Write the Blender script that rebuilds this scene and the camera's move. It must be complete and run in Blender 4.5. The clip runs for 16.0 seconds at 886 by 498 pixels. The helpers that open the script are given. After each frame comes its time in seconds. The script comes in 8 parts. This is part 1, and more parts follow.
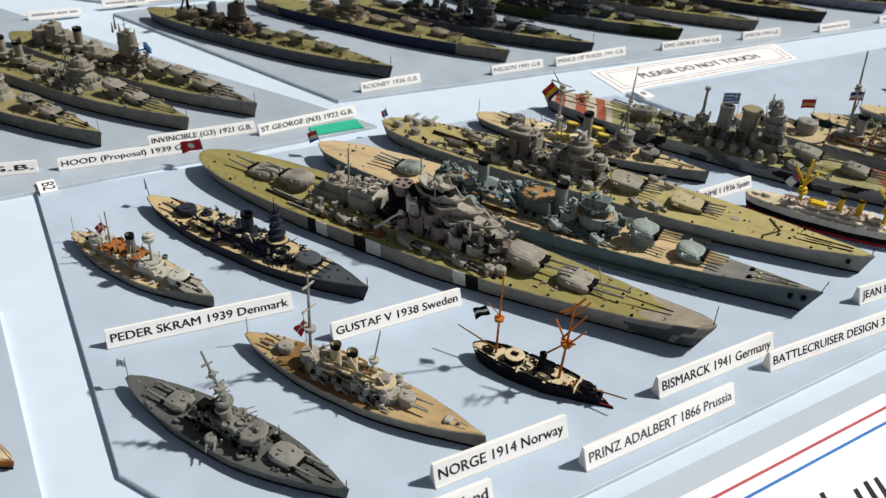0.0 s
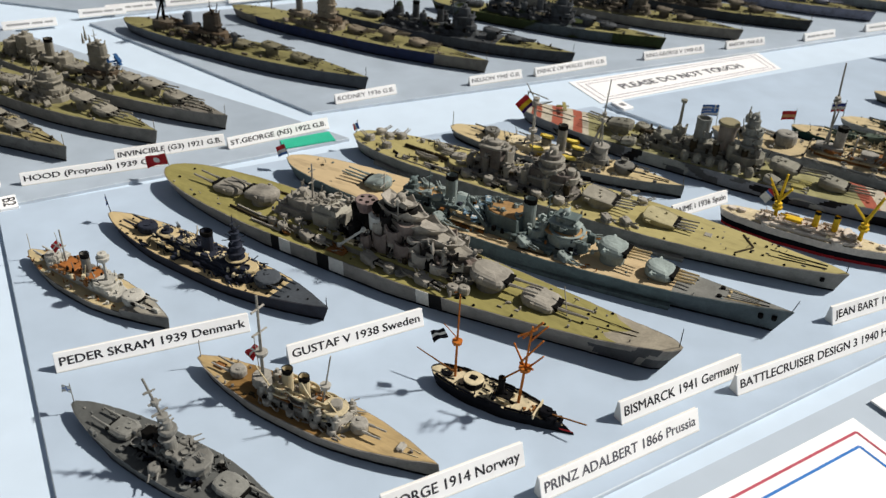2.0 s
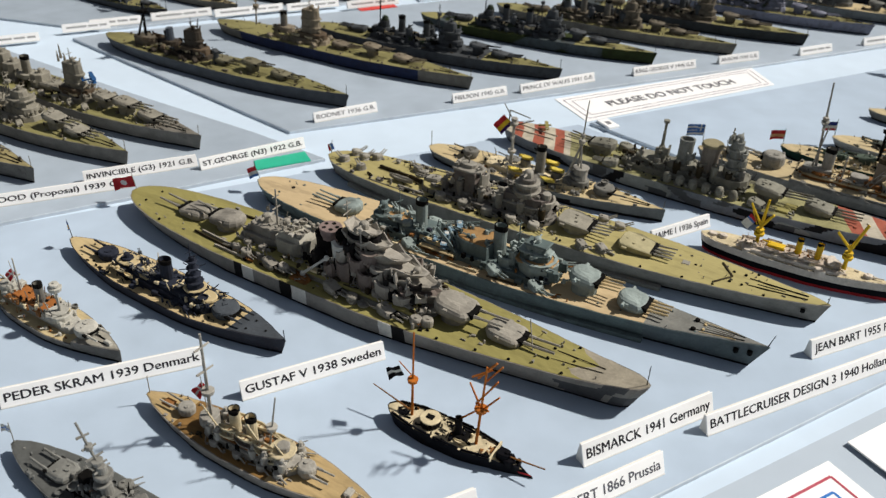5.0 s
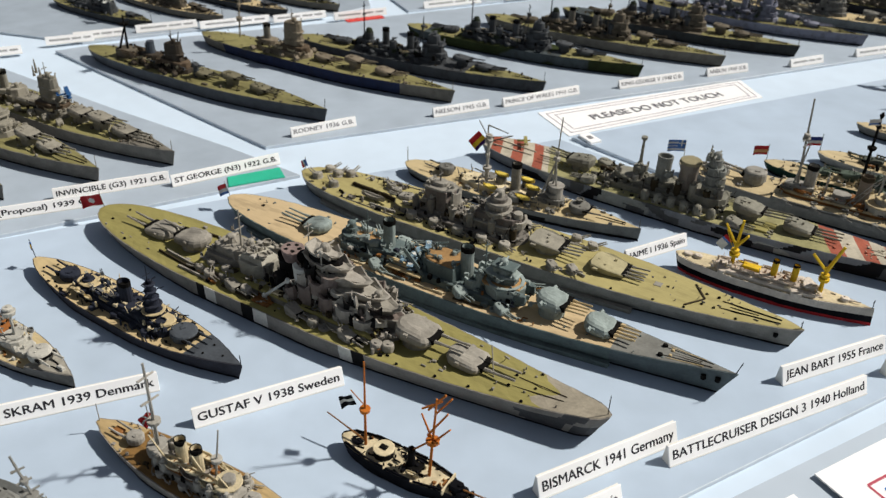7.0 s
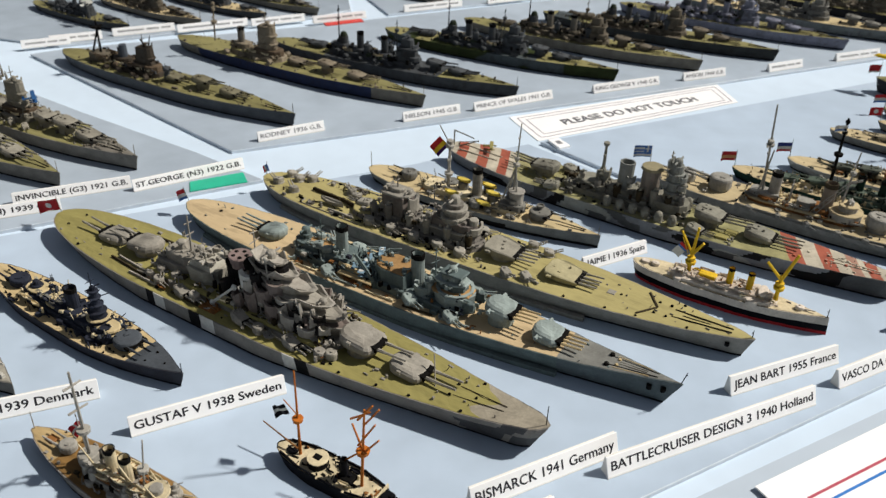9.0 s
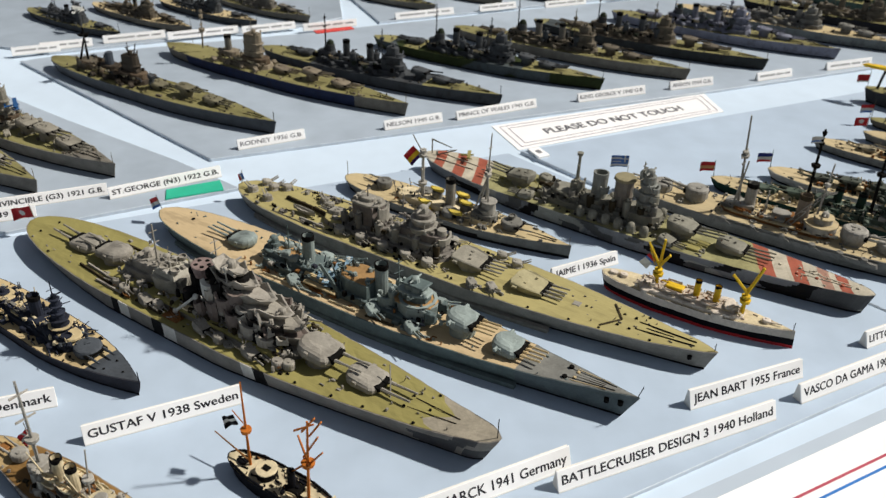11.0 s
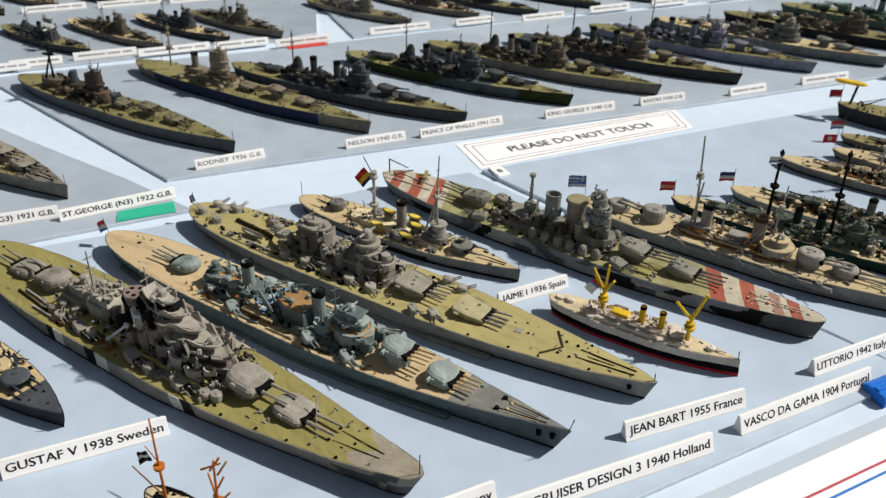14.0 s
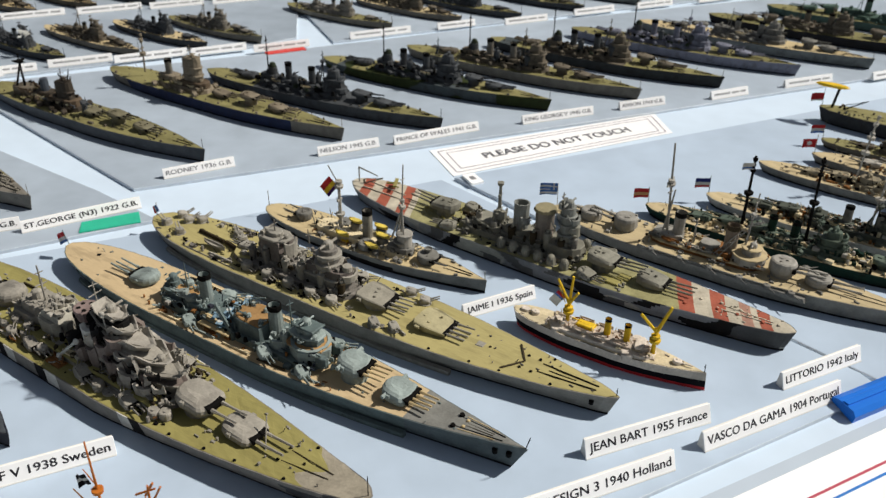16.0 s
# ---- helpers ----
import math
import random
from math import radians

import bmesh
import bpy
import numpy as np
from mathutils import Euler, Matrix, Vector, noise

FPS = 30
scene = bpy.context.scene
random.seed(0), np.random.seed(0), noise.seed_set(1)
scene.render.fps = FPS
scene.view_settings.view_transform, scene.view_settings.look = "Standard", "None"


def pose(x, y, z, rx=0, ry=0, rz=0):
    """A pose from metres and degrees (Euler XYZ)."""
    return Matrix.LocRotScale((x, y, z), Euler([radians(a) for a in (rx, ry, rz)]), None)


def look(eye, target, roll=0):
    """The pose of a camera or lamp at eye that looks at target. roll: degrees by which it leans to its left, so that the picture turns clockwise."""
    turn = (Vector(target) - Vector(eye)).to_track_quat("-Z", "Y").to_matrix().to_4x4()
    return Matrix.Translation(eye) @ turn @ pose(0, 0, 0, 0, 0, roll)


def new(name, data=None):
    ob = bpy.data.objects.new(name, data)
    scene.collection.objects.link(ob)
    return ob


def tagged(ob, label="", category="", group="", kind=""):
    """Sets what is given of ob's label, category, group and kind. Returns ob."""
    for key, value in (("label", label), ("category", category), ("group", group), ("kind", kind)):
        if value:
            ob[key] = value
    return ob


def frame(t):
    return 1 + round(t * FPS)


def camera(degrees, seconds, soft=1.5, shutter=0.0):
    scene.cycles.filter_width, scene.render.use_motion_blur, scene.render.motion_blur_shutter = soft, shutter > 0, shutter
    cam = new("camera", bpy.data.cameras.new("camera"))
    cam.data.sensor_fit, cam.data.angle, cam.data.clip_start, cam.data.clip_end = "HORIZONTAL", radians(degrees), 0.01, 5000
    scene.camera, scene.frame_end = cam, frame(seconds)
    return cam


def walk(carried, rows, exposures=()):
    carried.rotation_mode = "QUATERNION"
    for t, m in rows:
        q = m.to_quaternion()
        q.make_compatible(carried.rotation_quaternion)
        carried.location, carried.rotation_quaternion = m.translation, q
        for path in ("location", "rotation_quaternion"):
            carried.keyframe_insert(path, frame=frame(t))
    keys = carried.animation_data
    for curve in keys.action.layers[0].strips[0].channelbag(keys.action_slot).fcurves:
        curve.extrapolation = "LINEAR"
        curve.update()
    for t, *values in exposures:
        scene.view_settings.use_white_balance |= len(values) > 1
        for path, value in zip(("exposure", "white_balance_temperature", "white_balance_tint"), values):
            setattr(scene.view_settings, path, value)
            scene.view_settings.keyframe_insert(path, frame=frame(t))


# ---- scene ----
cam = camera(56.0, 16.0, soft=1.4)
cam.data.dof.use_dof, cam.data.dof.focus_distance, cam.data.dof.aperture_fstop = True, 0.255, 36.0
PATH = [
    (0, (-0.0018, -0.0001, 0.1622), (-0.0013, 0.1676, 0.0532), 3.0),
    (0.5, (0.0008, 0.0014, 0.162), (0.0012, 0.1691, 0.053), 2.9),
    (1, (0.0038, 0.0034, 0.1626), (0.004, 0.1713, 0.0539), 2.9),
    (1.5, (0.0072, 0.0058, 0.1635), (0.0072, 0.1737, 0.0549), 2.9),
    (2, (0.0104, 0.008, 0.1634), (0.0106, 0.1762, 0.0552), 2.9),
    (2.5, (0.0129, 0.0103, 0.1639), (0.0128, 0.1785, 0.0556), 2.8),
    (3, (0.0146, 0.0127, 0.1646), (0.014, 0.1813, 0.057), 2.7),
    (3.5, (0.0162, 0.0146, 0.1648), (0.0151, 0.1832, 0.0573), 2.8),
    (4, (0.0192, 0.0163, 0.1651), (0.0174, 0.185, 0.0577), 2.7),
    (6.5, (0.0351, 0.0263, 0.1677), (0.031, 0.1951, 0.0606), 2.3),
    (7, (0.0394, 0.0283, 0.1685), (0.0344, 0.1975, 0.062), 2.2),
    (7.5, (0.0433, 0.0298, 0.1693), (0.0377, 0.1991, 0.063), 2.3),
    (8, (0.0484, 0.0306, 0.1694), (0.0421, 0.1998, 0.063), 2.1),
    (8.5, (0.0532, 0.0311, 0.1695), (0.0467, 0.2004, 0.0632), 2.0),
    (9, (0.058, 0.032, 0.1695), (0.0514, 0.2013, 0.0633), 2.1),
    (11.5, (0.0783, 0.0355, 0.1722), (0.0677, 0.2054, 0.0672), 1.8),
    (12, (0.0823, 0.037, 0.1731), (0.0712, 0.207, 0.0684), 1.7),
    (12.5, (0.086, 0.0381, 0.1737), (0.0746, 0.2083, 0.0692), 1.5),
    (13, (0.0897, 0.0397, 0.1739), (0.0781, 0.2099, 0.0695), 1.5),
    (13.5, (0.0933, 0.0416, 0.1751), (0.0815, 0.2119, 0.0709), 1.4),
    (14, (0.097, 0.0436, 0.175), (0.0849, 0.214, 0.071), 1.4),
    (14.5, (0.1, 0.0451, 0.1747), (0.0877, 0.2154, 0.0706), 1.3),
    (15, (0.1032, 0.0473, 0.1747), (0.0909, 0.2177, 0.0707), 1.1),
    (15.5, (0.1064, 0.0494, 0.1754), (0.0941, 0.2199, 0.0716), 1.1),
    (16, (0.1102, 0.0519, 0.1749), (0.0976, 0.2224, 0.0712), 1.0),
]
walk(cam, [(t, look(eye, target, roll)) for t, eye, target, roll in PATH])

# ---- light ----
SUN_AZ, SUN_EL = 14.0, 47.0          # degrees: from +x towards +y, and above the table
scene.view_settings.exposure = 0.0
world = bpy.data.worlds.new("sky")
scene.world = world
world.use_nodes = True
wn = world.node_tree.nodes
sky = wn.new("ShaderNodeTexSky")
sky.sky_type, sky.sun_disc = "NISHITA", False
sky.sun_elevation, sky.sun_rotation = radians(SUN_EL), radians(90 - SUN_AZ)
wn["Background"].inputs["Strength"].default_value = 0.044
haze = wn.new("ShaderNodeHueSaturation")
haze.inputs["Saturation"].default_value = 0.45
world.node_tree.links.new(sky.outputs[0], haze.inputs["Color"])
world.node_tree.links.new(haze.outputs[0], wn["Background"].inputs["Color"])
sun = new("sun", bpy.data.lights.new("sun", "SUN"))
sun.data.energy, sun.data.angle, sun.data.color = 4.74, radians(2.4), (1.0, 0.94, 0.86)
a_sun, e_sun = radians(SUN_AZ), radians(SUN_EL)
sun.matrix_world = look((3 * math.cos(e_sun) * math.cos(a_sun), 3 * math.cos(e_sun) * math.sin(a_sun), 3 * math.sin(e_sun)), (0, 0, 0))

# ---- materials ----
MATS = {}


def paint(name, rgb, rough=0.62, var=0.3, scale=420.0, bump=0.25, metal=0.0, second=None, mix=(0.45, 0.6), second_scale=60.0, stretch=(1, 1, 1), wash=0.0, wash_rgb=(0.022, 0.014, 0.009)):
    """Hand-brushed model paint: fine grain, broad stains, brush relief; second: a camouflage colour in patches."""
    if name in MATS:
        return MATS[name]
    m = bpy.data.materials.new(name)
    m.use_nodes = True
    n, l = m.node_tree.nodes, m.node_tree.links
    b = n["Principled BSDF"]
    b.inputs["Roughness"].default_value, b.inputs["Metallic"].default_value = rough, metal
    b.inputs["Specular IOR Level"].default_value = 0.05 if max(rgb) < 0.06 else 0.13
    co = n.new("ShaderNodeTexCoord")
    mp = n.new("ShaderNodeMapping")
    mp.inputs["Scale"].default_value = stretch
    l.new(co.outputs["Object"], mp.inputs["Vector"])
    fine, broad = n.new("ShaderNodeTexNoise"), n.new("ShaderNodeTexNoise")
    fine.inputs["Scale"].default_value, fine.inputs["Detail"].default_value = scale * 3, 6
    broad.inputs["Scale"].default_value, broad.inputs["Detail"].default_value = scale * 0.4, 4
    for t in (fine, broad):
        l.new(mp.outputs[0], t.inputs["Vector"])
    info = n.new("ShaderNodeObjectInfo")
    add = n.new("ShaderNodeMath")
    add.operation = "MULTIPLY_ADD"
    l.new(fine.outputs["Fac"], add.inputs[0])
    add.inputs[1].default_value = 0.6
    l.new(broad.outputs["Fac"], add.inputs[2])
    rnd = n.new("ShaderNodeMath")
    rnd.operation = "MULTIPLY_ADD"
    l.new(info.outputs["Random"], rnd.inputs[0])
    rnd.inputs[1].default_value = 0.34
    l.new(add.outputs[0], rnd.inputs[2])
    ramp = n.new("ShaderNodeMapRange")
    ramp.inputs["From Min"].default_value, ramp.inputs["From Max"].default_value = 0.6, 1.3
    ramp.inputs["To Min"].default_value, ramp.inputs["To Max"].default_value = 1 - var, 1 + var * 0.7
    l.new(rnd.outputs[0], ramp.inputs["Value"])
    col = n.new("ShaderNodeMix")
    col.data_type, col.blend_type = "RGBA", "MULTIPLY"
    col.inputs["Factor"].default_value = 1.0
    col.inputs["A"].default_value = (*rgb, 1)
    l.new(ramp.outputs[0], col.inputs["B"])
    if second:
        pat = n.new("ShaderNodeTexNoise")
        pat.inputs["Scale"].default_value, pat.inputs["Detail"].default_value = second_scale, 1.0
        l.new(co.outputs["Object"], pat.inputs["Vector"])
        cut = n.new("ShaderNodeMapRange")
        cut.inputs["From Min"].default_value, cut.inputs["From Max"].default_value = mix[0], mix[0] + 0.02
        l.new(pat.outputs["Fac"], cut.inputs["Value"])
        two = n.new("ShaderNodeMix")
        two.data_type = "RGBA"
        l.new(cut.outputs[0], two.inputs["Factor"])
        two.inputs["A"].default_value, two.inputs["B"].default_value = (*rgb, 1), (*second, 1)
        l.new(two.outputs["Result"], col.inputs["A"])
    out = col.outputs["Result"]
    if wash:
        # a thin dark-brown wash, patchy as it dried
        wn_ = n.new("ShaderNodeTexNoise")
        wn_.inputs["Scale"].default_value, wn_.inputs["Detail"].default_value, wn_.inputs["Roughness"].default_value = 260.0, 5, 0.62
        l.new(mp.outputs[0], wn_.inputs["Vector"])
        cover = n.new("ShaderNodeMapRange")
        cover.interpolation_type = "SMOOTHSTEP"
        cover.inputs["From Min"].default_value, cover.inputs["From Max"].default_value = 0.5, 0.64
        cover.inputs["To Max"].default_value = wash
        l.new(wn_.outputs["Fac"], cover.inputs["Value"])
        glaze = n.new("ShaderNodeMix")
        glaze.data_type = "RGBA"
        l.new(cover.outputs[0], glaze.inputs["Factor"])
        l.new(out, glaze.inputs["A"])
        glaze.inputs["B"].default_value = (*wash_rgb, 1)
        out = glaze.outputs["Result"]
    l.new(out, b.inputs["Base Color"])
    bp = n.new("ShaderNodeBump")
    bp.inputs["Strength"].default_value, bp.inputs["Distance"].default_value = bump, 0.0003
    l.new(fine.outputs["Fac"], bp.inputs["Height"])
    l.new(bp.outputs[0], b.inputs["Normal"])
    MATS[name] = m
    return m


WHITE_CARD = paint("white card", (0.92, 0.92, 0.915), 0.55, 0.05, 120, 0.05)
BLOCK = paint("cream block", (0.77, 0.76, 0.72), 0.6, 0.1, 160, 0.1)
INK = paint("black ink", (0.035, 0.035, 0.04), 0.5, 0.1, 200, 0.0)
PALE_INK = paint("grey ink", (0.24, 0.24, 0.25), 0.5, 0.1, 200, 0.0)
FAINT_INK = paint("faint ink", (0.36, 0.36, 0.36), 0.5, 0.1, 200, 0.0)
RED_INK = paint("red ink", (0.48, 0.09, 0.13), 0.5, 0.1, 200, 0.0)
BLUE_INK = paint("blue ink", (0.04, 0.19, 0.55), 0.5, 0.1, 200, 0.0)
TABLE = paint("pale blue cloth", (0.575, 0.685, 0.80), 0.75, 0.08, 30, 0.12)
BOARD = paint("sea grey board", (0.43, 0.522, 0.63), 0.5, 0.17, 22, 0.08)
BOARD_UK = paint("dull grey board", (0.362, 0.424, 0.492), 0.5, 0.24, 22, 0.08)
EDGE = paint("board edge", (0.58, 0.64, 0.70), 0.5, 0.2, 120, 0.2)
FLOOR = paint("floor", (0.25, 0.24, 0.22), 0.8, 0.2, 3, 0.2)
BLACK = paint("black", (0.007, 0.007, 0.009), 0.5, 0.3)
# funnel soot and black gear; strewn as fittings it paints in crevice shade
SOOT_SHADE = paint("soot and shade black", (0.007, 0.0065, 0.006), 0.8, 0.3)

# ---- mesh helpers, in millimetres ----
U = 0.001


def part(name, bm, mats, parent, label="", smooth=False):
    me = bpy.data.meshes.new(name)
    bmesh.ops.scale(bm, vec=(U, U, U), verts=bm.verts)
    bmesh.ops.recalc_face_normals(bm, faces=bm.faces)
    if smooth:
        for f in bm.faces:
            f.smooth = True
    bm.to_mesh(me)
    bm.free()
    for m in mats if isinstance(mats, (list, tuple)) else [mats]:
        me.materials.append(m)
    ob = new(name, me)
    ob.parent = parent
    if label:
        ob["label"] = label
    return ob


def uneven(bm, amount=0.13, grain=0.8):
    """Hand-cast look: shifts every corner a little, alike at the same place."""
    for v in bm.verts:
        v.co += noise.noise_vector(v.co * grain) * amount


def loft(bm, rings, mat=0, cap=True):
    """Rings of (x, y, z) of equal count, joined in turn and capped."""
    vs = [[bm.verts.new(p) for p in ring] for ring in rings]
    n = len(rings[0])
    for a, b in zip(vs, vs[1:]):
        for i in range(n):
            f = bm.faces.new((a[i], a[(i + 1) % n], b[(i + 1) % n], b[i]))
            f.material_index = mat
    if cap:
        for ring in (vs[0], vs[-1]):
            bm.faces.new(ring).material_index = mat
    return vs


def prism(bm, pts, z0, z1, inset=0.0, ch=0.18, lean=0.0, mat=0):
    """An upright block on an outline, its top drawn in by inset (a share) and its upper edge chamfered."""
    cx, cy = sum(p[0] for p in pts) / len(pts), sum(p[1] for p in pts) / len(pts)
    r = max(0.2, min(max(abs(p[0] - cx) for p in pts), max(abs(p[1] - cy) for p in pts)))
    k = min(0.35, ch / r)
    h = z1 - z0
    c = min(ch, h * 0.35)
    ring = lambda s, z, d: [(cx + (p[0] - cx) * s + d, cy + (p[1] - cy) * s, z) for p in pts]
    loft(bm, [ring(1, z0, 0), ring(1 - inset * (h - c) / h, z1 - c, lean * (h - c) / h), ring((1 - inset) * (1 - k), z1, lean)], mat)


def rect(x0, x1, w):
    return [(x0, -w / 2), (x1, -w / 2), (x1, w / 2), (x0, w / 2)]


def capsule(x0, x1, w, n=5, front=1.0, back=1.0):
    """A house outline with rounded ends (front, back: how round)."""
    r, out = w / 2, []
    room = (x1 - x0) * 0.98 / r
    if front + back > room:
        front, back = front * room / (front + back), back * room / (front + back)
    for i in range(n + 1):
        a = -math.pi / 2 + math.pi * i / n
        out.append((x1 - r * front + r * front * math.cos(a), r * math.sin(a)))
    for i in range(n + 1):
        a = math.pi / 2 + math.pi * i / n
        out.append((x0 + r * back + r * back * math.cos(a), r * math.sin(a)))
    return out


def faceted(x0, x1, w, nose=0.3):
    d = (x1 - x0)
    return [(x0, -w * 0.36), (x0 + d * 0.15, -w / 2), (x1 - d * nose, -w / 2), (x1, -w * 0.26), (x1, w * 0.26), (x1 - d * nose, w / 2), (x0 + d * 0.15, w / 2), (x0, w * 0.36)]


def disc(x, y, r, n=14):
    return [(x + r * math.cos(2 * math.pi * i / n), y + r * math.sin(2 * math.pi * i / n)) for i in range(n)]


def rod(bm, p, q, r0, r1=None, n=6, mat=0):
    p, q = Vector(p), Vector(q)
    d = (q - p).normalized()
    side = d.orthogonal().normalized()
    up = d.cross(side)
    r1 = r0 if r1 is None else r1
    loft(bm, [[c + (side * math.cos(2 * math.pi * i / n) + up * math.sin(2 * math.pi * i / n)) * r for i in range(n)] for c, r in ((p, r0), (q, r1))], mat)


def ball(bm, c, r, squash=1.0, n=10, m=6, half=False):
    rings = []
    for j in range(1, m):
        a = (math.pi / 2 if half else math.pi) * j / m - (0 if half else math.pi / 2)
        rings.append([(c[0] + r * math.cos(a) * math.cos(2 * math.pi * i / n), c[1] + r * math.cos(a) * math.sin(2 * math.pi * i / n), c[2] + r * squash * math.sin(a)) for i in range(n)])
    if half:
        rings.insert(0, [(c[0] + r * math.cos(2 * math.pi * i / n), c[1] + r * math.sin(2 * math.pi * i / n), c[2]) for i in range(n)])
    loft(bm, rings)


# ---- ships ----
class Ship:
    """One waterline model. x in percent of its length (-50 stern, 50 bow), y to port and z up in millimetres."""

    def __init__(self, label, stern, bow, beam, deck_line, group, side, deck, top, stern_run=0.3, bow_run=0.42, bow_pow=1.9, rake=4.0, overhang=3.0, flare=0.75,
                 bands=(), deck_bands=(), skew=0.0, boot=None, category="model ship", stations=44, rim=0.0, tuck=0.97, blunt=2.2, high=1.0, tip=0.0, wide=1.0, levels=(0.0, 0.1, 0.55, 1.0), boot_h=0.85, wavy=0.0, belt=None):
        sx, sy = stern
        bx, by = bow
        self.L, self.top, self.side, self.deckmat = math.hypot(bx - sx, by - sy), top, side, deck
        self.root = new(category.replace(" ", "_"), None)
        self.root.empty_display_size = 0.01
        self.root.matrix_basis = pose((sx + bx) / 2 * U, (sy + by) / 2 * U, 0, 0, 0, math.degrees(math.atan2(by - sy, bx - sx)))
        tagged(self.root, label, category, group)
        self.beam, self.line, self.rim = beam, deck_line, rim
        self.sr, self.br, self.bp, self.blunt, self.high, self.tip, self.wide = stern_run, bow_run, bow_pow, blunt, high, tip, wide
        self.rng = random.Random(label)
        cuts = sorted({round(-50 + 100 * i / stations, 3) for i in range(stations + 1)} | {b[0] for b in bands} | {b[1] for b in bands} | {b[0] for b in deck_bands} | {b[1] for b in deck_bands} | {p for p, _ in deck_line})
        L = self.L
        mats = [side, boot or BLACK] + [b[2] for b in bands]
        bm = bmesh.new()
        cols = []
        for c in cuts:
            zd, hb = self.z(c), self.half(c)
            s = (c + 50) / 100
            col = []
            for step, lv in enumerate(levels):
                k = 1 - lv
                fore = max(0.0, (s - 0.55) / 0.45)
                aft = max(0.0, (0.3 - s) / 0.3)
                w = hb * (1 - k * (1 - tuck) - k * fore * (1 - flare) * 0.9 - k * 0.25 * aft)
                x = c / 100 * L - k * (rake * fore ** 3) + k * overhang * aft ** 2
                z = boot_h if step == 1 else zd * lv
                col.append((x, max(w, 0.05), z))
            col.append((col[-1][0], max(hb - 0.25, 0.03), zd - rim))
            cols.append(col)
        n = len(cols[0])
        left = [[bm.verts.new((x, y, z)) for x, y, z in col] for col in cols]
        right = [[bm.verts.new((x, -y, z)) for x, y, z in col] for col in cols]
        for i in range(len(cuts) - 1):
            mid = (cuts[i] + cuts[i + 1]) / 2
            for g in (left, right):
                for j in range(n - 1):
                    f = bm.faces.new((g[i][j], g[i + 1][j], g[i + 1][j + 1], g[i][j + 1]))
                    f.material_index = 1 if j == 0 else 0
                    for b, (x0, x1, _) in enumerate([q[:3] for q in bands]):
                        if len(bands[b]) == 6:
                            lo, hi, slant = bands[b][3:]
                            lv = (levels[min(j, len(levels) - 1)] + levels[min(j + 1, len(levels) - 1)]) / 2
                            hit_band = lo <= lv <= hi and x0 <= mid - slant * (lv - 0.5) + 0.5 * math.sin(7 * lv + x0) <= x1
                        else:
                            hit_band = x0 <= mid <= x1 and (len(bands[b]) < 4 or j in bands[b][3])
                        if j and hit_band:
                            f.material_index = 2 + b
            bm.faces.new((left[i][-1], left[i + 1][-1], right[i + 1][-1], right[i][-1]))
            bm.faces.new((left[i][0], left[i + 1][0], right[i + 1][0], right[i][0]))
        for e in (0, -1):
            for j in range(n - 1):
                bm.faces.new((left[e][j], left[e][j + 1], right[e][j + 1], right[e][j])).material_index = 1 if j == 0 else 0
        uneven(bm, 0.16, 0.35)
        part("hull", bm, mats, self.root)
        # the deck lies on the hull
        bm = bmesh.new()
        dmats = [deck] + [b[2] for b in deck_bands]
        rows, share = [], [-1 + 0.25 * k for k in range(9)] if wavy else [-1, -0.5, 0, 0.5, 1]
        for c in cuts:
            row = []
            for r in share:
                cc = c + skew * r * self.half(c) / L * 100 + wavy * math.sin(4.2 * r + 0.6) * (1 - (c / 50) ** 6)
                cc = max(-50, min(50, cc))
                hb = max(self.half(cc) - 0.3, 0.02)
                row.append(bm.verts.new((cc / 100 * L * 0.998, r * hb, self.z(cc) - rim + 0.1 + 0.12 * (1 - r * r))))
            rows.append(row)
        for i in range(len(cuts) - 1):
            mid = (cuts[i] + cuts[i + 1]) / 2
            for j in range(len(share) - 1):
                f = bm.faces.new((rows[i][j], rows[i + 1][j], rows[i + 1][j + 1], rows[i][j + 1]))
                for b, (x0, x1, _) in enumerate(deck_bands):
                    if x0 <= mid <= x1:
                        f.material_index = 1 + b
        uneven(bm, 0.16, 0.35)
        part("deck", bm, dmats, self.root, "painted wooden deck")
        if belt:
            # a thicker band of armour along both sides, ending in a step
            b0, b1, out, share_z, bmat = belt
            for side_y in (-1, 1):
                bm = bmesh.new()
                rings = []
                for k in range(29):
                    c = b0 + (b1 - b0) * k / 28
                    lip = out * min(1.0, k / 6) if k < 28 else out
                    hb, zt = self.half(c), self.z(c) * share_z
                    rings.append([(c / 100 * L, side_y * q, z) for q, z in ((hb - 1.2, 0.02), (hb + lip, 0.02), (hb + lip, 0.9), (hb + lip * 0.9, zt), (hb - 1.2, zt + 0.3))])
                loft(bm, rings)
                part("armour_belt", bm, bmat, self.root)

    def half(self, c):
        s = (c + 50) / 100
        w = 1.0
        if s < self.sr:
            w = max(0.0, 1 - ((self.sr - s) / self.sr) ** self.blunt) ** (1 / self.blunt)
            w = max(w, 0.12)
        if s > 1 - self.br:
            u = (s - 1 + self.br) / self.br
            w = max(0.012, 1 - (1 - self.tip) * u ** self.bp)
            if self.tip and u > 0.94:
                w *= max(0.05, 1 - ((u - 0.94) / 0.06) ** 2) ** 0.5
        return self.beam / 2 * w

    def z(self, c):
        for (a, za), (b, zb) in zip(self.line, self.line[1:]):
            if a <= c <= b:
                return za + (zb - za) * (c - a) / max(b - a, 1e-6)
        return self.line[-1][1]

    def x(self, c):
        return c / 100 * self.L

    def floor(self, c):
        return self.z(c) - self.rim

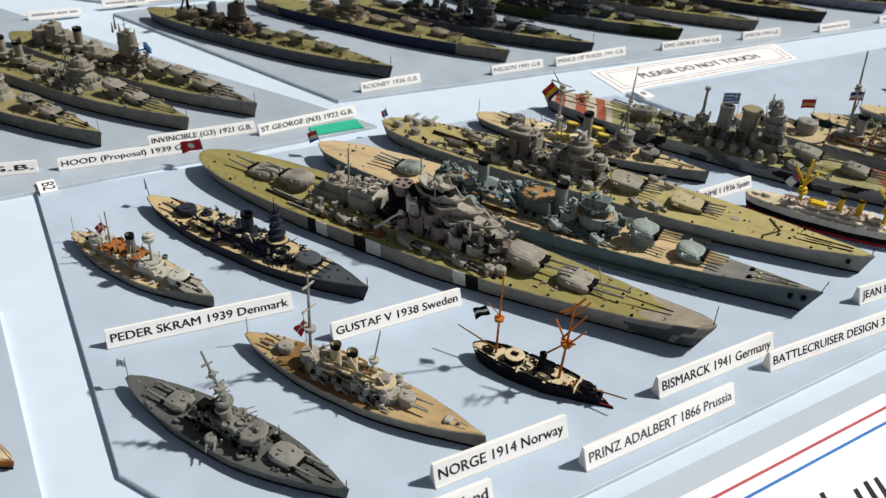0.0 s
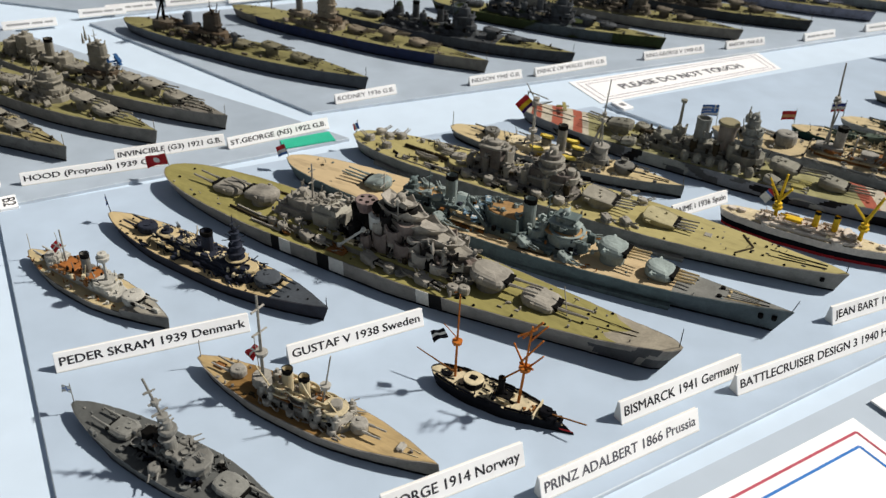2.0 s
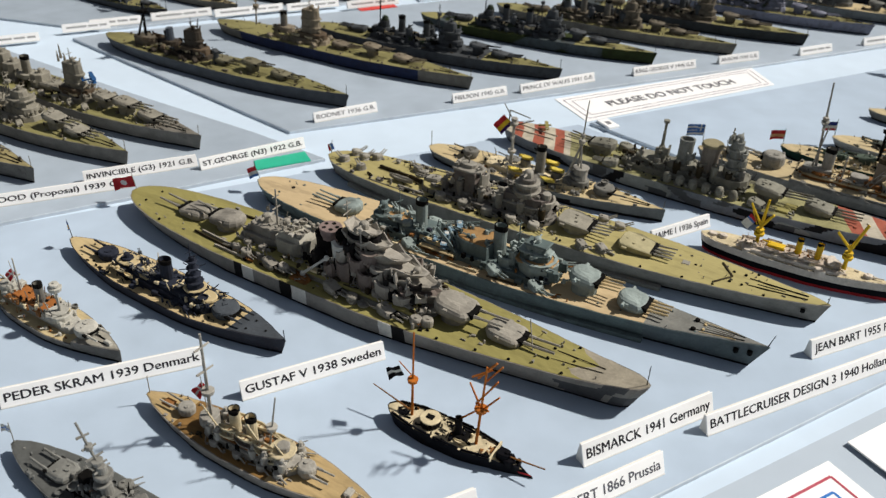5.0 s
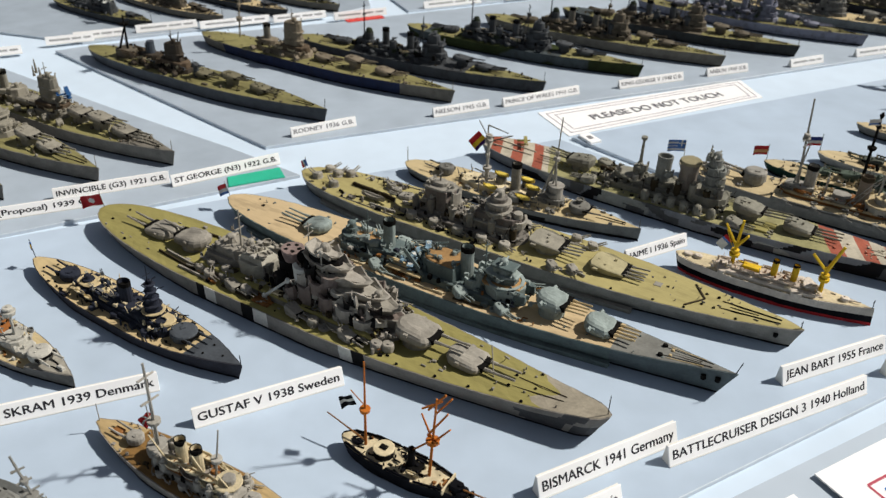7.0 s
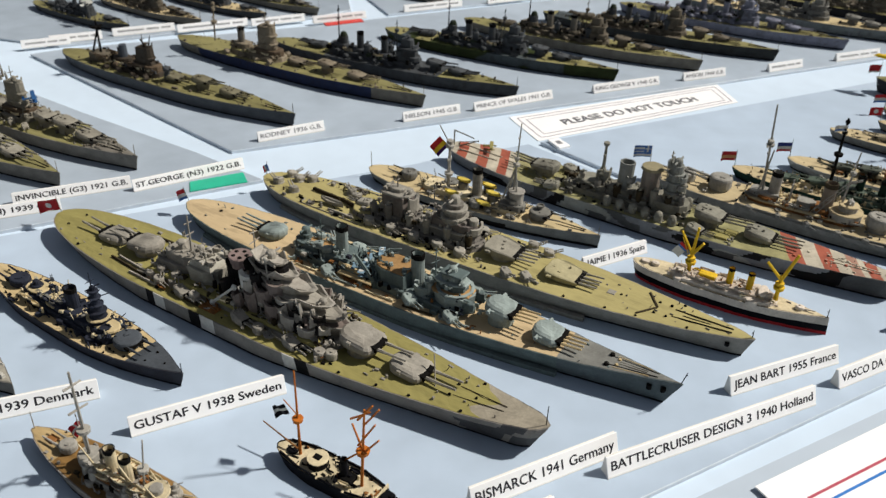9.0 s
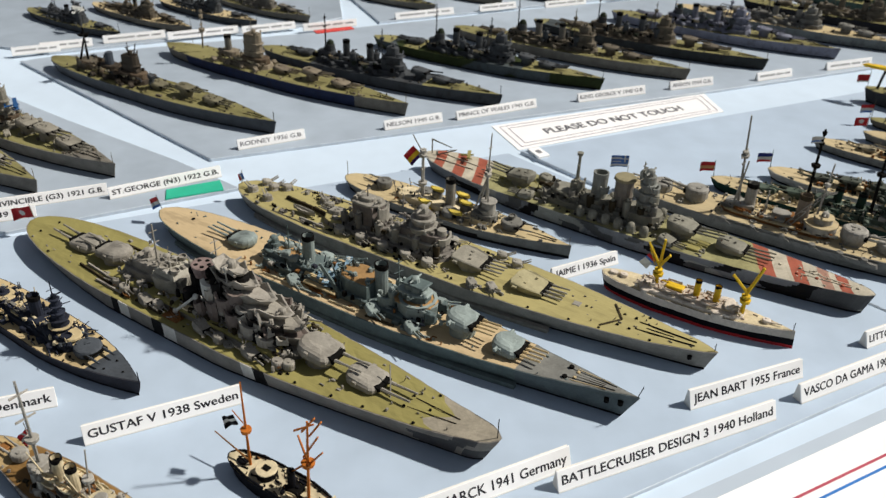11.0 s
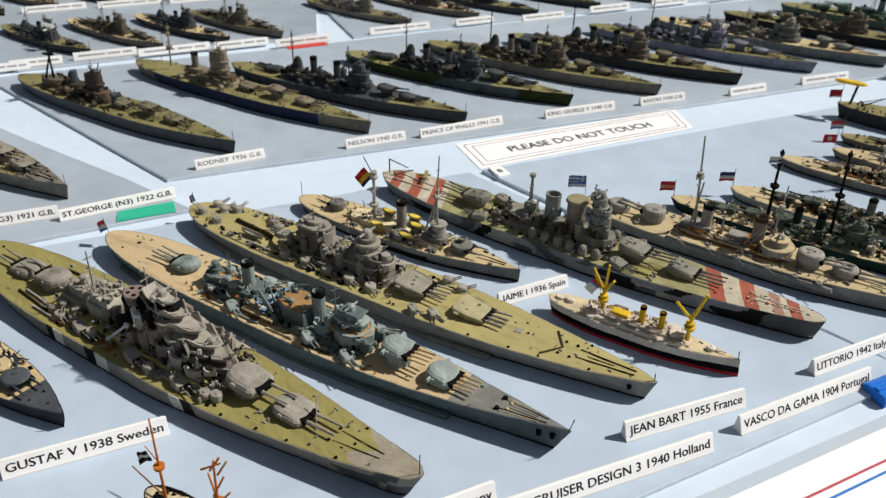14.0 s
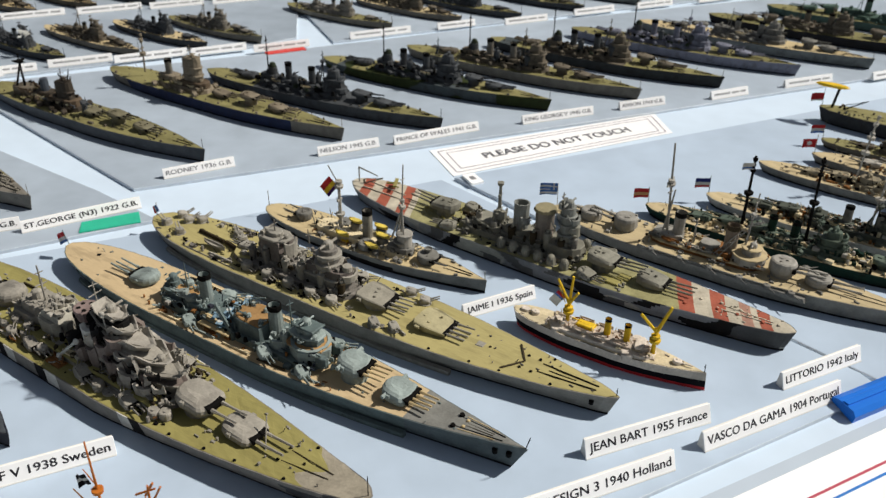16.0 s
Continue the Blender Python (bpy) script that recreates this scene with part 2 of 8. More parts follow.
    def add(self, name, bm, mat=None, label="", parent=None, smooth=False, stretch=True):
        # models exaggerate heights: stretch what stands on the deck
        xm = sum(v.co.x for v in bm.verts) / len(bm.verts)
        zf = self.floor(max(-50, min(50, xm / self.L * 100)))
        for v in bm.verts:
            if stretch and v.co.z > zf:
                v.co.z = zf + (v.co.z - zf) * self.high
        uneven(bm)
        return part(name, bm, mat or self.top, parent or self.root, label, smooth)

    def clutter(self, c0, c1, y0, y1, dz, n, mats=None, size=1.0):
        """Small fittings strewn over a stretch of deck: lockers, ventilators, rafts, winches, guns, both sides alike."""
        mats = mats or [self.top]
        for k in range(n):
            c = self.rng.uniform(c0, c1)
            y = self.rng.uniform(y0, y1) * (1 if k % 2 else -1)
            m = self.rng.choice(mats)
            kind = self.rng.random()
            if kind < 0.3:
                self.aa(c, y, dz, size * self.rng.uniform(0.7, 1.1), m, self.rng.uniform(-60, 60) + (180 if c < 0 else 0))
            elif kind < 0.5:
                w = self.rng.uniform(1.0, 2.2) * size
                self.house(c - 0.6 * w / self.L * 100, c + 0.6 * w / self.L * 100, w, self.rng.uniform(0.5, 1.5) * size, dz + 0.01, y, m, "locker", "rect", 0.06)
            elif kind < 0.68:
                self.knob(c, y, self.rng.uniform(0.35, 0.6) * size, self.rng.uniform(0.8, 2.2) * size, m, "ventilator", dz + 0.05)
            elif kind < 0.82:
                self.tub(c, self.rng.uniform(0.9, 1.4) * size, 0.8 * size, dz + 0.02, y, m)
            elif kind < 0.92:
                self.boat(c, y, self.rng.uniform(3.6, 5.5) * size, 1.4 * size, 0.9 * size, dz + 0.05, self.rng.uniform(-8, 8), m)
            else:
                bm = bmesh.new()
                x, z = self.x(c), self.floor(c) + dz - 0.05
                rod(bm, (x, y, z), (x + self.rng.uniform(-2, 2), y * 1.15, z + self.rng.uniform(1.5, 4) * size), 0.2, 0.14, 5)
                self.add("davit", bm, m)

    # -- blocks --
    def house(self, c0, c1, w, h, dz=0.0, y=0.0, mat=None, name="deckhouse", shape="capsule", inset=0.03, lean=0.0, nose=0.3, ch=0.18, label=""):
        x0, x1 = self.x(c0), self.x(c1)
        w = w * self.wide if name != "locker" else w
        pts = {"capsule": lambda: capsule(x0, x1, w), "rect": lambda: rect(x0, x1, w), "faceted": lambda: faceted(x0, x1, w, nose), "bow": lambda: capsule(x0, x1, w, back=0.15), "stern": lambda: capsule(x0, x1, w, front=0.15)}[shape]()
        pts = [(px, py + y) for px, py in pts]
        z0 = min(self.floor(c0), self.floor(c1)) + dz - (0.1 if dz == 0 else 0)
        bm = bmesh.new()
        prism(bm, pts, z0, max(self.floor(c0), self.floor(c1)) + dz + h, inset, ch, lean)
        return self.add(name, bm, mat, label)

    def drum(self, c, r, h, dz=0.0, y=0.0, mat=None, name="platform", inset=0.0, r1=None, label=""):
        bm = bmesh.new()
        z0 = self.floor(c) + dz - (0.1 if dz == 0 else 0)
        prism(bm, disc(self.x(c), y, r), z0, self.floor(c) + dz + h, inset if r1 is None else 1 - r1 / r)
        return self.add(name, bm, mat, label)

    def tub(self, c, r, h=0.9, dz=0.0, y=0.0, mat=None, name="gun_tub"):
        """An open round tub."""
        bm = bmesh.new()
        z0, x = self.floor(c) + dz - 0.05, self.x(c)
        ring = lambda rr, z: [(*p, z) for p in disc(x, y, rr, 12)]
        loft(bm, [ring(r * 0.9, z0), ring(r, z0 + h), ring(r * 0.82, z0 + h), ring(r * 0.8, z0 + h * 0.4)])
        return self.add(name, bm, mat)

    def turret(self, c, w, l, h, guns, glen, dz=0.0, ang=0, y=0.0, mat=None, gmat=None, style="box", gr=0.42, gap=None, elev=4, name="gun_turret", bar=True, ears=False, broad=0.5):
        """A gun house with its barrels; dz: how high it stands over the deck, on its barbette."""
        mat, gmat = mat or self.top, gmat or mat or self.top
        zb = self.floor(c)
        dz *= self.high
        T = Matrix.Translation((self.x(c), y, 0)) @ Matrix.Rotation(radians(ang), 4, "Z")
        if bar and dz > 0.3:
            bm = bmesh.new()
            prism(bm, disc(self.x(c), y, w * 0.43), zb - 0.1, zb + dz + 0.05, ch=0.02)
            self.add("barbette", bm, mat, stretch=False)
        z0 = zb + dz + 0.05
        bm = bmesh.new()
        if style == "round":
            ring = lambda k, z: [(l * 0.5 * k * math.cos(2 * math.pi * i / 16), w * 0.5 * k * math.sin(2 * math.pi * i / 16), z) for i in range(16)]
            loft(bm, [ring(1, z0), ring(1, z0 + h * 0.7), ring(0.93, z0 + h * 0.92), ring(0.8, z0 + h)])
            prism(bm, disc(-l * 0.1, w * 0.1, w * 0.12, 8), z0 + h * 0.95, z0 + h + 0.35, ch=0.05)
        elif style == "bun":
            o = capsule(-0.5 * l, 0.5 * l, w, 6, 0.45, 0.8)
            slope = lambda px: h * (1 - 0.3 * max(0, px / (0.5 * l)))
            loft(bm, [[(px * k + d, py * k2, z0 + f * slope(px)) for px, py in o] for k, k2, d, f in ((0.95, 0.94, 0, 0), (1, 1, 0, 0.3), (0.99, 0.97, 0, 0.62), (0.92, 0.86, -0.01 * l, 0.84), (0.78, 0.68, -0.02 * l, 0.97), (0.5, 0.4, -0.02 * l, 1.02))])
            prism(bm, rect(-0.12 * l, -0.02 * l, w * 1.03), z0 + h * 0.35, z0 + h * 0.72, ch=0.1)
        elif style == "wedge":
            o = [(0.5 * l, -0.4 * w), (-0.05 * l, -0.5 * w), (-0.42 * l, -0.46 * w), (-0.5 * l, -0.3 * w), (-0.5 * l, 0.3 * w), (-0.42 * l, 0.46 * w), (-0.05 * l, 0.5 * w), (0.5 * l, 0.4 * w)]
            slope = lambda px: h * (1.05 - 0.42 * max(0, px / (0.5 * l) + 0.1))
            loft(bm, [[(px * 0.96, py * 0.94, z0) for px, py in o], [(px, py, z0 + 0.86 * slope(px)) for px, py in o], [(px * 0.96, py * 0.93, z0 + slope(px)) for px, py in o]])
            prism(bm, rect(-0.34 * l, -0.2 * l, w * 1.12), z0 + h * 0.5, z0 + h * 0.82, ch=0.1)
        else:
            o = [(0.5 * l, -0.36 * w), (0.36 * l, -0.47 * w), (-0.2 * l, -broad * w), (-0.44 * l, -0.4 * w), (-0.5 * l, -0.16 * w), (-0.5 * l, 0.16 * w), (-0.44 * l, 0.4 * w), (-0.2 * l, broad * w), (0.36 * l, 0.47 * w), (0.5 * l, 0.36 * w)]
            slope = lambda px: h * (1 - 0.3 * max(0, px / (0.5 * l)))
            loft(bm, [[(px * 0.97, py * 0.96, z0) for px, py in o], [(px, py, z0 + 0.6 * slope(px)) for px, py in o], [(px * 0.93 - 0.02 * l, py * 0.84, z0 + 0.92 * slope(px)) for px, py in o], [(px * 0.8 - 0.02 * l, py * 0.7, z0 + slope(px)) for px, py in o]])
            prism(bm, rect(-0.3 * l, -0.12 * l, w * 0.14), z0 + h * 0.9, z0 + h + 0.25, ch=0.05)
        if ears:
            rod(bm, (-0.18 * l, -0.62 * w, z0 + 0.6 * h), (-0.18 * l, 0.62 * w, z0 + 0.6 * h), h * 0.17, n=6)
        for v in bm.verts:
            v.co = T @ v.co
        house = self.add(name, bm, mat, stretch=False)
        if w > 5 and guns > 1:
            bm = bmesh.new()
            ww = ((guns - 1) * (gap or 0.62 * w / (guns - 1))) / 2 + gr * 2.2
            loft(bm, [[T @ Vector((px * l, yy, z0 + zz * h)) for px, zz in ((0.3, 0.25), (0.52, 0.22), (0.53, 0.62), (0.3, 0.66))] for yy in (-ww, ww)])
            self.add("mantlet", bm, SOOT_SHADE, "dark gun port band", house, stretch=False)
        if w > 5 and style != "bun":
            bm = bmesh.new()
            for k in range(3):
                prism(bm, disc(*(T @ Vector((self.rng.uniform(-0.38, 0.12) * l, (k - 1) * 0.22 * w, 0))).xy, self.rng.uniform(0.035, 0.06) * w, 7), z0 + h * 0.85, z0 + h * 1.0 + self.rng.uniform(0.2, 0.5), ch=0.08)
            self.add("roof_hatch", bm, mat, "", house, stretch=False)
        gap = gap or (0.62 * w / max(guns - 1, 1) if guns > 1 else 0)
        for g in range(guns):
            gy = (g - (guns - 1) / 2) * gap
            e = math.tan(radians(elev + self.rng.uniform(-1.5, 1.5)))
            bm = bmesh.new()
            rod(bm, T @ Vector((0.4 * l, gy, z0 + 0.42 * h)), T @ Vector((0.5 * l + glen * 0.25, gy, z0 + 0.42 * h + glen * 0.3 * e)), gr * 1.35, gr * 1.2)
            rod(bm, T @ Vector((0.5 * l, gy, z0 + 0.42 * h)), T @ Vector((0.5 * l + glen, gy, z0 + 0.42 * h + glen * e)), gr, gr * 0.8)
            self.add("gun_barrel", bm, gmat, parent=house, stretch=False)
        return house

    def shield(self, c, y, w, h, dz=0.0, ang=0, flare=1.25, bulge=0.8, horn=0.3, mat=None, thick=0.6, name="splinter_shield", lean=0.0):
        """A thin curved plate, wider at its top, with swept-up corners."""
        T = Matrix.Translation((self.x(c), y, 0)) @ Matrix.Rotation(radians(ang), 4, "Z")
        z = self.floor(c) + dz - 0.1
        bm = bmesh.new()
        rings = []
        for i in range(5):
            u = -1 + i / 2
            f = bulge * (1 - u * u)
            zt = z + h * (1 + horn * u * u * abs(u))
            rings.append([T @ Vector(p) for p in ((f, u * w / 2, z), (f * 1.2 + lean, u * w / 2 * flare, zt), (f * 1.2 + lean - thick, u * (w / 2 * flare - thick * 0.4), zt), (f - thick * 2.0, u * (w / 2 - thick * 0.4), z))])
        loft(bm, rings)
        return self.add(name, bm, mat)

    def prow(self, c0, c1, w, h, dz, mat, inside=None, flare=1.16, horn=0.28, name="bridge_tier", lean=0.8):
        """An open-topped bridge tier with a prow-shaped bulwark that widens upwards and has raised corners."""
        d = self.x(c1) - self.x(c0)
        o = [(0, 0.36, 0.9), (0.22, 0.46, 0.1), (0.5, 0.5, 0.0), (0.68, 0.46, 1.0), (0.84, 0.3, 0.15), (1.0, 0.1, 0.35)]
        o = [(a, -b, k) for a, b, k in o] + [(a, b, k) for a, b, k in reversed(o)]
        x0, z = self.x(c0), self.floor((c0 + c1) / 2) + dz - 0.1
        ring = lambda k, zf, up, push: [(x0 + d * (0.45 + (a - 0.45) * k) + push * a, b * w * k, z + h * (zf + up * horn * q)) for a, b, q in o]
        bm = bmesh.new()
        loft(bm, [ring(1 / flare, 0, 0, 0), ring(1, 1, 1, lean), ring(0.93, 1, 1, lean)], 0, False)
        loft(bm, [ring(0.93, 1, 1, lean), ring(0.8, 0.9, 0.45, lean * 0.8)], 1, False)
        bm.faces.new([bm.verts.new(q) for q in ring(0.8, 0.9, 0.45, lean * 0.8)]).material_index = 1
        bm.faces.new([bm.verts.new(q) for q in ring(1 / flare, 0, 0, 0)])
        bmesh.ops.remove_doubles(bm, verts=bm.verts, dist=0.001)
        return self.add(name, bm, [mat, inside or mat])

    def lattice(self, p, q, w=1.2, mat=None, name="lattice_crane"):
        """A braced boom of two chords between two places (x percent, y, height over deck)."""
        a = Vector((self.x(p[0]), p[1], self.floor(p[0]) + p[2]))
        b = Vector((self.x(q[0]), q[1], self.floor(q[0]) + q[2]))
        side = (b - a).cross(Vector((0.3, 1, 0.2))).normalized() * w / 2
        bm = bmesh.new()
        rod(bm, a - side, b - side * 0.5, 0.2, 0.16, 5)
        rod(bm, a + side, b + side * 0.5, 0.2, 0.16, 5)
        for i in range(8):
            u, v = i / 8, (i + 1) / 8
            k = 1 if i % 2 else -1
            rod(bm, a.lerp(b, u) + side * k * (1 - u / 2), a.lerp(b, v) - side * k * (1 - v / 2), 0.13, 0.13, 4)
        return self.add(name, bm, mat, stretch=False)

    def aa(self, c, y, dz=0.0, s=1.0, mat=None, ang=0, guns=2):
        """A small gun on a pedestal with a shield."""
        bm = bmesh.new()
        x, z = self.x(c), self.floor(c) + dz - 0.08
        prism(bm, disc(x, y, 0.8 * s, 8), z, z + 0.35 * s, 0.1, 0.05)
        T = Matrix.Translation((x, y, z + 0.3 * s)) @ Matrix.Rotation(radians(ang), 4, "Z")
        b2 = bmesh.new()
        prism(b2, faceted(-0.5 * s, 0.7 * s, 1.5 * s), 0, 0.95 * s, 0.2, 0.1)
        for k in range(guns):
            gy = (k - (guns - 1) / 2) * 0.55 * s
            rod(b2, (0.4 * s, gy, 0.5 * s), (2.3 * s, gy, 1.1 * s), 0.2 * s, 0.16 * s, 5)
        for v in b2.verts:
            v.co = T @ v.co
        me = bpy.data.meshes.new("tmp")
        b2.to_mesh(me)
        b2.free()
        bm.from_mesh(me)
        bpy.data.meshes.remove(me)
        return self.add("light_gun", bm, mat)

    def funnel(self, c, l, w, h, dz=0.0, lean=0.0, mat=None, cap=None, y=0.0):
        bm = bmesh.new()
        x, z = self.x(c), self.floor(c) + dz - 0.1
        n = 14
        ring = lambda k, zz, d: [(x + d + l / 2 * k * math.cos(2 * math.pi * i / n), y + w / 2 * k * math.sin(2 * math.pi * i / n), zz) for i in range(n)]
        loft(bm, [ring(1.06, z, 0), ring(1.0, z + h * 0.12, lean * 0.12), ring(0.97, z + h, lean), ring(0.8, z + h, lean), ring(0.78, z + h * 0.7, lean * 0.7)])
        f = self.add("funnel", bm, mat)
        bm = bmesh.new()
        loft(bm, [ring(1.0, z + h * 0.86, lean * 0.86), ring(1.02, z + h + 0.12, lean), ring(0.84, z + h + 0.12, lean), ring(0.8, z + h * 0.72, lean * 0.7)])
        self.add("funnel_cap", bm, cap or SOOT_SHADE, "sooty funnel top", f)
        return f

    def mast(self, c, h, dz=0.0, r=0.28, yards=((0.75, 4),), lean=0.0, mat=None, legs=0, y=0.0, tops=(), rough=0.0):
        """A pole with yards (share of height, length), round fighting tops (share, radius) and tripod legs."""
        x, z = self.x(c), self.floor(c) + dz - 0.1
        bm = bmesh.new()
        rod(bm, (x, y, z), (x + lean, y, z + h), r, r * 0.6)
        m = self.add("mast", bm, mat)
        at = lambda s: (x + lean * s, y, z + h * s)
        for s, ln in yards:
            bm = bmesh.new()
            a = Vector(at(s))
            t = radians(self.rng.uniform(-14, 14) + rough)
            d = Vector((math.sin(t) * ln / 2, math.cos(t) * ln / 2, self.rng.uniform(-0.2, 0.2)))
            rod(bm, a - d, a + d, r * 0.62, r * 0.5, 5)
            self.add("yard", bm, mat, parent=m)
        for s, rr in tops:
            bm = bmesh.new()
            a = at(s)
            prism(bm, disc(a[0], a[1], rr, 10), a[2] - 0.5, a[2] + 0.6, -0.15, 0.1)
            self.add("fighting_top", bm, mat, parent=m)
        for k in range(legs):
            bm = bmesh.new()
            rod(bm, (x - 0.28 * h, y + (k - 0.5) * 0.36 * h, z), at(0.72), r * 0.8, r * 0.6)
            self.add("tripod_leg", bm, mat, parent=m)
        return m

    def boat(self, c, y, l=5.0, w=1.7, h=1.1, dz=0.3, ang=0, mat=None):
        bm = bmesh.new()
        rings = []
        for i in range(9):
            u = -1 + 2 * i / 8
            k = max(0.06, (1 - abs(u) ** 2.4))
            rings.append([(u * l / 2, w / 2 * k * yy, h * (zz + 0.25 * u * u)) for yy, zz in ((-1, 1), (-0.85, 0.45), (-0.3, 0.05), (0.3, 0.05), (0.85, 0.45), (1, 1), (0.75, 0.98), (0.55, 0.6), (-0.55, 0.6), (-0.75, 0.98))])
        loft(bm, rings)
        z = self.floor(c) + dz - 0.08
        T = Matrix.Translation((self.x(c), y, z)) @ Matrix.Rotation(radians(ang), 4, "Z")
        for v in bm.verts:
            v.co = T @ v.co
        return self.add("ship_boat", bm, mat)

    def flag(self, c, y, dz, h, stripes, vertical=False, w=4.2, fh=2.7, turn=200, disc_mat=None, cross=None, staff=None, lean=0.0, r=0.16, dip=0.0, curl=0.35, canton=None):
        """A staff with a curled flag of stripes; canton: a square at the hoist with a cross in the stripes' second colour."""
        x, z = self.x(c), self.floor(c) + dz - 0.1
        bm = bmesh.new()
        rod(bm, (x, y, z), (x + lean, y, z + h), r, r * 0.8, 5)
        s = self.add("flagstaff", bm, staff or self.top)
        bm = bmesh.new()
        nu, nv = 12, 12
        tip = Vector((x + lean, y, z + h))
        d = Vector((math.cos(radians(turn)), math.sin(radians(turn)), 0))
        nrm = Vector((-d.y, d.x, 0))
        d, down = d * math.cos(radians(dip)) - Vector((0, 0, math.sin(radians(dip)))), -d * math.sin(radians(dip)) - Vector((0, 0, math.cos(radians(dip))))
        mats = list(dict.fromkeys(stripes)) + ([disc_mat] if disc_mat else []) + ([cross] if cross else [])
        for side in (0, 1):
            grid = []
            for i in range(nu + 1):
                u = i / nu
                grid.append([bm.verts.new(tip + d * (u * w) + nrm * (curl * math.sin(u * 5.5 + v / nv * 1.4) * u + (side - 0.5) * 0.14) + down * (0.1 + fh * v / nv) + Vector((0, 0, -0.7 * u * u))) for v in range(nv + 1)])
            for i in range(nu):
                for j in range(nv):
                    f = bm.faces.new((grid[i][j], grid[i + 1][j], grid[i + 1][j + 1], grid[i][j + 1]))
                    k = i / nu if vertical else j / nv
                    f.material_index = mats.index(stripes[int(k * len(stripes) * 0.9999)])
                    if cross and (abs((i + 0.5) / nu - 0.4) < 0.07 or abs((j + 0.5) / nv - 0.5) < 0.1):
                        f.material_index = mats.index(cross)
                    if canton and i < 5 and j < 7:
                        f.material_index = mats.index(stripes[1] if i == 2 or j == 3 else canton)
                    if disc_mat and ((i + 0.5) / nu - 0.5) ** 2 * 2.2 + ((j + 0.5) / nv - 0.5) ** 2 < 0.07:
                        f.material_index = mats.index(disc_mat)
        part("flag", bm, mats, s, "small curled ensign")
        return s

    def strip(self, c0, y0, c1, y1, w=0.5, h=0.25, mat=None, name="anchor_chain", dz=0.1):
        bm = bmesh.new()
        rod(bm, (self.x(c0), y0, self.floor(c0) + dz + h * 0.3), (self.x(c1), y1, self.floor(c1) + dz + h * 0.3), w / 2, n=5)
        return self.add(name, bm, mat or SOOT_SHADE)

    def knob(self, c, y, r=0.6, h=0.6, mat=None, name="capstan", dz=0.1):
        bm = bmesh.new()
        edge = max(0.0, self.half(c) - r - 0.6)
        y = max(-edge, min(edge, y))
        prism(bm, disc(self.x(c), y, r, 8), self.floor(c) + dz - 0.1, self.floor(c) + dz + h, 0.15, 0.12)
        return self.add(name, bm, mat)

    def director(self, c, y, dz, r=1.5, mat=None, arm=2.6):
        """A rangefinder dome with its arms."""
        bm = bmesh.new()
        z = self.floor(c) + dz - 0.1
        prism(bm, disc(self.x(c), y, r, 10), z, z + r * 0.9, 0.1, 0.1)
        ball(bm, (self.x(c), y, z + r * 0.85), r * 0.92, 0.6, 10, 4, True)
        rod(bm, (self.x(c), y - arm, z + r * 0.8), (self.x(c), y + arm, z + r * 0.8), r * 0.22)
        return self.add("rangefinder", bm, mat)

    def crane(self, c, y, dz, l, up, ang, mat=None):
        bm = bmesh.new()
        p = Vector((self.x(c), y, self.floor(c) + dz - 0.1))
        rod(bm, p, p + Vector((0, 0, up * 0.4 + 0.6)), 0.45)
        a = radians(ang)
        q = p + Vector((l * math.cos(a), l * math.sin(a), up))
        rod(bm, p + Vector((0, 0, 0.4)), q, 0.32, 0.22, 5)
        rod(bm, p + Vector((0, 0, up * 0.4 + 0.6)), q, 0.12, 0.12, 4)
        return self.add("crane", bm, mat)

    def fittings(self, c0, c1, y1, dz, n, mat, size=1.0, y0=0.0):
        """Tiny lockers, vents, hatches, reels and stanchions, too small to tell apart, as one part."""
        bm = bmesh.new()
        for k in range(n):
            c = self.rng.uniform(c0, c1)
            y = self.rng.uniform(y0, min(y1, self.half(c) * 0.9)) * self.rng.choice((-1, 1))
            x, z = self.x(c), self.floor(c) + dz - 0.05
            q, a = self.rng.random(), self.rng.uniform(0.35, 0.95) * size
            if q < 0.4:
                t = self.rng.uniform(-0.3, 0.3)
                w, l = a * self.rng.uniform(0.4, 1.0), a * self.rng.uniform(0.5, 1.6)
                pts = [(x + u * l * math.cos(t) - v * w * math.sin(t), y + u * l * math.sin(t) + v * w * math.cos(t)) for u, v in ((-1, -1), (1, -1), (1, 1), (-1, 1))]
                prism(bm, pts, z, z + self.rng.uniform(0.35, 1.5) * size, 0.05, 0.1)
            elif q < 0.7:
                prism(bm, disc(x, y, a * 0.7, 7), z, z + self.rng.uniform(0.4, 1.8) * size, 0.1, 0.1)
            elif q < 0.85:
                rod(bm, (x, y, z), (x + self.rng.uniform(-1.5, 1.5), y + self.rng.uniform(-1, 1), z + self.rng.uniform(1.2, 3.2) * size), 0.17, 0.12, 4)
            else:
                rod(bm, (x - a * 1.6, y, z + 0.25), (x + a * 1.6, y + self.rng.uniform(-0.6, 0.6), z + 0.35), 0.25, 0.25, 5)
        return tagged(self.add("deck_equipment", bm, mat, stretch=dz > 0.5), kind="stuff")


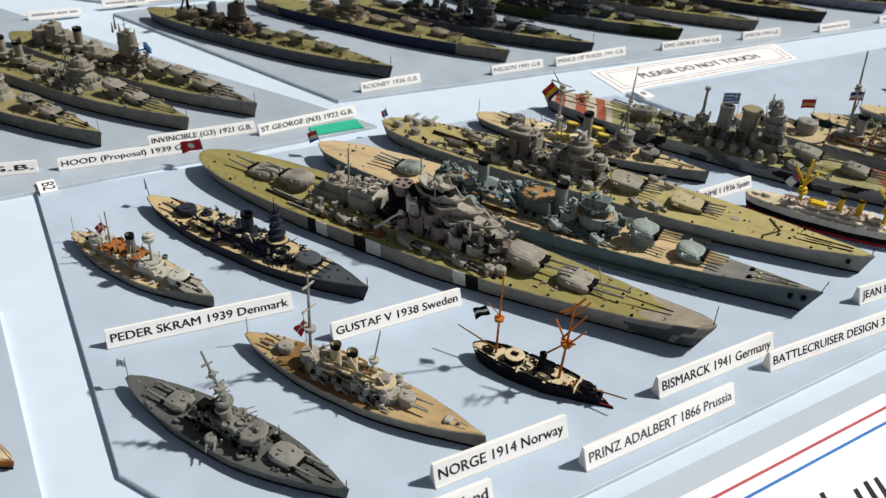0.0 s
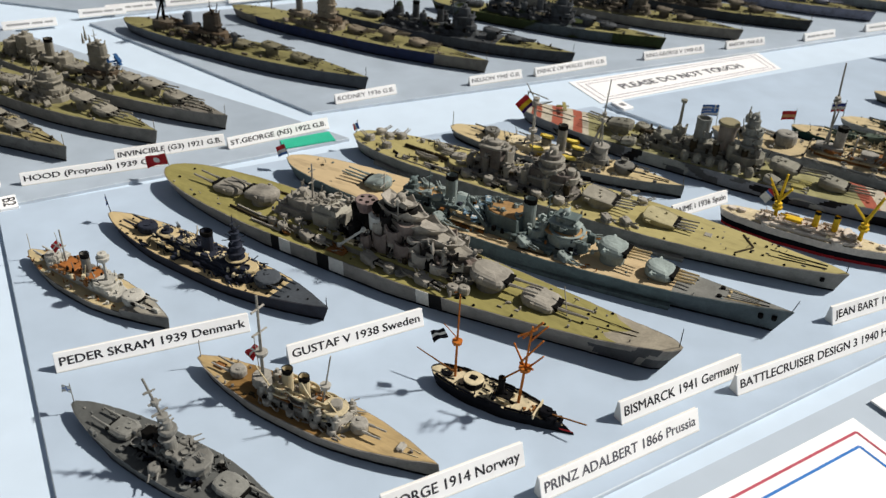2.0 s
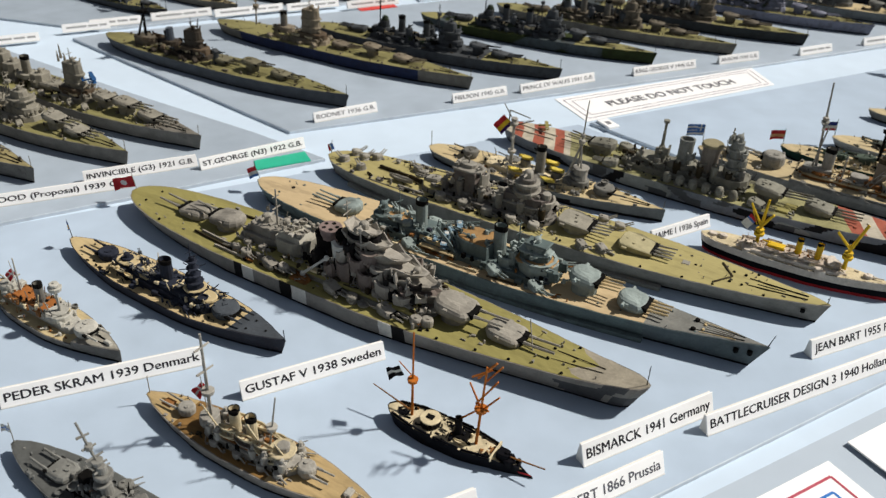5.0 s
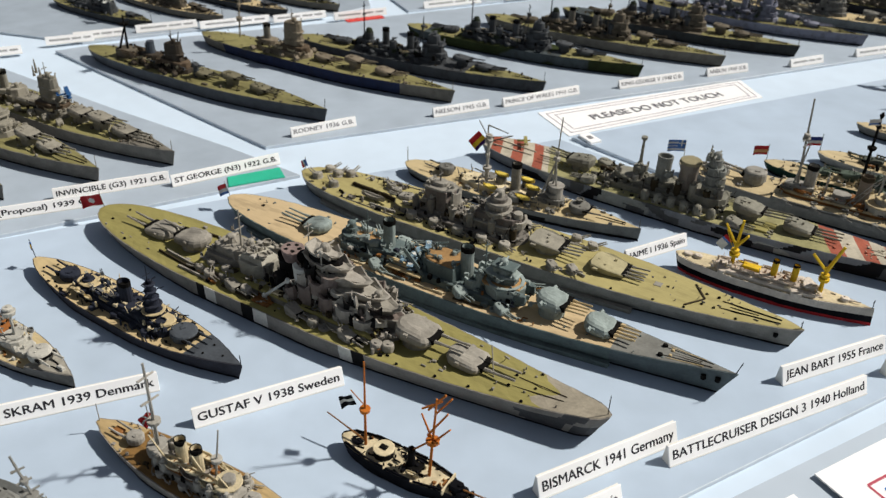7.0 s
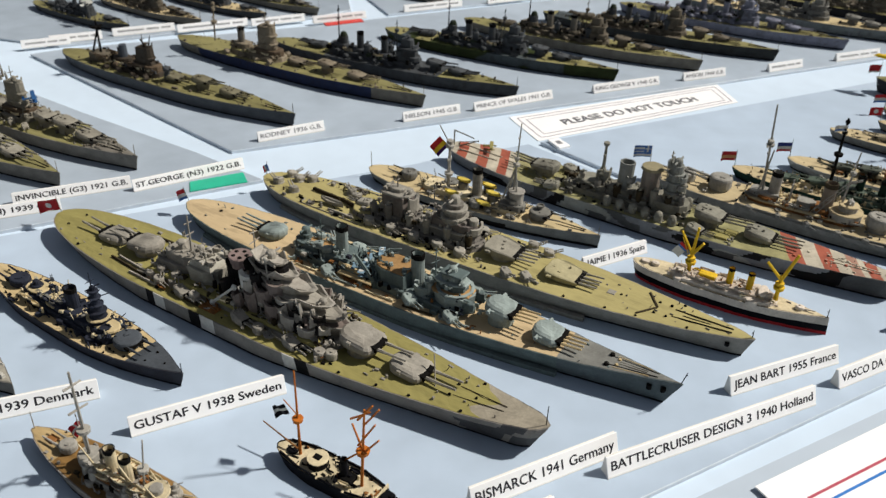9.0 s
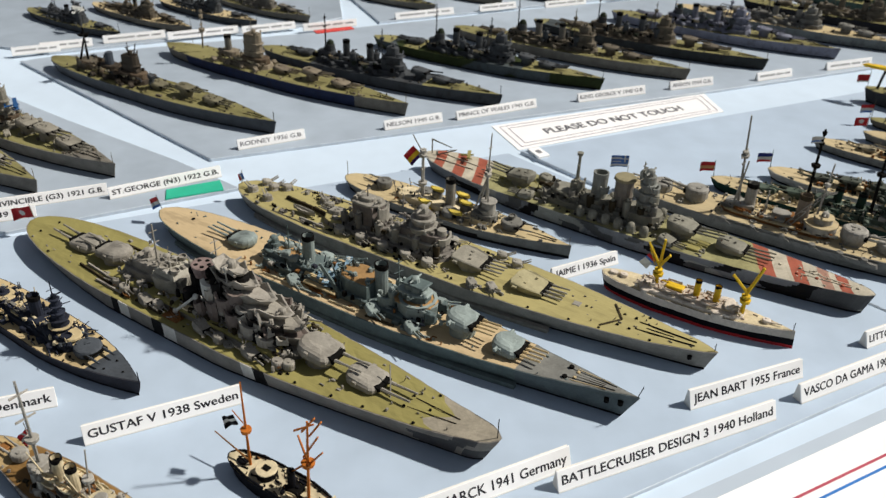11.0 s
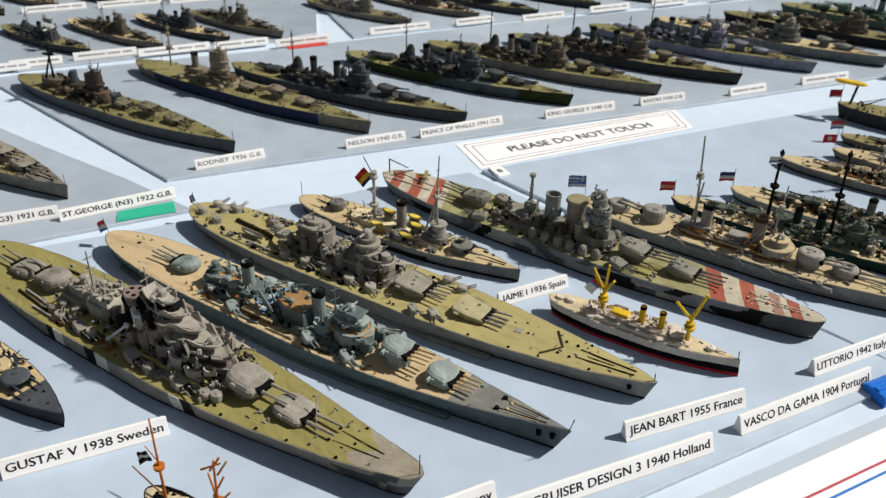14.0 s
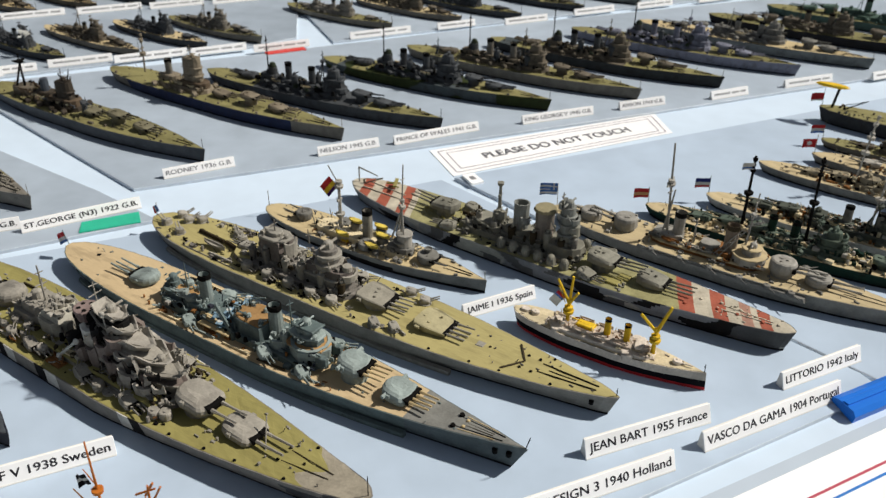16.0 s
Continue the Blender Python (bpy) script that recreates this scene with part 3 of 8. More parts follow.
# ---- table, boards, signs ----
def slab(name, pts, z0, z1, mats, label, category, kind="structure"):
    """A board on an outline in millimetres: top and edge of two colours."""
    bm = bmesh.new()
    vs = [[bm.verts.new((x, y, z)) for x, y in pts] for z in (z0, z1 - 0.25)]
    cx, cy = sum(p[0] for p in pts) / len(pts), sum(p[1] for p in pts) / len(pts)
    top = []
    for x, y in pts:
        d = Vector((cx - x, cy - y)).normalized() * 0.3
        top.append(bm.verts.new((x + d.x, y + d.y, z1)))
    vs.append(top)
    n = len(pts)
    for a, b in zip(vs, vs[1:]):
        for i in range(n):
            bm.faces.new((a[i], a[(i + 1) % n], b[(i + 1) % n], b[i])).material_index = 1
    bm.faces.new(top)
    bm.faces.new(vs[0])
    ob = part(name, bm, mats, None)
    return tagged(ob, label, category, kind=kind)


def text_mesh(body, size, mat, parent, m, bold=0.0, name="lettering"):
    """Words in the built-in font as a thin mesh; size: cap height in millimetres. Returns the object and its width in millimetres."""
    cu = bpy.data.curves.new("letters", "FONT")
    cu.body, cu.size, cu.extrude, cu.resolution_u = body, size * U / 0.72, 0.00004, 3
    tmp = bpy.data.objects.new("letters", cu)
    scene.collection.objects.link(tmp)
    bpy.context.view_layer.update()
    me = bpy.data.meshes.new_from_object(tmp.evaluated_get(bpy.context.evaluated_depsgraph_get()))
    bpy.data.objects.remove(tmp)
    bpy.data.curves.remove(cu)
    me.materials.clear()
    me.materials.append(mat)
    me.name = name
    if bold:
        bm = bmesh.new()
        for k in (0, 1):
            bm.from_mesh(me)
            bm.verts.ensure_lookup_table()
            for v in bm.verts[-len(me.vertices):]:
                v.co += Vector((k * bold * U, k * bold * 0.5 * U, k * 0.000002))
        bm.to_mesh(me)
        bm.free()
    xs = [v.co.x for v in me.vertices]
    ob = new(name, me)
    ob.parent = parent
    ob.matrix_basis = m
    return ob, (max(xs) - min(xs)) / U, min(xs) / U


def name_label(body, left, right, height=6.0, depth=2.2, lean=21, ink=INK, bold=0.15, group="name labels"):
    """A printed card on a small wedge block, from its left to its right front foot."""
    (ax, ay), (bx, by) = left, right
    w = math.hypot(bx - ax, by - ay)
    root = new("name_label", None)
    root.empty_display_size = 0.01
    root.matrix_basis = pose(ax * U, ay * U, 0, 0, 0, math.degrees(math.atan2(by - ay, bx - ax)))
    tagged(root, "white name card with black print on a small block" if not body else "white name card printed in capitals, ending " + " ".join(body.split()[-2:]), "name label", group)
    s = math.tan(radians(lean))
    bm = bmesh.new()
    back = max(height * s + 1.2, depth)
    prof = [(0, 0), (0.15, 0.5), (height * s, height), (height * s + 0.7, height + 0.15), (back, 0.3), (back, 0)]
    loft(bm, [[(x, y, z) for y, z in prof] for x in (0.25, w - 0.25)])
    loft(bm, [[(x, y, z) for y, z in ((-0.45, 0), (-0.45, 0.35), (-0.35, 0.45), (0.4, 0.48), (0.4, 0))] for x in (0.1, w - 0.1)])
    part("block", bm, BLOCK, root, "cream wedge block with a narrow foot")
    # the printed card on the sloping front
    bm = bmesh.new()
    n = Vector((0, -math.cos(radians(lean)), math.sin(radians(lean))))
    up = Vector((0, math.sin(radians(lean)), math.cos(radians(lean))))
    o = Vector((0, 0.1, 0.25)) + n * 0.05
    hh = height / math.cos(radians(lean))
    ring = lambda d, k: [o + n * d + up * v + Vector((u, 0, 0)) for u, v in ((k, k), (w - k, k), (w - k, hh - k), (k, hh - k))]
    loft(bm, [ring(0, 0), ring(0.28, 0), ring(0.36, 0.1)])
    part("card", bm, WHITE_CARD, root)
    if body:
        size = hh * 0.465
        q = o + n * 0.37
        m = Matrix(((1, 0, 0, 0), (0, up.y, n.y, 0), (0, up.z, n.z, 0), (0, 0, 0, 1)))
        ob, tw, x0 = text_mesh(body, size, ink, root, Matrix.Identity(4), bold)
        k = (w - 2.6) / tw
        ob.matrix_basis = Matrix.Translation((q + up * (hh - size) * 0.52 + Vector((1.3 - x0 * k, 0, 0))) * U) @ m @ Matrix.Diagonal((k, min(1.25, max(0.8, 1.0)), 1, 1))
    else:
        # unreadable print: a plain bar
        bm = bmesh.new()
        q = o + n * 0.4
        for u0, u1 in ((0.08, 0.5), (0.54, 0.74), (0.78, 0.93)):
            ring = lambda d: [q + n * d + up * (hh * v) + Vector((u * w, 0, 0)) for u, v in ((u0, 0.38), (u1, 0.38), (u1, 0.62), (u0, 0.62))]
            loft(bm, [ring(-0.1), ring(0.02)])
        part("print_bar", bm, FAINT_INK, root, "faint grey print")
    return root


def flat_sheet(name, corners, z, mat, label, category, thick=0.25, bumpy=0.0):
    """A sheet of paper on four corners (in turn), lying on the table, slightly uneven."""
    root = new(name, None)
    root.empty_display_size = 0.01
    tagged(root, label, category)
    a, b, c, d = [Vector((*p, 0)) for p in corners]
    bm = bmesh.new()
    nu, nv = 16, 6
    at = lambda u, v: (a * (1 - u) + b * u) * (1 - v) + (d * (1 - u) + c * u) * v
    lift = lambda u, v: bumpy * noise.noise(Vector((u * 4, v * 1.5, 3.1)))
    g = [[[bm.verts.new(at(i / nu, j / nv) + Vector((0, 0, z + k * thick + abs(lift(i / nu, j / nv))))) for j in range(nv + 1)] for i in range(nu + 1)] for k in (0, 1)]
    for k in (0, 1):
        for i in range(nu):
            for j in range(nv):
                bm.faces.new((g[k][i][j], g[k][i + 1][j], g[k][i + 1][j + 1], g[k][i][j + 1]))
    for i in range(nu):
        for j in (0, nv):
            bm.faces.new((g[0][i][j], g[0][i + 1][j], g[1][i + 1][j], g[1][i][j]))
    for j in range(nv):
        for i in (0, nu):
            bm.faces.new((g[0][i][j], g[0][i][j + 1], g[1][i][j + 1], g[1][i][j]))
    part("paper", bm, mat, root)

    def line(u0, v0, u1, v1, w, ink, title="printed_line"):
        """A printed line between two places of the sheet."""
        p, q = at(u0, v0), at(u1, v1)
        dirn = (q - p).normalized()
        nr = Vector((-dirn.y, dirn.x, 0)) * w / 2
        bm = bmesh.new()
        steps = 24
        rows = []
        for i in range(steps + 1):
            s = i / steps
            zz = z + thick + 0.06 + abs(lift(u0 + (u1 - u0) * s, v0 + (v1 - v0) * s)) + bumpy * 0.04
            cpt = p + (q - p) * s
            rows.append((bm.verts.new(cpt + nr + Vector((0, 0, zz))), bm.verts.new(cpt - nr + Vector((0, 0, zz)))))
        for (x0, y0), (x1, y1) in zip(rows, rows[1:]):
            bm.faces.new((x0, x1, y1, y0))
        part(title, bm, ink, root)
    return root, at, line

# ---- the large structure ----
def big(name, x0, x1, y0, y1, z, thick, mat, label, category):
    bm = bmesh.new()
    prism(bm, [(x0, y0), (x1, y0), (x1, y1), (x0, y1)], z - thick, z, ch=3.0)
    return tagged(part(name, bm, mat, None), label, category, kind="structure")


big("floor", -60000, 60000, -60000, 60000, -750, 20, FLOOR, "plain grey hall floor under the show table", "floor")
table = big("table_top", -1100, 1300, -60, 1900, -1.6, 24, TABLE, "show table covered in pale blue cloth", "table")
for lx, ly in ((-1040, 0), (1240, 0), (-1040, 1840), (1240, 1840)):
    bm = bmesh.new()
    prism(bm, [(lx - 25, ly - 25), (lx + 25, ly - 25), (lx + 25, ly + 25), (lx - 25, ly + 25)], -750, -25, ch=2.0)
    part("leg", bm, EDGE, table)
slab("display_board", [(-78.5, 140), (-18, 107), (66.3, 159.9), (237, 268), (232, 276), (83, 402), (-157, 274)], -1.6, 0, [BOARD, EDGE], "sea-blue display board carrying European warship models", "display board")
slab("display_board", [(237, 272.5), (420, 388), (520, 640), (89, 405)], -1.6, 0, [BOARD, EDGE], "sea-blue display board with a further row of warships", "display board")
slab("display_board", [(-34.0, 350.6), (-70.5, 373.6), (-139, 411), (-300, 505), (-420, 400), (-330, 172)], -1.6, 0, [BOARD_UK, EDGE], "grey display board for unbuilt British battleships", "display board")
slab("display_board", [(-55, 377), (199, 502), (560, 688), (520, 860), (100, 655), (-60, 566), (-192, 500), (-205, 490)], -1.6, 0, [BOARD_UK, EDGE], "grey display board with a row of British battleships", "display board")
slab("display_board", [(-300, 528), (-196, 507), (-58, 587), (-35, 610), (-75, 790), (-400, 690)], -1.6, 0, [BOARD_UK, EDGE], "grey display board with an outer row of warships", "display board")
slab("display_board", [(-8, 603), (150, 690), (560, 905), (300, 1000), (-90, 760)], -1.6, 0, [BOARD_UK, EDGE], "grey display board at the far side of the table", "display board")
slab("display_board", [(-93, 131), (-138, 203.5), (-400, 160), (-330, 20)], -1.6, 0, [BOARD, EDGE], "sea-blue display board with small boats", "display board")

# ---- signs and labels ----
BACKING = paint("blue-grey paper", (0.47, 0.545, 0.625), 0.6, 0.08, 24, 0.1)
SIGN_INK = paint("lilac grey ink", (0.24, 0.21, 0.27), 0.5, 0.1, 200, 0.0)
DIM_INK = paint("dim ink", (0.10, 0.10, 0.115), 0.5, 0.1, 200, 0.0)
sheet, at, line = flat_sheet("warning_sign", [(88.2, 409.0), (201, 474.5), (195, 500.5), (74.1, 436.5)], -1.5, WHITE_CARD, "white paper sign printed PLEASE DO NOT TOUCH with double border", "sign", 0.2, 0.0)
for k in (0.09, 0.19):
    e = k * 0.27
    for q in ((e, k, 1 - e, k), (1 - e, k, 1 - e, 1 - k), (1 - e, 1 - k, e, 1 - k), (e, 1 - k, e, k)):
        line(*q, 0.55, SIGN_INK)
p, q = at(0.17, 0.38), at(0.83, 0.38)
ob, tw, x0 = text_mesh("PLEASE DO NOT TOUCH", 6.2, DIM_INK, sheet, Matrix.Identity(4), 0.5)
ob.matrix_basis = Matrix.Translation((p.x * U, p.y * U, -0.00123)) @ Matrix.Rotation(math.atan2(q.y - p.y, q.x - p.x), 4, "Z") @ Matrix.Diagonal(((q - p).length / tw, 1.02, 1, 1))

d1 = Vector((0.85, 0.527))
n1 = Vector((0.527, -0.85))
c1 = Vector((130.2, 185.4))
bm = bmesh.new()
prism(bm, [tuple(c1 - d1 * 200 - n1 * 7.5), tuple(c1 + d1 * 230 - n1 * 6.0), tuple(c1 + d1 * 230 + n1 * 140), tuple(c1 - d1 * 200 + n1 * 140)], -1.58, -1.36, ch=0.1)
tagged(part("backing_paper", bm, BACKING, None), "dull blue-grey backing paper under the white title sheets", "paper")
sheet, at, line = flat_sheet("title_sheet", [tuple(c1 - d1 * 190 + n1 * 130), tuple(c1 + n1 * 130), tuple(c1), tuple(c1 - d1 * 190)], -1.3, WHITE_CARD, "white title sheet with red and blue border lines", "sign", 0.2, 0.25)
for off, ink in ((4.2, RED_INK), (8.2, BLUE_INK)):
    line(off / 190, 1 - off / 130, 1 - off / 190, 1 - off / 130, 0.8, ink)
    line(1 - off / 190, 1 - off / 130, 1 - off / 190, off / 130, 0.8, ink)
# cut-off lettering: plain slanted bars
for bx, by in [(97.9, 146.3), (107.2, 148.1), (110.8, 150.8), (114.1, 152.3)]:
    bm = bmesh.new()
    o, run_, side = Vector((bx, by)), Vector((0.484, -4.853)).normalized() * 11, d1 * 1.1
    prism(bm, [tuple(o - side * 0.6), tuple(o + side * 0.8), tuple(o + side * 1.1 + run_), tuple(o - side * 0.9 + run_)], -1.2, -0.98, ch=0.02)
    part("print_bar", bm, INK, sheet)
c2 = Vector((137.6, 192.0))
sheet, at, line = flat_sheet("title_sheet", [tuple(c2 + n1 * 120), tuple(c2 + d1 * 200 + n1 * 120), tuple(c2 + d1 * 200), tuple(c2)], -0.5, WHITE_CARD, "stiff white title card with red and blue lines", "sign", 0.5, 0.3)
for off, ink in ((9.5, RED_INK), (12.6, BLUE_INK)):
    line(off / 200, 1 - off / 120, 1, 1 - off / 120, 0.8, ink)
    line(off / 200, 1 - off / 120, off / 200, 0, 0.8, ink)



def lab(body, ax, ay, w, ang=29.5, **k):
    a = radians(ang)
    name_label(body, (ax, ay), (ax + w * math.cos(a), ay + w * math.sin(a)), **k)


lab("BISMARCK 1941 Germany", 62.2, 177, 46.4, 30.7)
lab("PRINZ ADALBERT 1866 Prussia", 38, 148.5, 53.5, 31.5, ink=DIM_INK)
lab("NORGE 1914 Norway", -0.3, 140.5, 40.1, 29.5)
lab("VAINAMOINEN 1930 Finland", -35.5, 109, 57, 29.5)
lab("GUSTAF V 1938 Sweden", -32.9, 195, 44.4, 29.3, height=5.2)
lab("PEDER SKRAM 1939 Denmark", -98, 186.4, 55.5, 24.8, height=5.2)
lab("BATTLECRUISER DESIGN 3 1940 Holland", 98.1, 191.2, 75, 28.0, height=5.6)
lab("JEAN BART 1955 France", 139.2, 227.8, 43.4, 26.4, height=5.6)
lab("VASCO DA GAMA 1904 Portugal", 173.8, 234.2, 55.4, 30.6, height=5.6)
lab("LITTORIO 1942 Italy", 204, 264.6, 35, 30.5, height=5.2)
lab("JAIME I 1936 Spain", 100.4, 292.4, 30, 31.6, height=4.6)
lab("HOOD (Proposal) 1939 G.B.", -155.9, 292.4, 54, 25.6, height=4.4)
lab("INVINCIBLE (G3) 1921 G.B.", -127.5, 316.5, 45.7, 27.0, height=4.4)
lab("ST.GEORGE (N3) 1922 G.B.", -84.3, 333.2, 48, 34, height=4.4)
lab("1920 G.B.", -202, 277, 41, 19, height=4.4)
lab("RODNEY 1936 G.B.", -45.1, 387.8, 33.5, 31.5, height=4.2, ink=PALE_INK)
lab("NELSON 1945 G.B.", 20.6, 420.3, 32, 28.4, height=4.2, ink=PALE_INK)
lab("PRINCE OF WALES 1941 G.B.", 56.1, 438.2, 48.4, 30.2, height=4.2, ink=PALE_INK)
lab("KING GEORGE V 1940 G.B.", 121, 472.8, 43.7, 26.2, height=4.2, ink=PALE_INK)
lab("ANSON 1944 G.B.", 175.4, 499.5, 30, 26, height=4.2, ink=PALE_INK)
lab("", 230.4, 522.6, 27, 28, height=4.2)
lab("", 279, 548.4, 36.5, 26, height=4.2)
lab("", 338, 569.5, 36, 29, height=4.2)
for ax, ay, w, body in ((-202, 509, 30, ""), (-171.1, 528.2, 37.7, ""), (-134.8, 541.6, 45, ""), (-92.4, 561.7, 35.8, ""), (-54.5, 573.6, 37.6, ""), (2.6, 609.5, 45.2, ""), (60.4, 640, 30, ""), (108.4, 657.9, 35.4, ""), (160, 690, 36, ""), (210, 716, 34, ""), (262, 742, 36, ""), (-254, 621, 44, ""), (-207, 643, 46, ""), (-160, 664, 40, ""), (-118, 684, 36, ""),
                        (-246.3, 469, 29, ""), (-214, 498, 27, "")):
    lab(body, ax, ay, w, 29, height=4.2)

# coloured strips under two labels, and the small number tags
GREEN = paint("green card", (0.03, 0.42, 0.27), 0.5, 0.1)
RED = paint("red card", (0.62, 0.06, 0.05), 0.5, 0.1)


def strip_card(name, pts, mat, label):
    bm = bmesh.new()
    prism(bm, pts, 0.0, 0.5, ch=0.1)
    tagged(part(name, bm, mat, None), label, "card")


strip_card("colour_card", [(-61.3, 335.6), (-39.7, 347.1), (-44.0, 355.7), (-64.1, 344.0)], GREEN, "bright green card strip beside a name label")
strip_card("colour_card", [(-48, 574.5), (-25, 588), (-22, 583), (-45, 569.5)], RED, "red card strip beside a name label")
for cx, cy in ((97.6, 403), (-154.5, 278)):
    bm = bmesh.new()
    a = Vector((0.53, -0.85)) * 5
    b = Vector((0.85, 0.53)) * 3.2
    o = Vector((cx, cy)) - a - b
    prism(bm, [tuple(o), tuple(o + 2 * a), tuple(o + 2 * a + 2 * b), tuple(o + 2 * b)], 0.0, 1.2, ch=0.2)
    tag = tagged(part("number_tag", bm, WHITE_CARD, None), "small white number tag at the board's corner", "tag")
    bm = bmesh.new()
    o = Vector((cx, cy)) - a * 0.35 - b * 0.4
    prism(bm, [tuple(o), tuple(o + 0.7 * a), tuple(o + 0.7 * a + 0.8 * b), tuple(o + 0.8 * b)], 1.22, 1.3, ch=0.02)
    if cx > 0:
        part("print_bar", bm, PALE_INK, tag)
    else:
        ob, tw, x0 = text_mesh("B2", 4.6, INK, tag, Matrix.Identity(4), 0.12)
        ob.matrix_basis = Matrix.Translation(((cx - a.x * 0.62 - b.x * 0.5) * U, (cy - a.y * 0.62 - b.y * 0.5) * U, 1.24 * U)) @ Matrix.Rotation(math.atan2(a.y, a.x), 4, "Z")

# ---- ships on the near board ----
def grey(name, r, g, b, **k):
    k.setdefault("wash", 0.3 if max(r, g, b) < 0.5 else 0.22)
    return paint(name, (r * 0.705, g * 0.71, b * 0.67), **k)


EU, UK = "European warship models", "British battleship models"
G_BIS = grey("german grey", 0.405, 0.377, 0.342, wash=0.16)
G_PLATE = grey("brown plate", 0.27, 0.22, 0.205, wash=0.18)
G_BIS2 = grey("german hull grey", 0.315, 0.288, 0.27, wash=0.1)
BAND = grey("band white", 0.88, 0.84, 0.80, wash=0.08)
PALEB = grey("pale stone grey", 0.475, 0.44, 0.405, wash=0.14)
WHITE = grey("white", 0.85, 0.85, 0.84, wash=0.1)
# hull bands; also painted-in shade inside the German tower
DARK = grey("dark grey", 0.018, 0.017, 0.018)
KHAKI = grey("khaki deck", 0.40, 0.355, 0.135, var=0.16, wash=0.16, stretch=(0.25, 1, 1))
SPLINT = grey("splinter grey", 0.37, 0.345, 0.325, second=(0.045, 0.045, 0.05), mix=(0.555, 0.6), second_scale=110)
TAN = grey("tan deck", 0.75, 0.58, 0.335, var=0.16, wash=0.2, stretch=(0.25, 1, 1))
PALE = grey("pale deck", 0.76, 0.61, 0.37, var=0.14, wash=0.18, stretch=(0.25, 1, 1))
RUST = grey("rust brown deck", 0.34, 0.15, 0.05)
SLATE = grey("slate", 0.038, 0.044, 0.068, wash=0.2)
SLATE2 = grey("slate deck", 0.095, 0.108, 0.132, wash=0.15)
BLUEG = grey("blue grey", 0.165, 0.215, 0.225, wash=0.18)
BLUEG2 = grey("pale blue grey", 0.36, 0.425, 0.43, wash=0.2)
FRG = grey("french grey", 0.27, 0.25, 0.235)
FRG2 = grey("french light grey", 0.43, 0.405, 0.37, wash=0.2)
MID = grey("mid grey", 0.25, 0.243, 0.23)
LIGHT = grey("light grey", 0.50, 0.475, 0.445, wash=0.2)
ORANGE = grey("orange paint", 0.62, 0.19, 0.03, wash=0.2)
YELLOW = grey("yellow paint", 0.98, 0.64, 0.04, wash=0.1)
REDP = grey("red paint", 0.70, 0.04, 0.05, wash=0.1)
BLUEP = grey("blue paint", 0.10, 0.24, 0.68, wash=0.08)
UMBER = grey("dark umber", 0.07, 0.055, 0.035)
AWN = grey("orange-brown canvas", 0.46, 0.17, 0.05)
CREAM = grey("cream", 0.88, 0.75, 0.52, wash=0.18)
PINKW = grey("pinkish white", 0.72, 0.61, 0.53, wash=0.2)


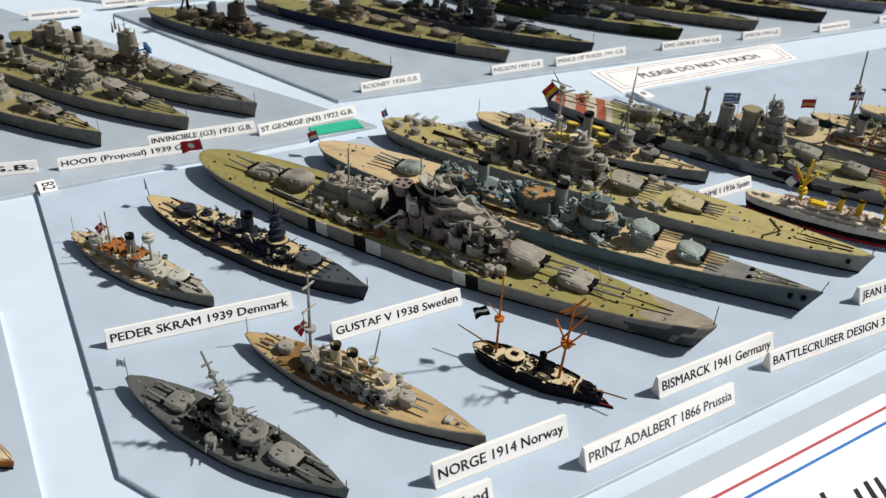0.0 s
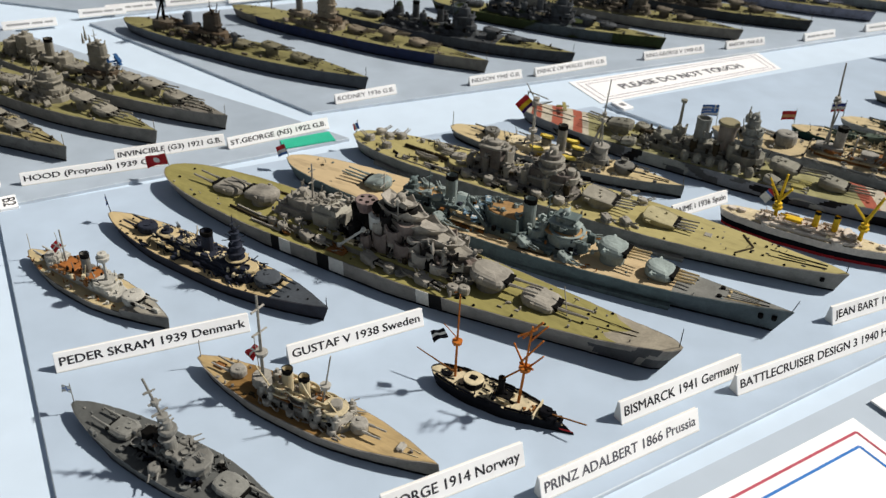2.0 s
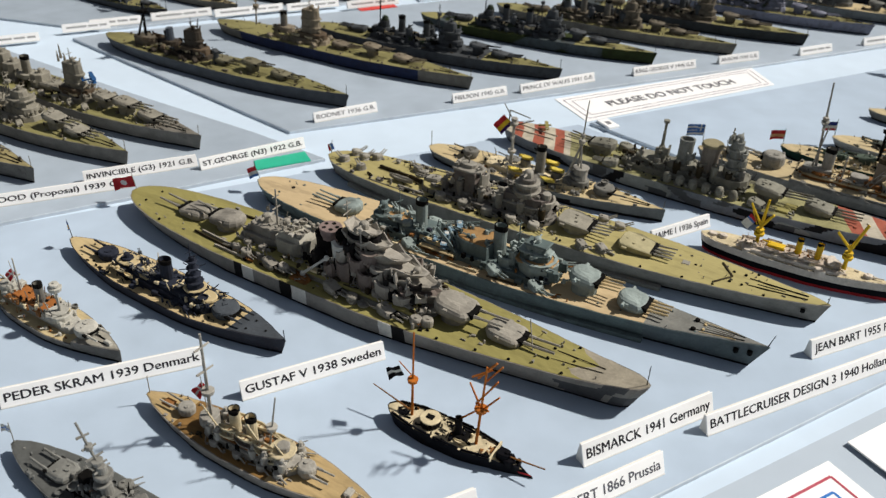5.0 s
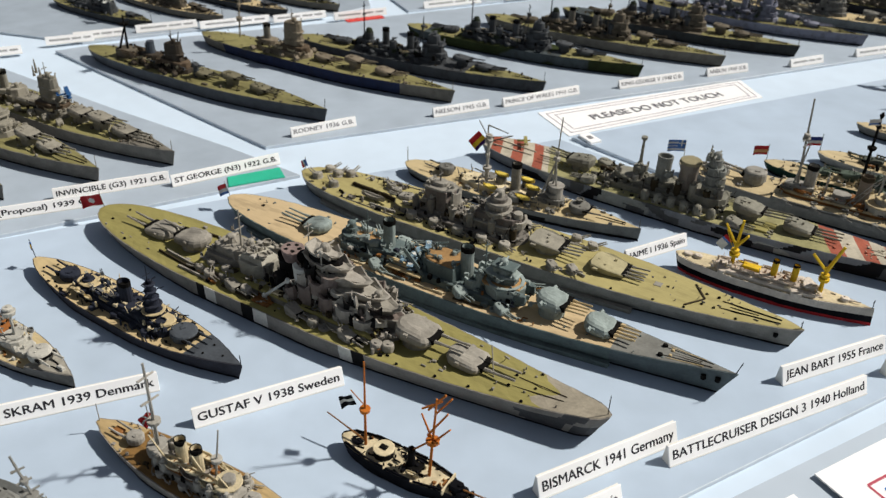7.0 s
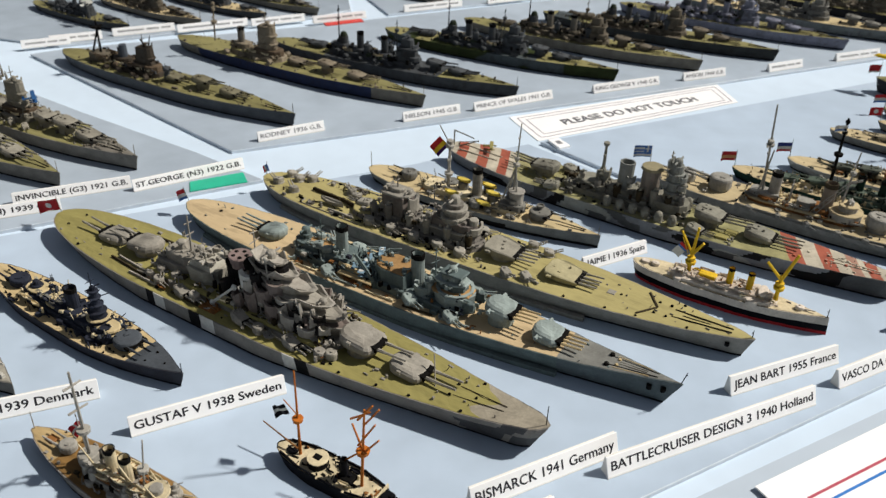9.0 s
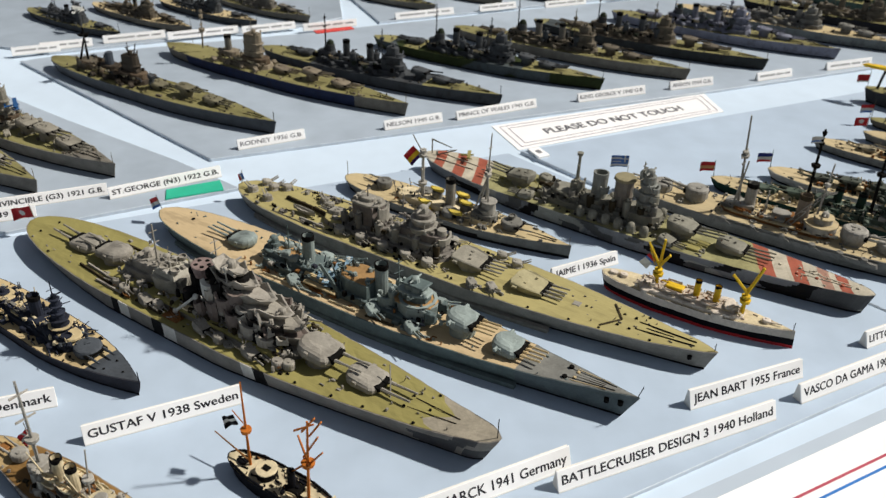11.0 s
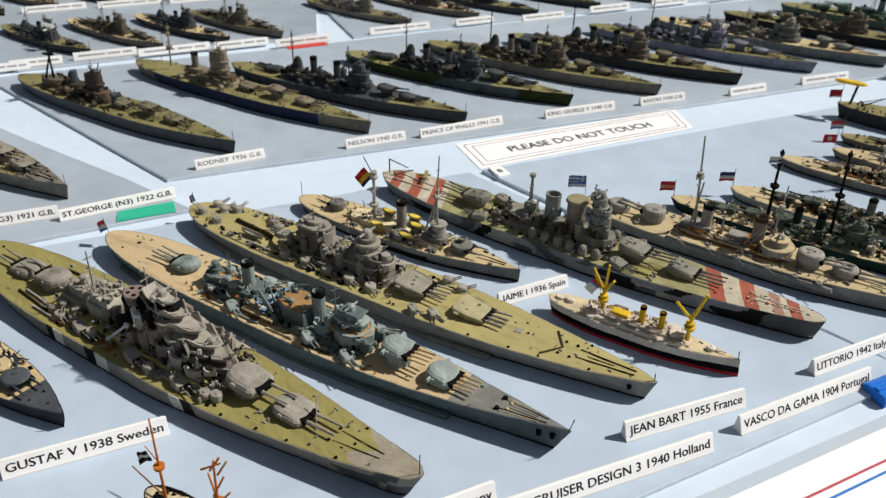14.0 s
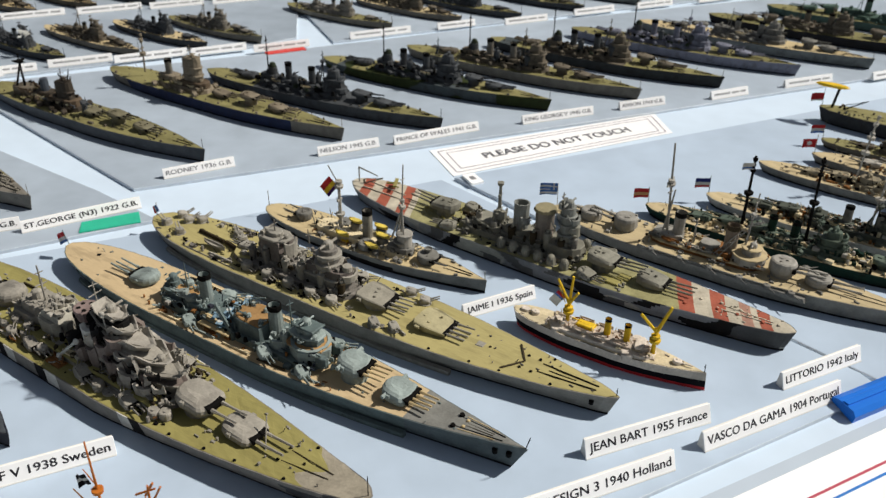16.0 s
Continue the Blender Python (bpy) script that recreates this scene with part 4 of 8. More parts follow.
def danish_ship():
    DANT = grey("danish pale grey", 0.62, 0.60, 0.565, wash=0.12)
    s = Ship("small grey coast defence model with tan deck and orange awnings", (-130, 243), (-71.8, 207.8), 14.6, [(-50, 3.6), (-20, 2.9), (26, 3.2), (26.5, 4.4), (50, 5.0)], EU, grey("danish hull", 0.255, 0.24, 0.23, wash=0.1), PALE, DANT, rake=0.5, overhang=2, bow_pow=1.6, deck_bands=[(26.5, 50, grey("danish foredeck", 0.5, 0.47, 0.42, wash=0.1))], stern_run=0.45, blunt=1.7, high=1.3)
    s.house(-34, 22, 6.2, 1.6, name="deckhouse", shape="capsule")
    s.house(-14, 12, 6.6, 1.2, dz=1.5, name="upper_deckhouse")
    s.turret(27.5, 7.2, 7.2, 2.0, 2, 4.6, dz=0.9, style="round", gr=0.4)
    s.turret(-30.5, 5.4, 5.6, 2.2, 2, 5.0, ang=180, dz=1.4, style="round", gr=0.36)
    for y in (-4.2, 4.2):
        s.boat(-18, y * 0.8, 6.0, 1.9, 1.1, dz=1.6, mat=DANT)
    s.house(-9, 3.5, 6.4, 0.4, dz=3.0, mat=AWN, name="awning", shape="rect")
    s.house(-21, -10, 5.6, 0.4, dz=2.8, mat=AWN, name="awning", shape="rect")
    s.funnel(-4, 3.1, 2.8, 7.2, dz=1.5, mat=MID)
    s.drum(9.5, 2.8, 2.2, dz=1.6, name="conning_tower")
    s.house(0, 15, 7.6, 1.5, dz=1.5, name="bridge", shape="bow")
    s.house(4, 13, 9.0, 0.5, dz=3.1, name="bridge_deck", shape="capsule")
    s.mast(10, 9.4, dz=2.5, r=0.6, yards=(), tops=((0.8, 1.9),))
    s.drum(10, 1.5, 0.7, dz=10.8, name="spotting_top")
    s.mast(-20, 11, dz=1.5, r=0.4, yards=((0.55, 2.5),))
    s.flag(-24, 1.0, 1.5, 8.5, [REDP], cross=WHITE, w=3.4, fh=2.6, turn=215, lean=-2, dip=38, curl=0.7)
    s.flag(-49, 0, 0, 5.2, [MID], w=0.3, fh=0.3)
    for c, y in ((-26, -4.2), (-8, -5.2), (8, -5), (17, -4.6), (-8, 5.2), (8, 5)):
        s.aa(c, y, 0, 0.8, ang=-90 if y < 0 else 90, guns=1)
    for c in (-25, -2, 3):
        s.knob(c, -1.6, 0.45, 1.8, LIGHT, "ventilator", 1.4)
    s.clutter(-30, 20, 1.2, 3.6, 1.6, 16, [DANT, MID])
    s.clutter(-12, 12, 1.2, 4.6, 2.8, 14, [DANT, MID, CREAM])
    s.strip(34, -1.2, 42, -0.4)
    s.strip(34, 1.2, 42, 0.4)
    s.house(40, 44, 1.2, 1.0, name="breakwater", shape="rect")
    s.fittings(-34, 20, 3.4, 1.6, 34, DANT, 0.7)
    s.fittings(-44, 24, 6, 0.1, 30, RUST, 0.7, 3.8)
    s.fittings(-12, 14, 3.8, 2.9, 26, MID, 0.7)
    s.fittings(-24, 8, 4.4, 2.0, 40, RUST, 1.0, 1.5)
    s.fittings(-20, 10, 4, 3.0, 26, SOOT_SHADE, 0.8)


def swedish_ship():
    s = Ship("dark slate coast defence battleship model with tan deck", (-111.8, 268.8), (-24.2, 215.6), 17.5, [(-50, 4.3), (-20, 3.6), (15, 4.0), (50, 6.0)], EU, grey("slate hull side", 0.055, 0.056, 0.074, wash=0.15), TAN, SLATE, rake=2.0, overhang=3, bow_pow=2.0, deck_bands=[(31, 50, SLATE2)], stern_run=0.4, blunt=1.8, boot=BLACK, high=1.12, wide=1.12)
    s.house(-24, 22, 9, 1.6)
    s.house(-16, 14, 7.2, 1.4, dz=1.5, name="upper_deckhouse", mat=SLATE)
    s.house(-13, -2, 7.6, 0.25, dz=2.9, name="boat_deck", mat=PALE)
    s.turret(25.5, 8.6, 9.2, 2.0, 2, 5.2, dz=1.2, style="round", gr=0.42, mat=SLATE2)
    s.turret(-30, 6.8, 7.4, 2.2, 2, 6.5, ang=180, dz=0.8, style="round", gr=0.42)
    s.house(-25, -16, 6.4, 1.6, dz=1.5, name="after_bridge", shape="capsule")
    s.drum(-20, 2.1, 1.0, dz=3.1, name="after_control")
    s.director(-20, 0, 4.1, 1.2, arm=2.0)
    s.tub(-7, 1.9, 0.8, dz=3.1, y=0.8)
    s.funnel(-0.5, 4.8, 3.8, 8.6, dz=1.5, mat=SLATE)
    s.house(-6, 5, 7, 2.2, dz=1.5, name="funnel_casing", shape="faceted")
    # tower with stepped, ringed platforms
    s.house(5, 20, 7.0, 1.7, dz=1.6, name="bridge", shape="bow")
    s.house(13, 21, 5.4, 0.35, dz=3.2, mat=PALE, name="bridge_wing", shape="bow")
    for k, (r, z) in enumerate(((3.3, 3.3), (2.6, 5.4), (2.0, 7.6), (1.6, 9.8), (1.3, 12.0))):
        s.drum(12.5, r, 2.2, dz=z, name="tower_stage", inset=0.12)
        s.drum(12.5, r + 0.45, 0.35, dz=z + 1.8, name="tower_platform", mat=SLATE if k else PALE)
        s.director(12.5, 0, 14.2, 1.0, arm=2.6)
    s.mast(12, 5.0, dz=14.6, r=0.2, yards=((0.45, 3.2),))
    for k in range(6):
        a = radians(60 * k)
        bm = bmesh.new()
        x, z = s.x(12.5), s.z(12.5) + 11.4
        rod(bm, (x, 0, z), (x + 4.2 * math.cos(a), 4.2 * math.sin(a), z + 0.5), 0.2, 0.14, 5)
        s.add("yard", bm)
    s.house(-24, -15, 5.6, 0.3, dz=3.1, mat=PALE, name="platform", shape="capsule")
    s.house(14, 21, 6.8, 0.3, dz=1.7, mat=PALE, name="platform", shape="bow")
    s.house(3, 11, 6.2, 0.3, dz=3.3, mat=PALE, name="platform", shape="capsule")
    s.clutter(-24, 20, 1.5, 4.6, 1.8, 18, [SLATE2, CREAM, SLATE, BLUEG2])
    s.tub(17.5, 1.7, 0.8, dz=3.5, y=-1.6)
    s.tub(14.0, 1.6, 0.8, dz=3.5, y=2.2)
    for c in (-10, -1, 8):
        for y in (-4.9, 4.9):
            s.turret(c, 3.0, 3.6, 1.7, 1, 3.2, ang=-14 if y < 0 else 14, y=y, style="round", gr=0.28, name="casemate_gun")
    s.turret(14, 3.2, 3.8, 1.7, 2, 3.2, ang=-25, y=-5.3, style="round", gr=0.26, name="casemate_gun")
    s.turret(14, 3.2, 3.8, 1.7, 2, 3.2, ang=25, y=5.3, style="round", gr=0.26, name="casemate_gun")
    for c, y, z in ((-24, -2.5, 1.6), (-16, 2.4, 3.0), (-15, -2.6, 3.0), (19, 2.4, 2.0), (20, -2.6, 2.0), (4, -3, 3), (5, 3, 3)):
        s.aa(c, y, z, 0.95, ang=self_angle(s, y))
    s.clutter(-22, 20, 2, 4.2, 1.6, 22)
    s.clutter(-16, 14, 1, 3.4, 3.1, 22, [SLATE, SLATE, MID])
    s.clutter(-30, 20, 5, 7.5, 0.1, 16)
    for y in (-3.2, 3.2):
        s.boat(-5, y, 6, 1.6, 1.0, dz=3.1, mat=SLATE)
    s.flag(-49.5, 0, 0, 6.5, [BLUEP], cross=YELLOW, w=2.2, fh=2.6, turn=150, staff=SLATE, lean=-1.6, dip=30)
    s.flag(49.4, 0, 0, 3.4, [SLATE], w=0.3, fh=0.3, staff=SLATE)
    for c, y in ((36, -2.4), (36, 2.4), (42, 0), (-40, 2), (-42, -2)):
        s.knob(c, y, 0.4, 0.4, SOOT_SHADE, "bollard")
    s.fittings(-24, 20, 4, 1.6, 40, SLATE2, 0.8)
    s.fittings(-24, 20, 4.2, 3.2, 46, CREAM, 0.8)
    s.clutter(-24, 21, 3.4, 6.6, 1.7, 14, [CREAM, PALE, SLATE2])
    s.fittings(-44, 30, 7.6, 0.1, 44, SOOT_SHADE, 0.7, 4.6)
    s.fittings(-14, 18, 3.2, 3.2, 30, SLATE, 0.9)


def self_angle(s, y):
    return s.rng.choice((-40, -20, 20)) if y < 0 else s.rng.choice((20, 40, 160))


def norwegian_ship():
    N1 = grey("norwegian grey", 0.35, 0.315, 0.29, wash=0.14)
    s = Ship("grey pre-war coast defence model with orange-tan deck", (-58.2, 192.2), (12.2, 154.4), 15.2, [(-50, 3.9), (0, 3.4), (50, 4.9)], EU, N1, grey("norwegian deck", 0.70, 0.51, 0.27, stretch=(0.25, 1, 1)), LIGHT, deck_bands=[(-32, 10, grey("norwegian brown deck", 0.36, 0.205, 0.075, stretch=(0.25, 1, 1)))], rake=-0.8, overhang=2.2, bow_pow=1.7, stern_run=0.44, blunt=1.7, high=1.15, wide=1.1)
    s.turret(20, 4.8, 5.0, 2.4, 2, 5.0, dz=0.8, style="round", gr=0.34)
    s.turret(-31.5, 4.6, 5.0, 2.0, 2, 6.0, ang=180, dz=0.6, style="round", gr=0.33)
    s.house(-22, 18, 7.6, 1.5, mat=LIGHT)
    s.house(-15, 14, 6.0, 1.2, dz=1.4, name="upper_deckhouse", mat=N1)
    s.house(-14, 4, 7, 0.25, dz=2.6, name="boat_deck", mat=RUST, shape="rect")
    s.funnel(-9, 3.2, 2.9, 8.2, dz=1.5, mat=CREAM)
    s.funnel(-2, 3.2, 2.9, 8.2, dz=1.5, mat=CREAM)
    s.drum(12, 3.9, 1.7, dz=0.9, name="barbette")
    s.drum(10.5, 3.2, 1.6, dz=2.6, name="conning_tower")
    s.drum(10.5, 3.7, 0.4, dz=4.0, name="bridge_platform", mat=CREAM)
    s.drum(11, 1.7, 1.4, dz=4.4, name="charthouse")
    s.mast(5, 16.5, dz=2.6, r=0.34, yards=((0.42, 3.0),), lean=3.4, tops=((0.42, 1.3),))
    s.mast(-20, 26, dz=1.5, r=0.55, yards=((0.6, 5.4), (0.86, 5.0), (0.36, 2)), tops=((0.36, 1.6),), lean=0.3)
    s.flag(-21.4, 0.3, 1.5, 13.0, [REDP], cross=WHITE, w=3.8, fh=3.2, turn=225, lean=-1.2, dip=40, curl=0.9)
    s.flag(-49.3, 0, 0, 5.5, [LIGHT], w=0.3, fh=0.3)
    for c in (-10, -2, 6):
        for y in (-3.4, 3.4):
            s.boat(c, y, 6.2, 1.7, 1.1, dz=2.9, mat=CREAM if c != -2 else N1)
    for c in (-14, -4, 6, 13):
        for y in (-4.6, 4.6):
            s.turret(c, 2.4, 3.0, 1.7, 1, 2.6, ang=-20 if y < 0 else 20, y=y, style="round", gr=0.24, name="casemate_gun")
    for c, y, z in ((-20, -2.2, 1.5), (-20, 2.2, 1.5), (12, -3, 2.6), (12, 3, 2.6), (-8, 0, 2.8)):
        s.aa(c, y, z, 0.85, ang=self_angle(s, y), guns=1)
    for y in (-2.6, 2.6):
        bm = bmesh.new()
        x = s.x(9)
        rod(bm, (x, y, s.z(9) + 2.4), (x - 5, y * 1.5, s.z(9) + 4.4), 0.22, 0.16, 5)
        s.add("boat_davit", bm, CREAM)
    s.clutter(-20, 16, 1.4, 3.6, 1.6, 20, [LIGHT, N1, CREAM])
    s.clutter(-14, 12, 0.6, 2.8, 2.9, 20, [LIGHT, N1, CREAM, RUST])
    for c, y in ((36, -1.4), (36, 1.4), (40, 0)):
        s.knob(c, y, 0.5, 0.7, N1, "capstan")
    s.strip(37, -1.2, 43, -0.7, 0.35, mat=CREAM)
    s.strip(37, 1.2, 43, 0.7, 0.35, mat=CREAM)
    s.house(35, 37.5, 2.4, 0.9, mat=LIGHT, name="windlass", shape="rect")
    s.house(-42, -38, 2.2, 0.7, mat=RUST, name="skylight", shape="rect")
    s.fittings(-22, 18, 3.6, 1.5, 50, CREAM, 0.7)
    s.fittings(-40, 18, 6, 0.1, 40, N1, 0.7, 3.8)
    s.fittings(-24, 16, 5, 1.6, 40, SOOT_SHADE, 0.9, 1.5)
    s.fittings(-24, 14, 5.5, 0.2, 40, UMBER, 0.9, 3)
    s.fittings(-14, 12, 3, 2.8, 40, LIGHT, 0.7)
    s.fittings(-14, 12, 3, 2.8, 30, RUST, 0.7)
    for c, y in ((-9, -2.6), (-2, -2.8), (5, -2.6), (-9, 2.6), (-2, 2.8)):
        boat = s.boat(c, y, 6.4, 2.0, 1.3, dz=4.2, mat=CREAM, ang=s.rng.uniform(-6, 6))
        for k in (-1.6, 0, 1.6):
            bm = bmesh.new()
            x, z = s.x(c) + k, s.floor(c) + 4.9
            rod(bm, (x, y - 0.7, z), (x, y + 0.7, z), 0.16, n=4)
            s.add("thwart", bm, RUST, parent=boat)
        bm = bmesh.new()
        rod(bm, (s.x(c), y, s.floor(c) + 2.6), (s.x(c), y, s.floor(c) + 4.6), 0.5, n=6)
        s.add("boat_chock", bm, LIGHT)
    for c, y in ((-17, -3.0), (-17, 3.0), (7, -3.8), (14, -3.6), (14, 3.6), (-13, -3.6), (2, -3.6)):
        s.drum(c, 1.1, 2.6, dz=1.4, y=y, mat=LIGHT, name="gun_sponson", inset=-0.1)
        s.aa(c, y, 4.0, 0.9, LIGHT, self_angle(s, y), 1)
    for c, h in ((-16, 6), (3.5, 7), (14, 5)):
        bm = bmesh.new()
        rod(bm, (s.x(c), -1.2, s.floor(c) + 2.4), (s.x(c) - 3.4, -2.4, s.floor(c) + 2.4 + h), 0.26, 0.18, 5)
        s.add("derrick", bm, CREAM)
    s.house(-24, -17, 5.4, 2.4, dz=1.4, mat=LIGHT, name="after_bridge", shape="capsule")


def finnish_ship():
    F1 = grey("finnish grey", 0.19, 0.195, 0.198, wash=0.15)
    s = Ship("dull grey monitor model with grey deck and tall mast", (-86.5, 171.3), (-20.8, 135), 15.2, [(-50, 3.6), (0, 3.2), (50, 4.6)], EU, F1, grey("finnish deck", 0.145, 0.15, 0.152, wash=0.1), grey("finnish light", 0.30, 0.295, 0.285, wash=0.2), rake=1.0, overhang=2.5, stern_run=0.46, blunt=1.7, bow_pow=1.7, high=1.2)
    s.turret(25, 7.0, 9.0, 1.8, 2, 6.5, dz=0.5, gr=0.4, mat=grey("finnish turret", 0.31, 0.31, 0.30, wash=0.06))
    s.turret(-23.5, 6.6, 7.6, 1.9, 2, 6.0, ang=180, dz=0.5, gr=0.4, mat=grey("finnish turret", 0.31, 0.31, 0.30, wash=0.06))
    s.house(-16, 15, 5.6, 1.7, mat=F1)
    s.house(-8, 12, 4.4, 1.6, dz=1.6, name="upper_deckhouse")
    s.house(8, 15, 6.6, 2.4, dz=1.6, name="bridge", shape="bow")
    s.house(9, 16, 8.4, 0.35, dz=3.7, name="bridge_wing", shape="bow")
    s.drum(-1, 1.8, 9.5, dz=1.5, name="tower_mast", inset=0.35)
    s.drum(-1, 2.3, 1.0, dz=8.2, name="spotting_top")
    s.director(-1, 0, 9.3, 1.2, arm=2.2)
    s.mast(-1, 10.5, dz=9.5, r=0.5, yards=((0.15, 4.2), (0.3, 4.5), (0.5, 3.4), (0.72, 3)), lean=-6.0, tops=((0.2, 1.3), (0.5, 0.9)))
    s.drum(-1, 2.0, 0.5, dz=6.6, name="tower_platform", y=-0.8)
    s.house(-13, -8, 3.4, 3.4, dz=1.6, mat=SOOT_SHADE, name="funnel_base", shape="faceted")
    s.house(-7, -4, 4.0, 0.4, dz=3.2, mat=RUST, name="boat_deck", shape="rect")
    s.funnel(-6, 2.6, 2.4, 3.6, dz=3, mat=SOOT_SHADE)
    for c, y in ((-2, -5.4), (-2, 5.4)):
        s.turret(c, 3.2, 3.8, 2.0, 2, 2.4, ang=-50 if y < 0 else 60, y=y, style="round", gr=0.24, name="secondary_turret")
    for c, y, z in ((-18, 0, 1.6), (-10, -2.4, 3), (-10, 2.4, 3), (6, -2.6, 3.2), (6, 2.6, 3.2), (13, 0, 4)):
        s.aa(c, y, z, 0.9, ang=self_angle(s, y))
    s.clutter(-15, 14, 1.4, 3.5, 1.7, 18)
    s.clutter(-8, 12, 0.6, 2.6, 3.3, 14, [s.top, F1])
    s.clutter(-20, 22, 3.6, 5.4, 0.1, 8, [s.top, F1])
    s.flag(-49.4, 0, 0, 6.0, [WHITE], cross=BLUEP, w=3.2, fh=2.2, turn=190)
    s.flag(49, 0, 0, 2.4, [F1], w=0.3, fh=0.3)
    for c, y in ((-38, 2.5), (-36, -3), (35, -1.5), (35, 1.5), (-44, 0), (30, -4.5), (-12, 6)):
        s.knob(c, y, 0.45, 0.4, None, "bollard")
    s.strip(32, -1.4, 44, -0.6)
    s.strip(32, 1.4, 44, 0.6)
    s.fittings(-16, 15, 2.8, 1.7, 34, s.top, 0.7)
    s.fittings(-40, 36, 6.4, 0.1, 40, F1, 0.7)
    s.fittings(-14, 14, 2.8, 1.7, 26, SOOT_SHADE, 0.8)
    s.clutter(-15, 14, 2.2, 4.6, 0.2, 16, [SOOT_SHADE, F1, SLATE])
    s.fittings(-18, 18, 4.6, 0.2, 50, SOOT_SHADE, 1.1, 2)


def prussian_ship():
    s = Ship("black-hulled ironclad model with cream deck and orange masts", (9.2, 192.6), (46.4, 173.0), 9.6, [(-50, 4.4), (-10, 4.0), (30, 4.0), (34, 3.4), (50, 2.0)], EU, BLACK, CREAM, BLACK, rake=-2.5, overhang=1.5, bow_pow=1.5, stern_run=0.38, boot=BLACK, bands=[(44, 50, REDP, (1,))], rim=0.5, high=1.1)
    AM = ORANGE
    s.mast(-32, 26.5, r=0.42, yards=(), tops=((0.44, 1.35),), mat=AM)
    s.mast(15.5, 25, r=0.46, yards=(), tops=((0.47, 1.6),), mat=AM, lean=1.6)
    for p0, p1, r in (((0, 0.2, -0.3), (-4.6, 2.2, 4.6), 0.34), ((-1.6, 0.4, 0.6), (4.4, -0.6, 10.4), 0.32), ((0.4, 0, -0.4), (4.8, 0.4, 5.2), 0.34), ((-6.0, 0.6, -6.4), (0.8, 0, 0.8), 0.3), ((-1.6, 0.6, 8.2), (3.6, -0.4, 15.4), 0.34), ((0.2, 1.2, 7.4), (4.8, 0.6, 14.2), 0.3), ((-2.6, -1.2, 9.4), (2.0, 1.0, 11.8), 0.26), ((3.2, -2.2, 2.2), (-1.0, 0.2, -0.6), 0.3)):
        bm = bmesh.new()
        o = Vector((s.x(15.5) + 0.6, 0, s.z(17) + 11.4))
        rod(bm, o + Vector(p0), o + Vector(p1), r, r * 0.8, 5)
        s.add("spar", bm, AM)
    bm = bmesh.new()
    rod(bm, (s.x(-33), 0, s.z(-24) + 1.2), (s.x(-64), 1.0, s.z(-50) + 3.4), 0.26, 0.18, 5)
    s.add("boom", bm, RUST)
    bm = bmesh.new()
    rod(bm, (s.x(34), 0, s.z(34) + 0.4), (s.x(63), 0, s.z(50) + 3.0), 0.3, 0.2, 5)
    s.add("bowsprit", bm, RUST)
    s.flag(-32, 0.2, 12.6, 3.2, [BLACK, WHITE, BLACK, BLACK], w=4.6, fh=3.2, turn=190, lean=-4.6, staff=AM, dip=28, curl=0.9)
    s.drum(-18, 2.9, 2.0, mat=BLACK, name="gun_house")
    s.drum(-18, 3.0, 0.3, dz=2.0, mat=CREAM, name="gun_house_roof")
    s.house(-20.5, -15.5, 1.6, 0.35, dz=2.3, mat=SOOT_SHADE, shape="rect", name="hatch")
    s.funnel(2.5, 2.1, 2.0, 6.2, mat=BLACK)
    s.house(1, 10, 3.6, 1.2, mat=SOOT_SHADE, shape="rect")
    for y in (-2.6, 2.6):
        s.boat(7, y, 4, 1.2, 0.9, dz=0.4, mat=BLACK if y > 0 else CREAM)
    s.house(-1, 1, 6.2, 1.2, mat=BLACK, shape="rect", name="flying_bridge")
    s.house(29, 30, 7.2, 1.3, mat=CREAM, shape="rect", name="breakwater")
    s.house(31, 40, 3.2, 1.7, mat=BLACK, shape="bow", name="fore_battery")
    s.house(26, 28, 2.4, 0.4, mat=RUST, shape="rect", name="hatch")
    s.aa(37, 0, 1.7, 0.9, mat=BLACK, guns=1)
    s.tub(-38, 1.7, 0.6, mat=BLACK, name="stern_gun_ring")
    s.strip(-36, 0, -43, 0.5, 0.5, mat=BLACK, name="stern_gun")
    for c, y in ((2, 1.2), (9, -1.5), (11, 1.4)):
        s.knob(c, y, 0.4, 1.4, CREAM if y > 1.3 else BLACK, "ventilator")
    s.fittings(-44, 40, 3.6, 0.1, 34, SOOT_SHADE, 0.7, 1.2)
    s.fittings(-40, 36, 3.0, 0.1, 14, RUST, 0.6)
    s.shield(45, 0, 3.2, 1.4, 0.0, 0, 1.1, 0.8, 0.1, BLACK, 0.6, "bow_bulwark")
    for y in (-1, 1):
        for c0 in (-44, -30, -10, 10):
            c1 = c0 + 18
            s.strip(c0, y * (s.half(c0) - 0.35), c1, y * (s.half(c1) - 0.35), 0.7, 1.2, BLACK, "bulwark", 0.2)
    s.house(36, 43, 3.6, 1.2, mat=BLACK, name="anchor_deck", shape="faceted")
    s.fittings(-10, 8, 2.6, 0.4, 16, BLACK, 1.0)


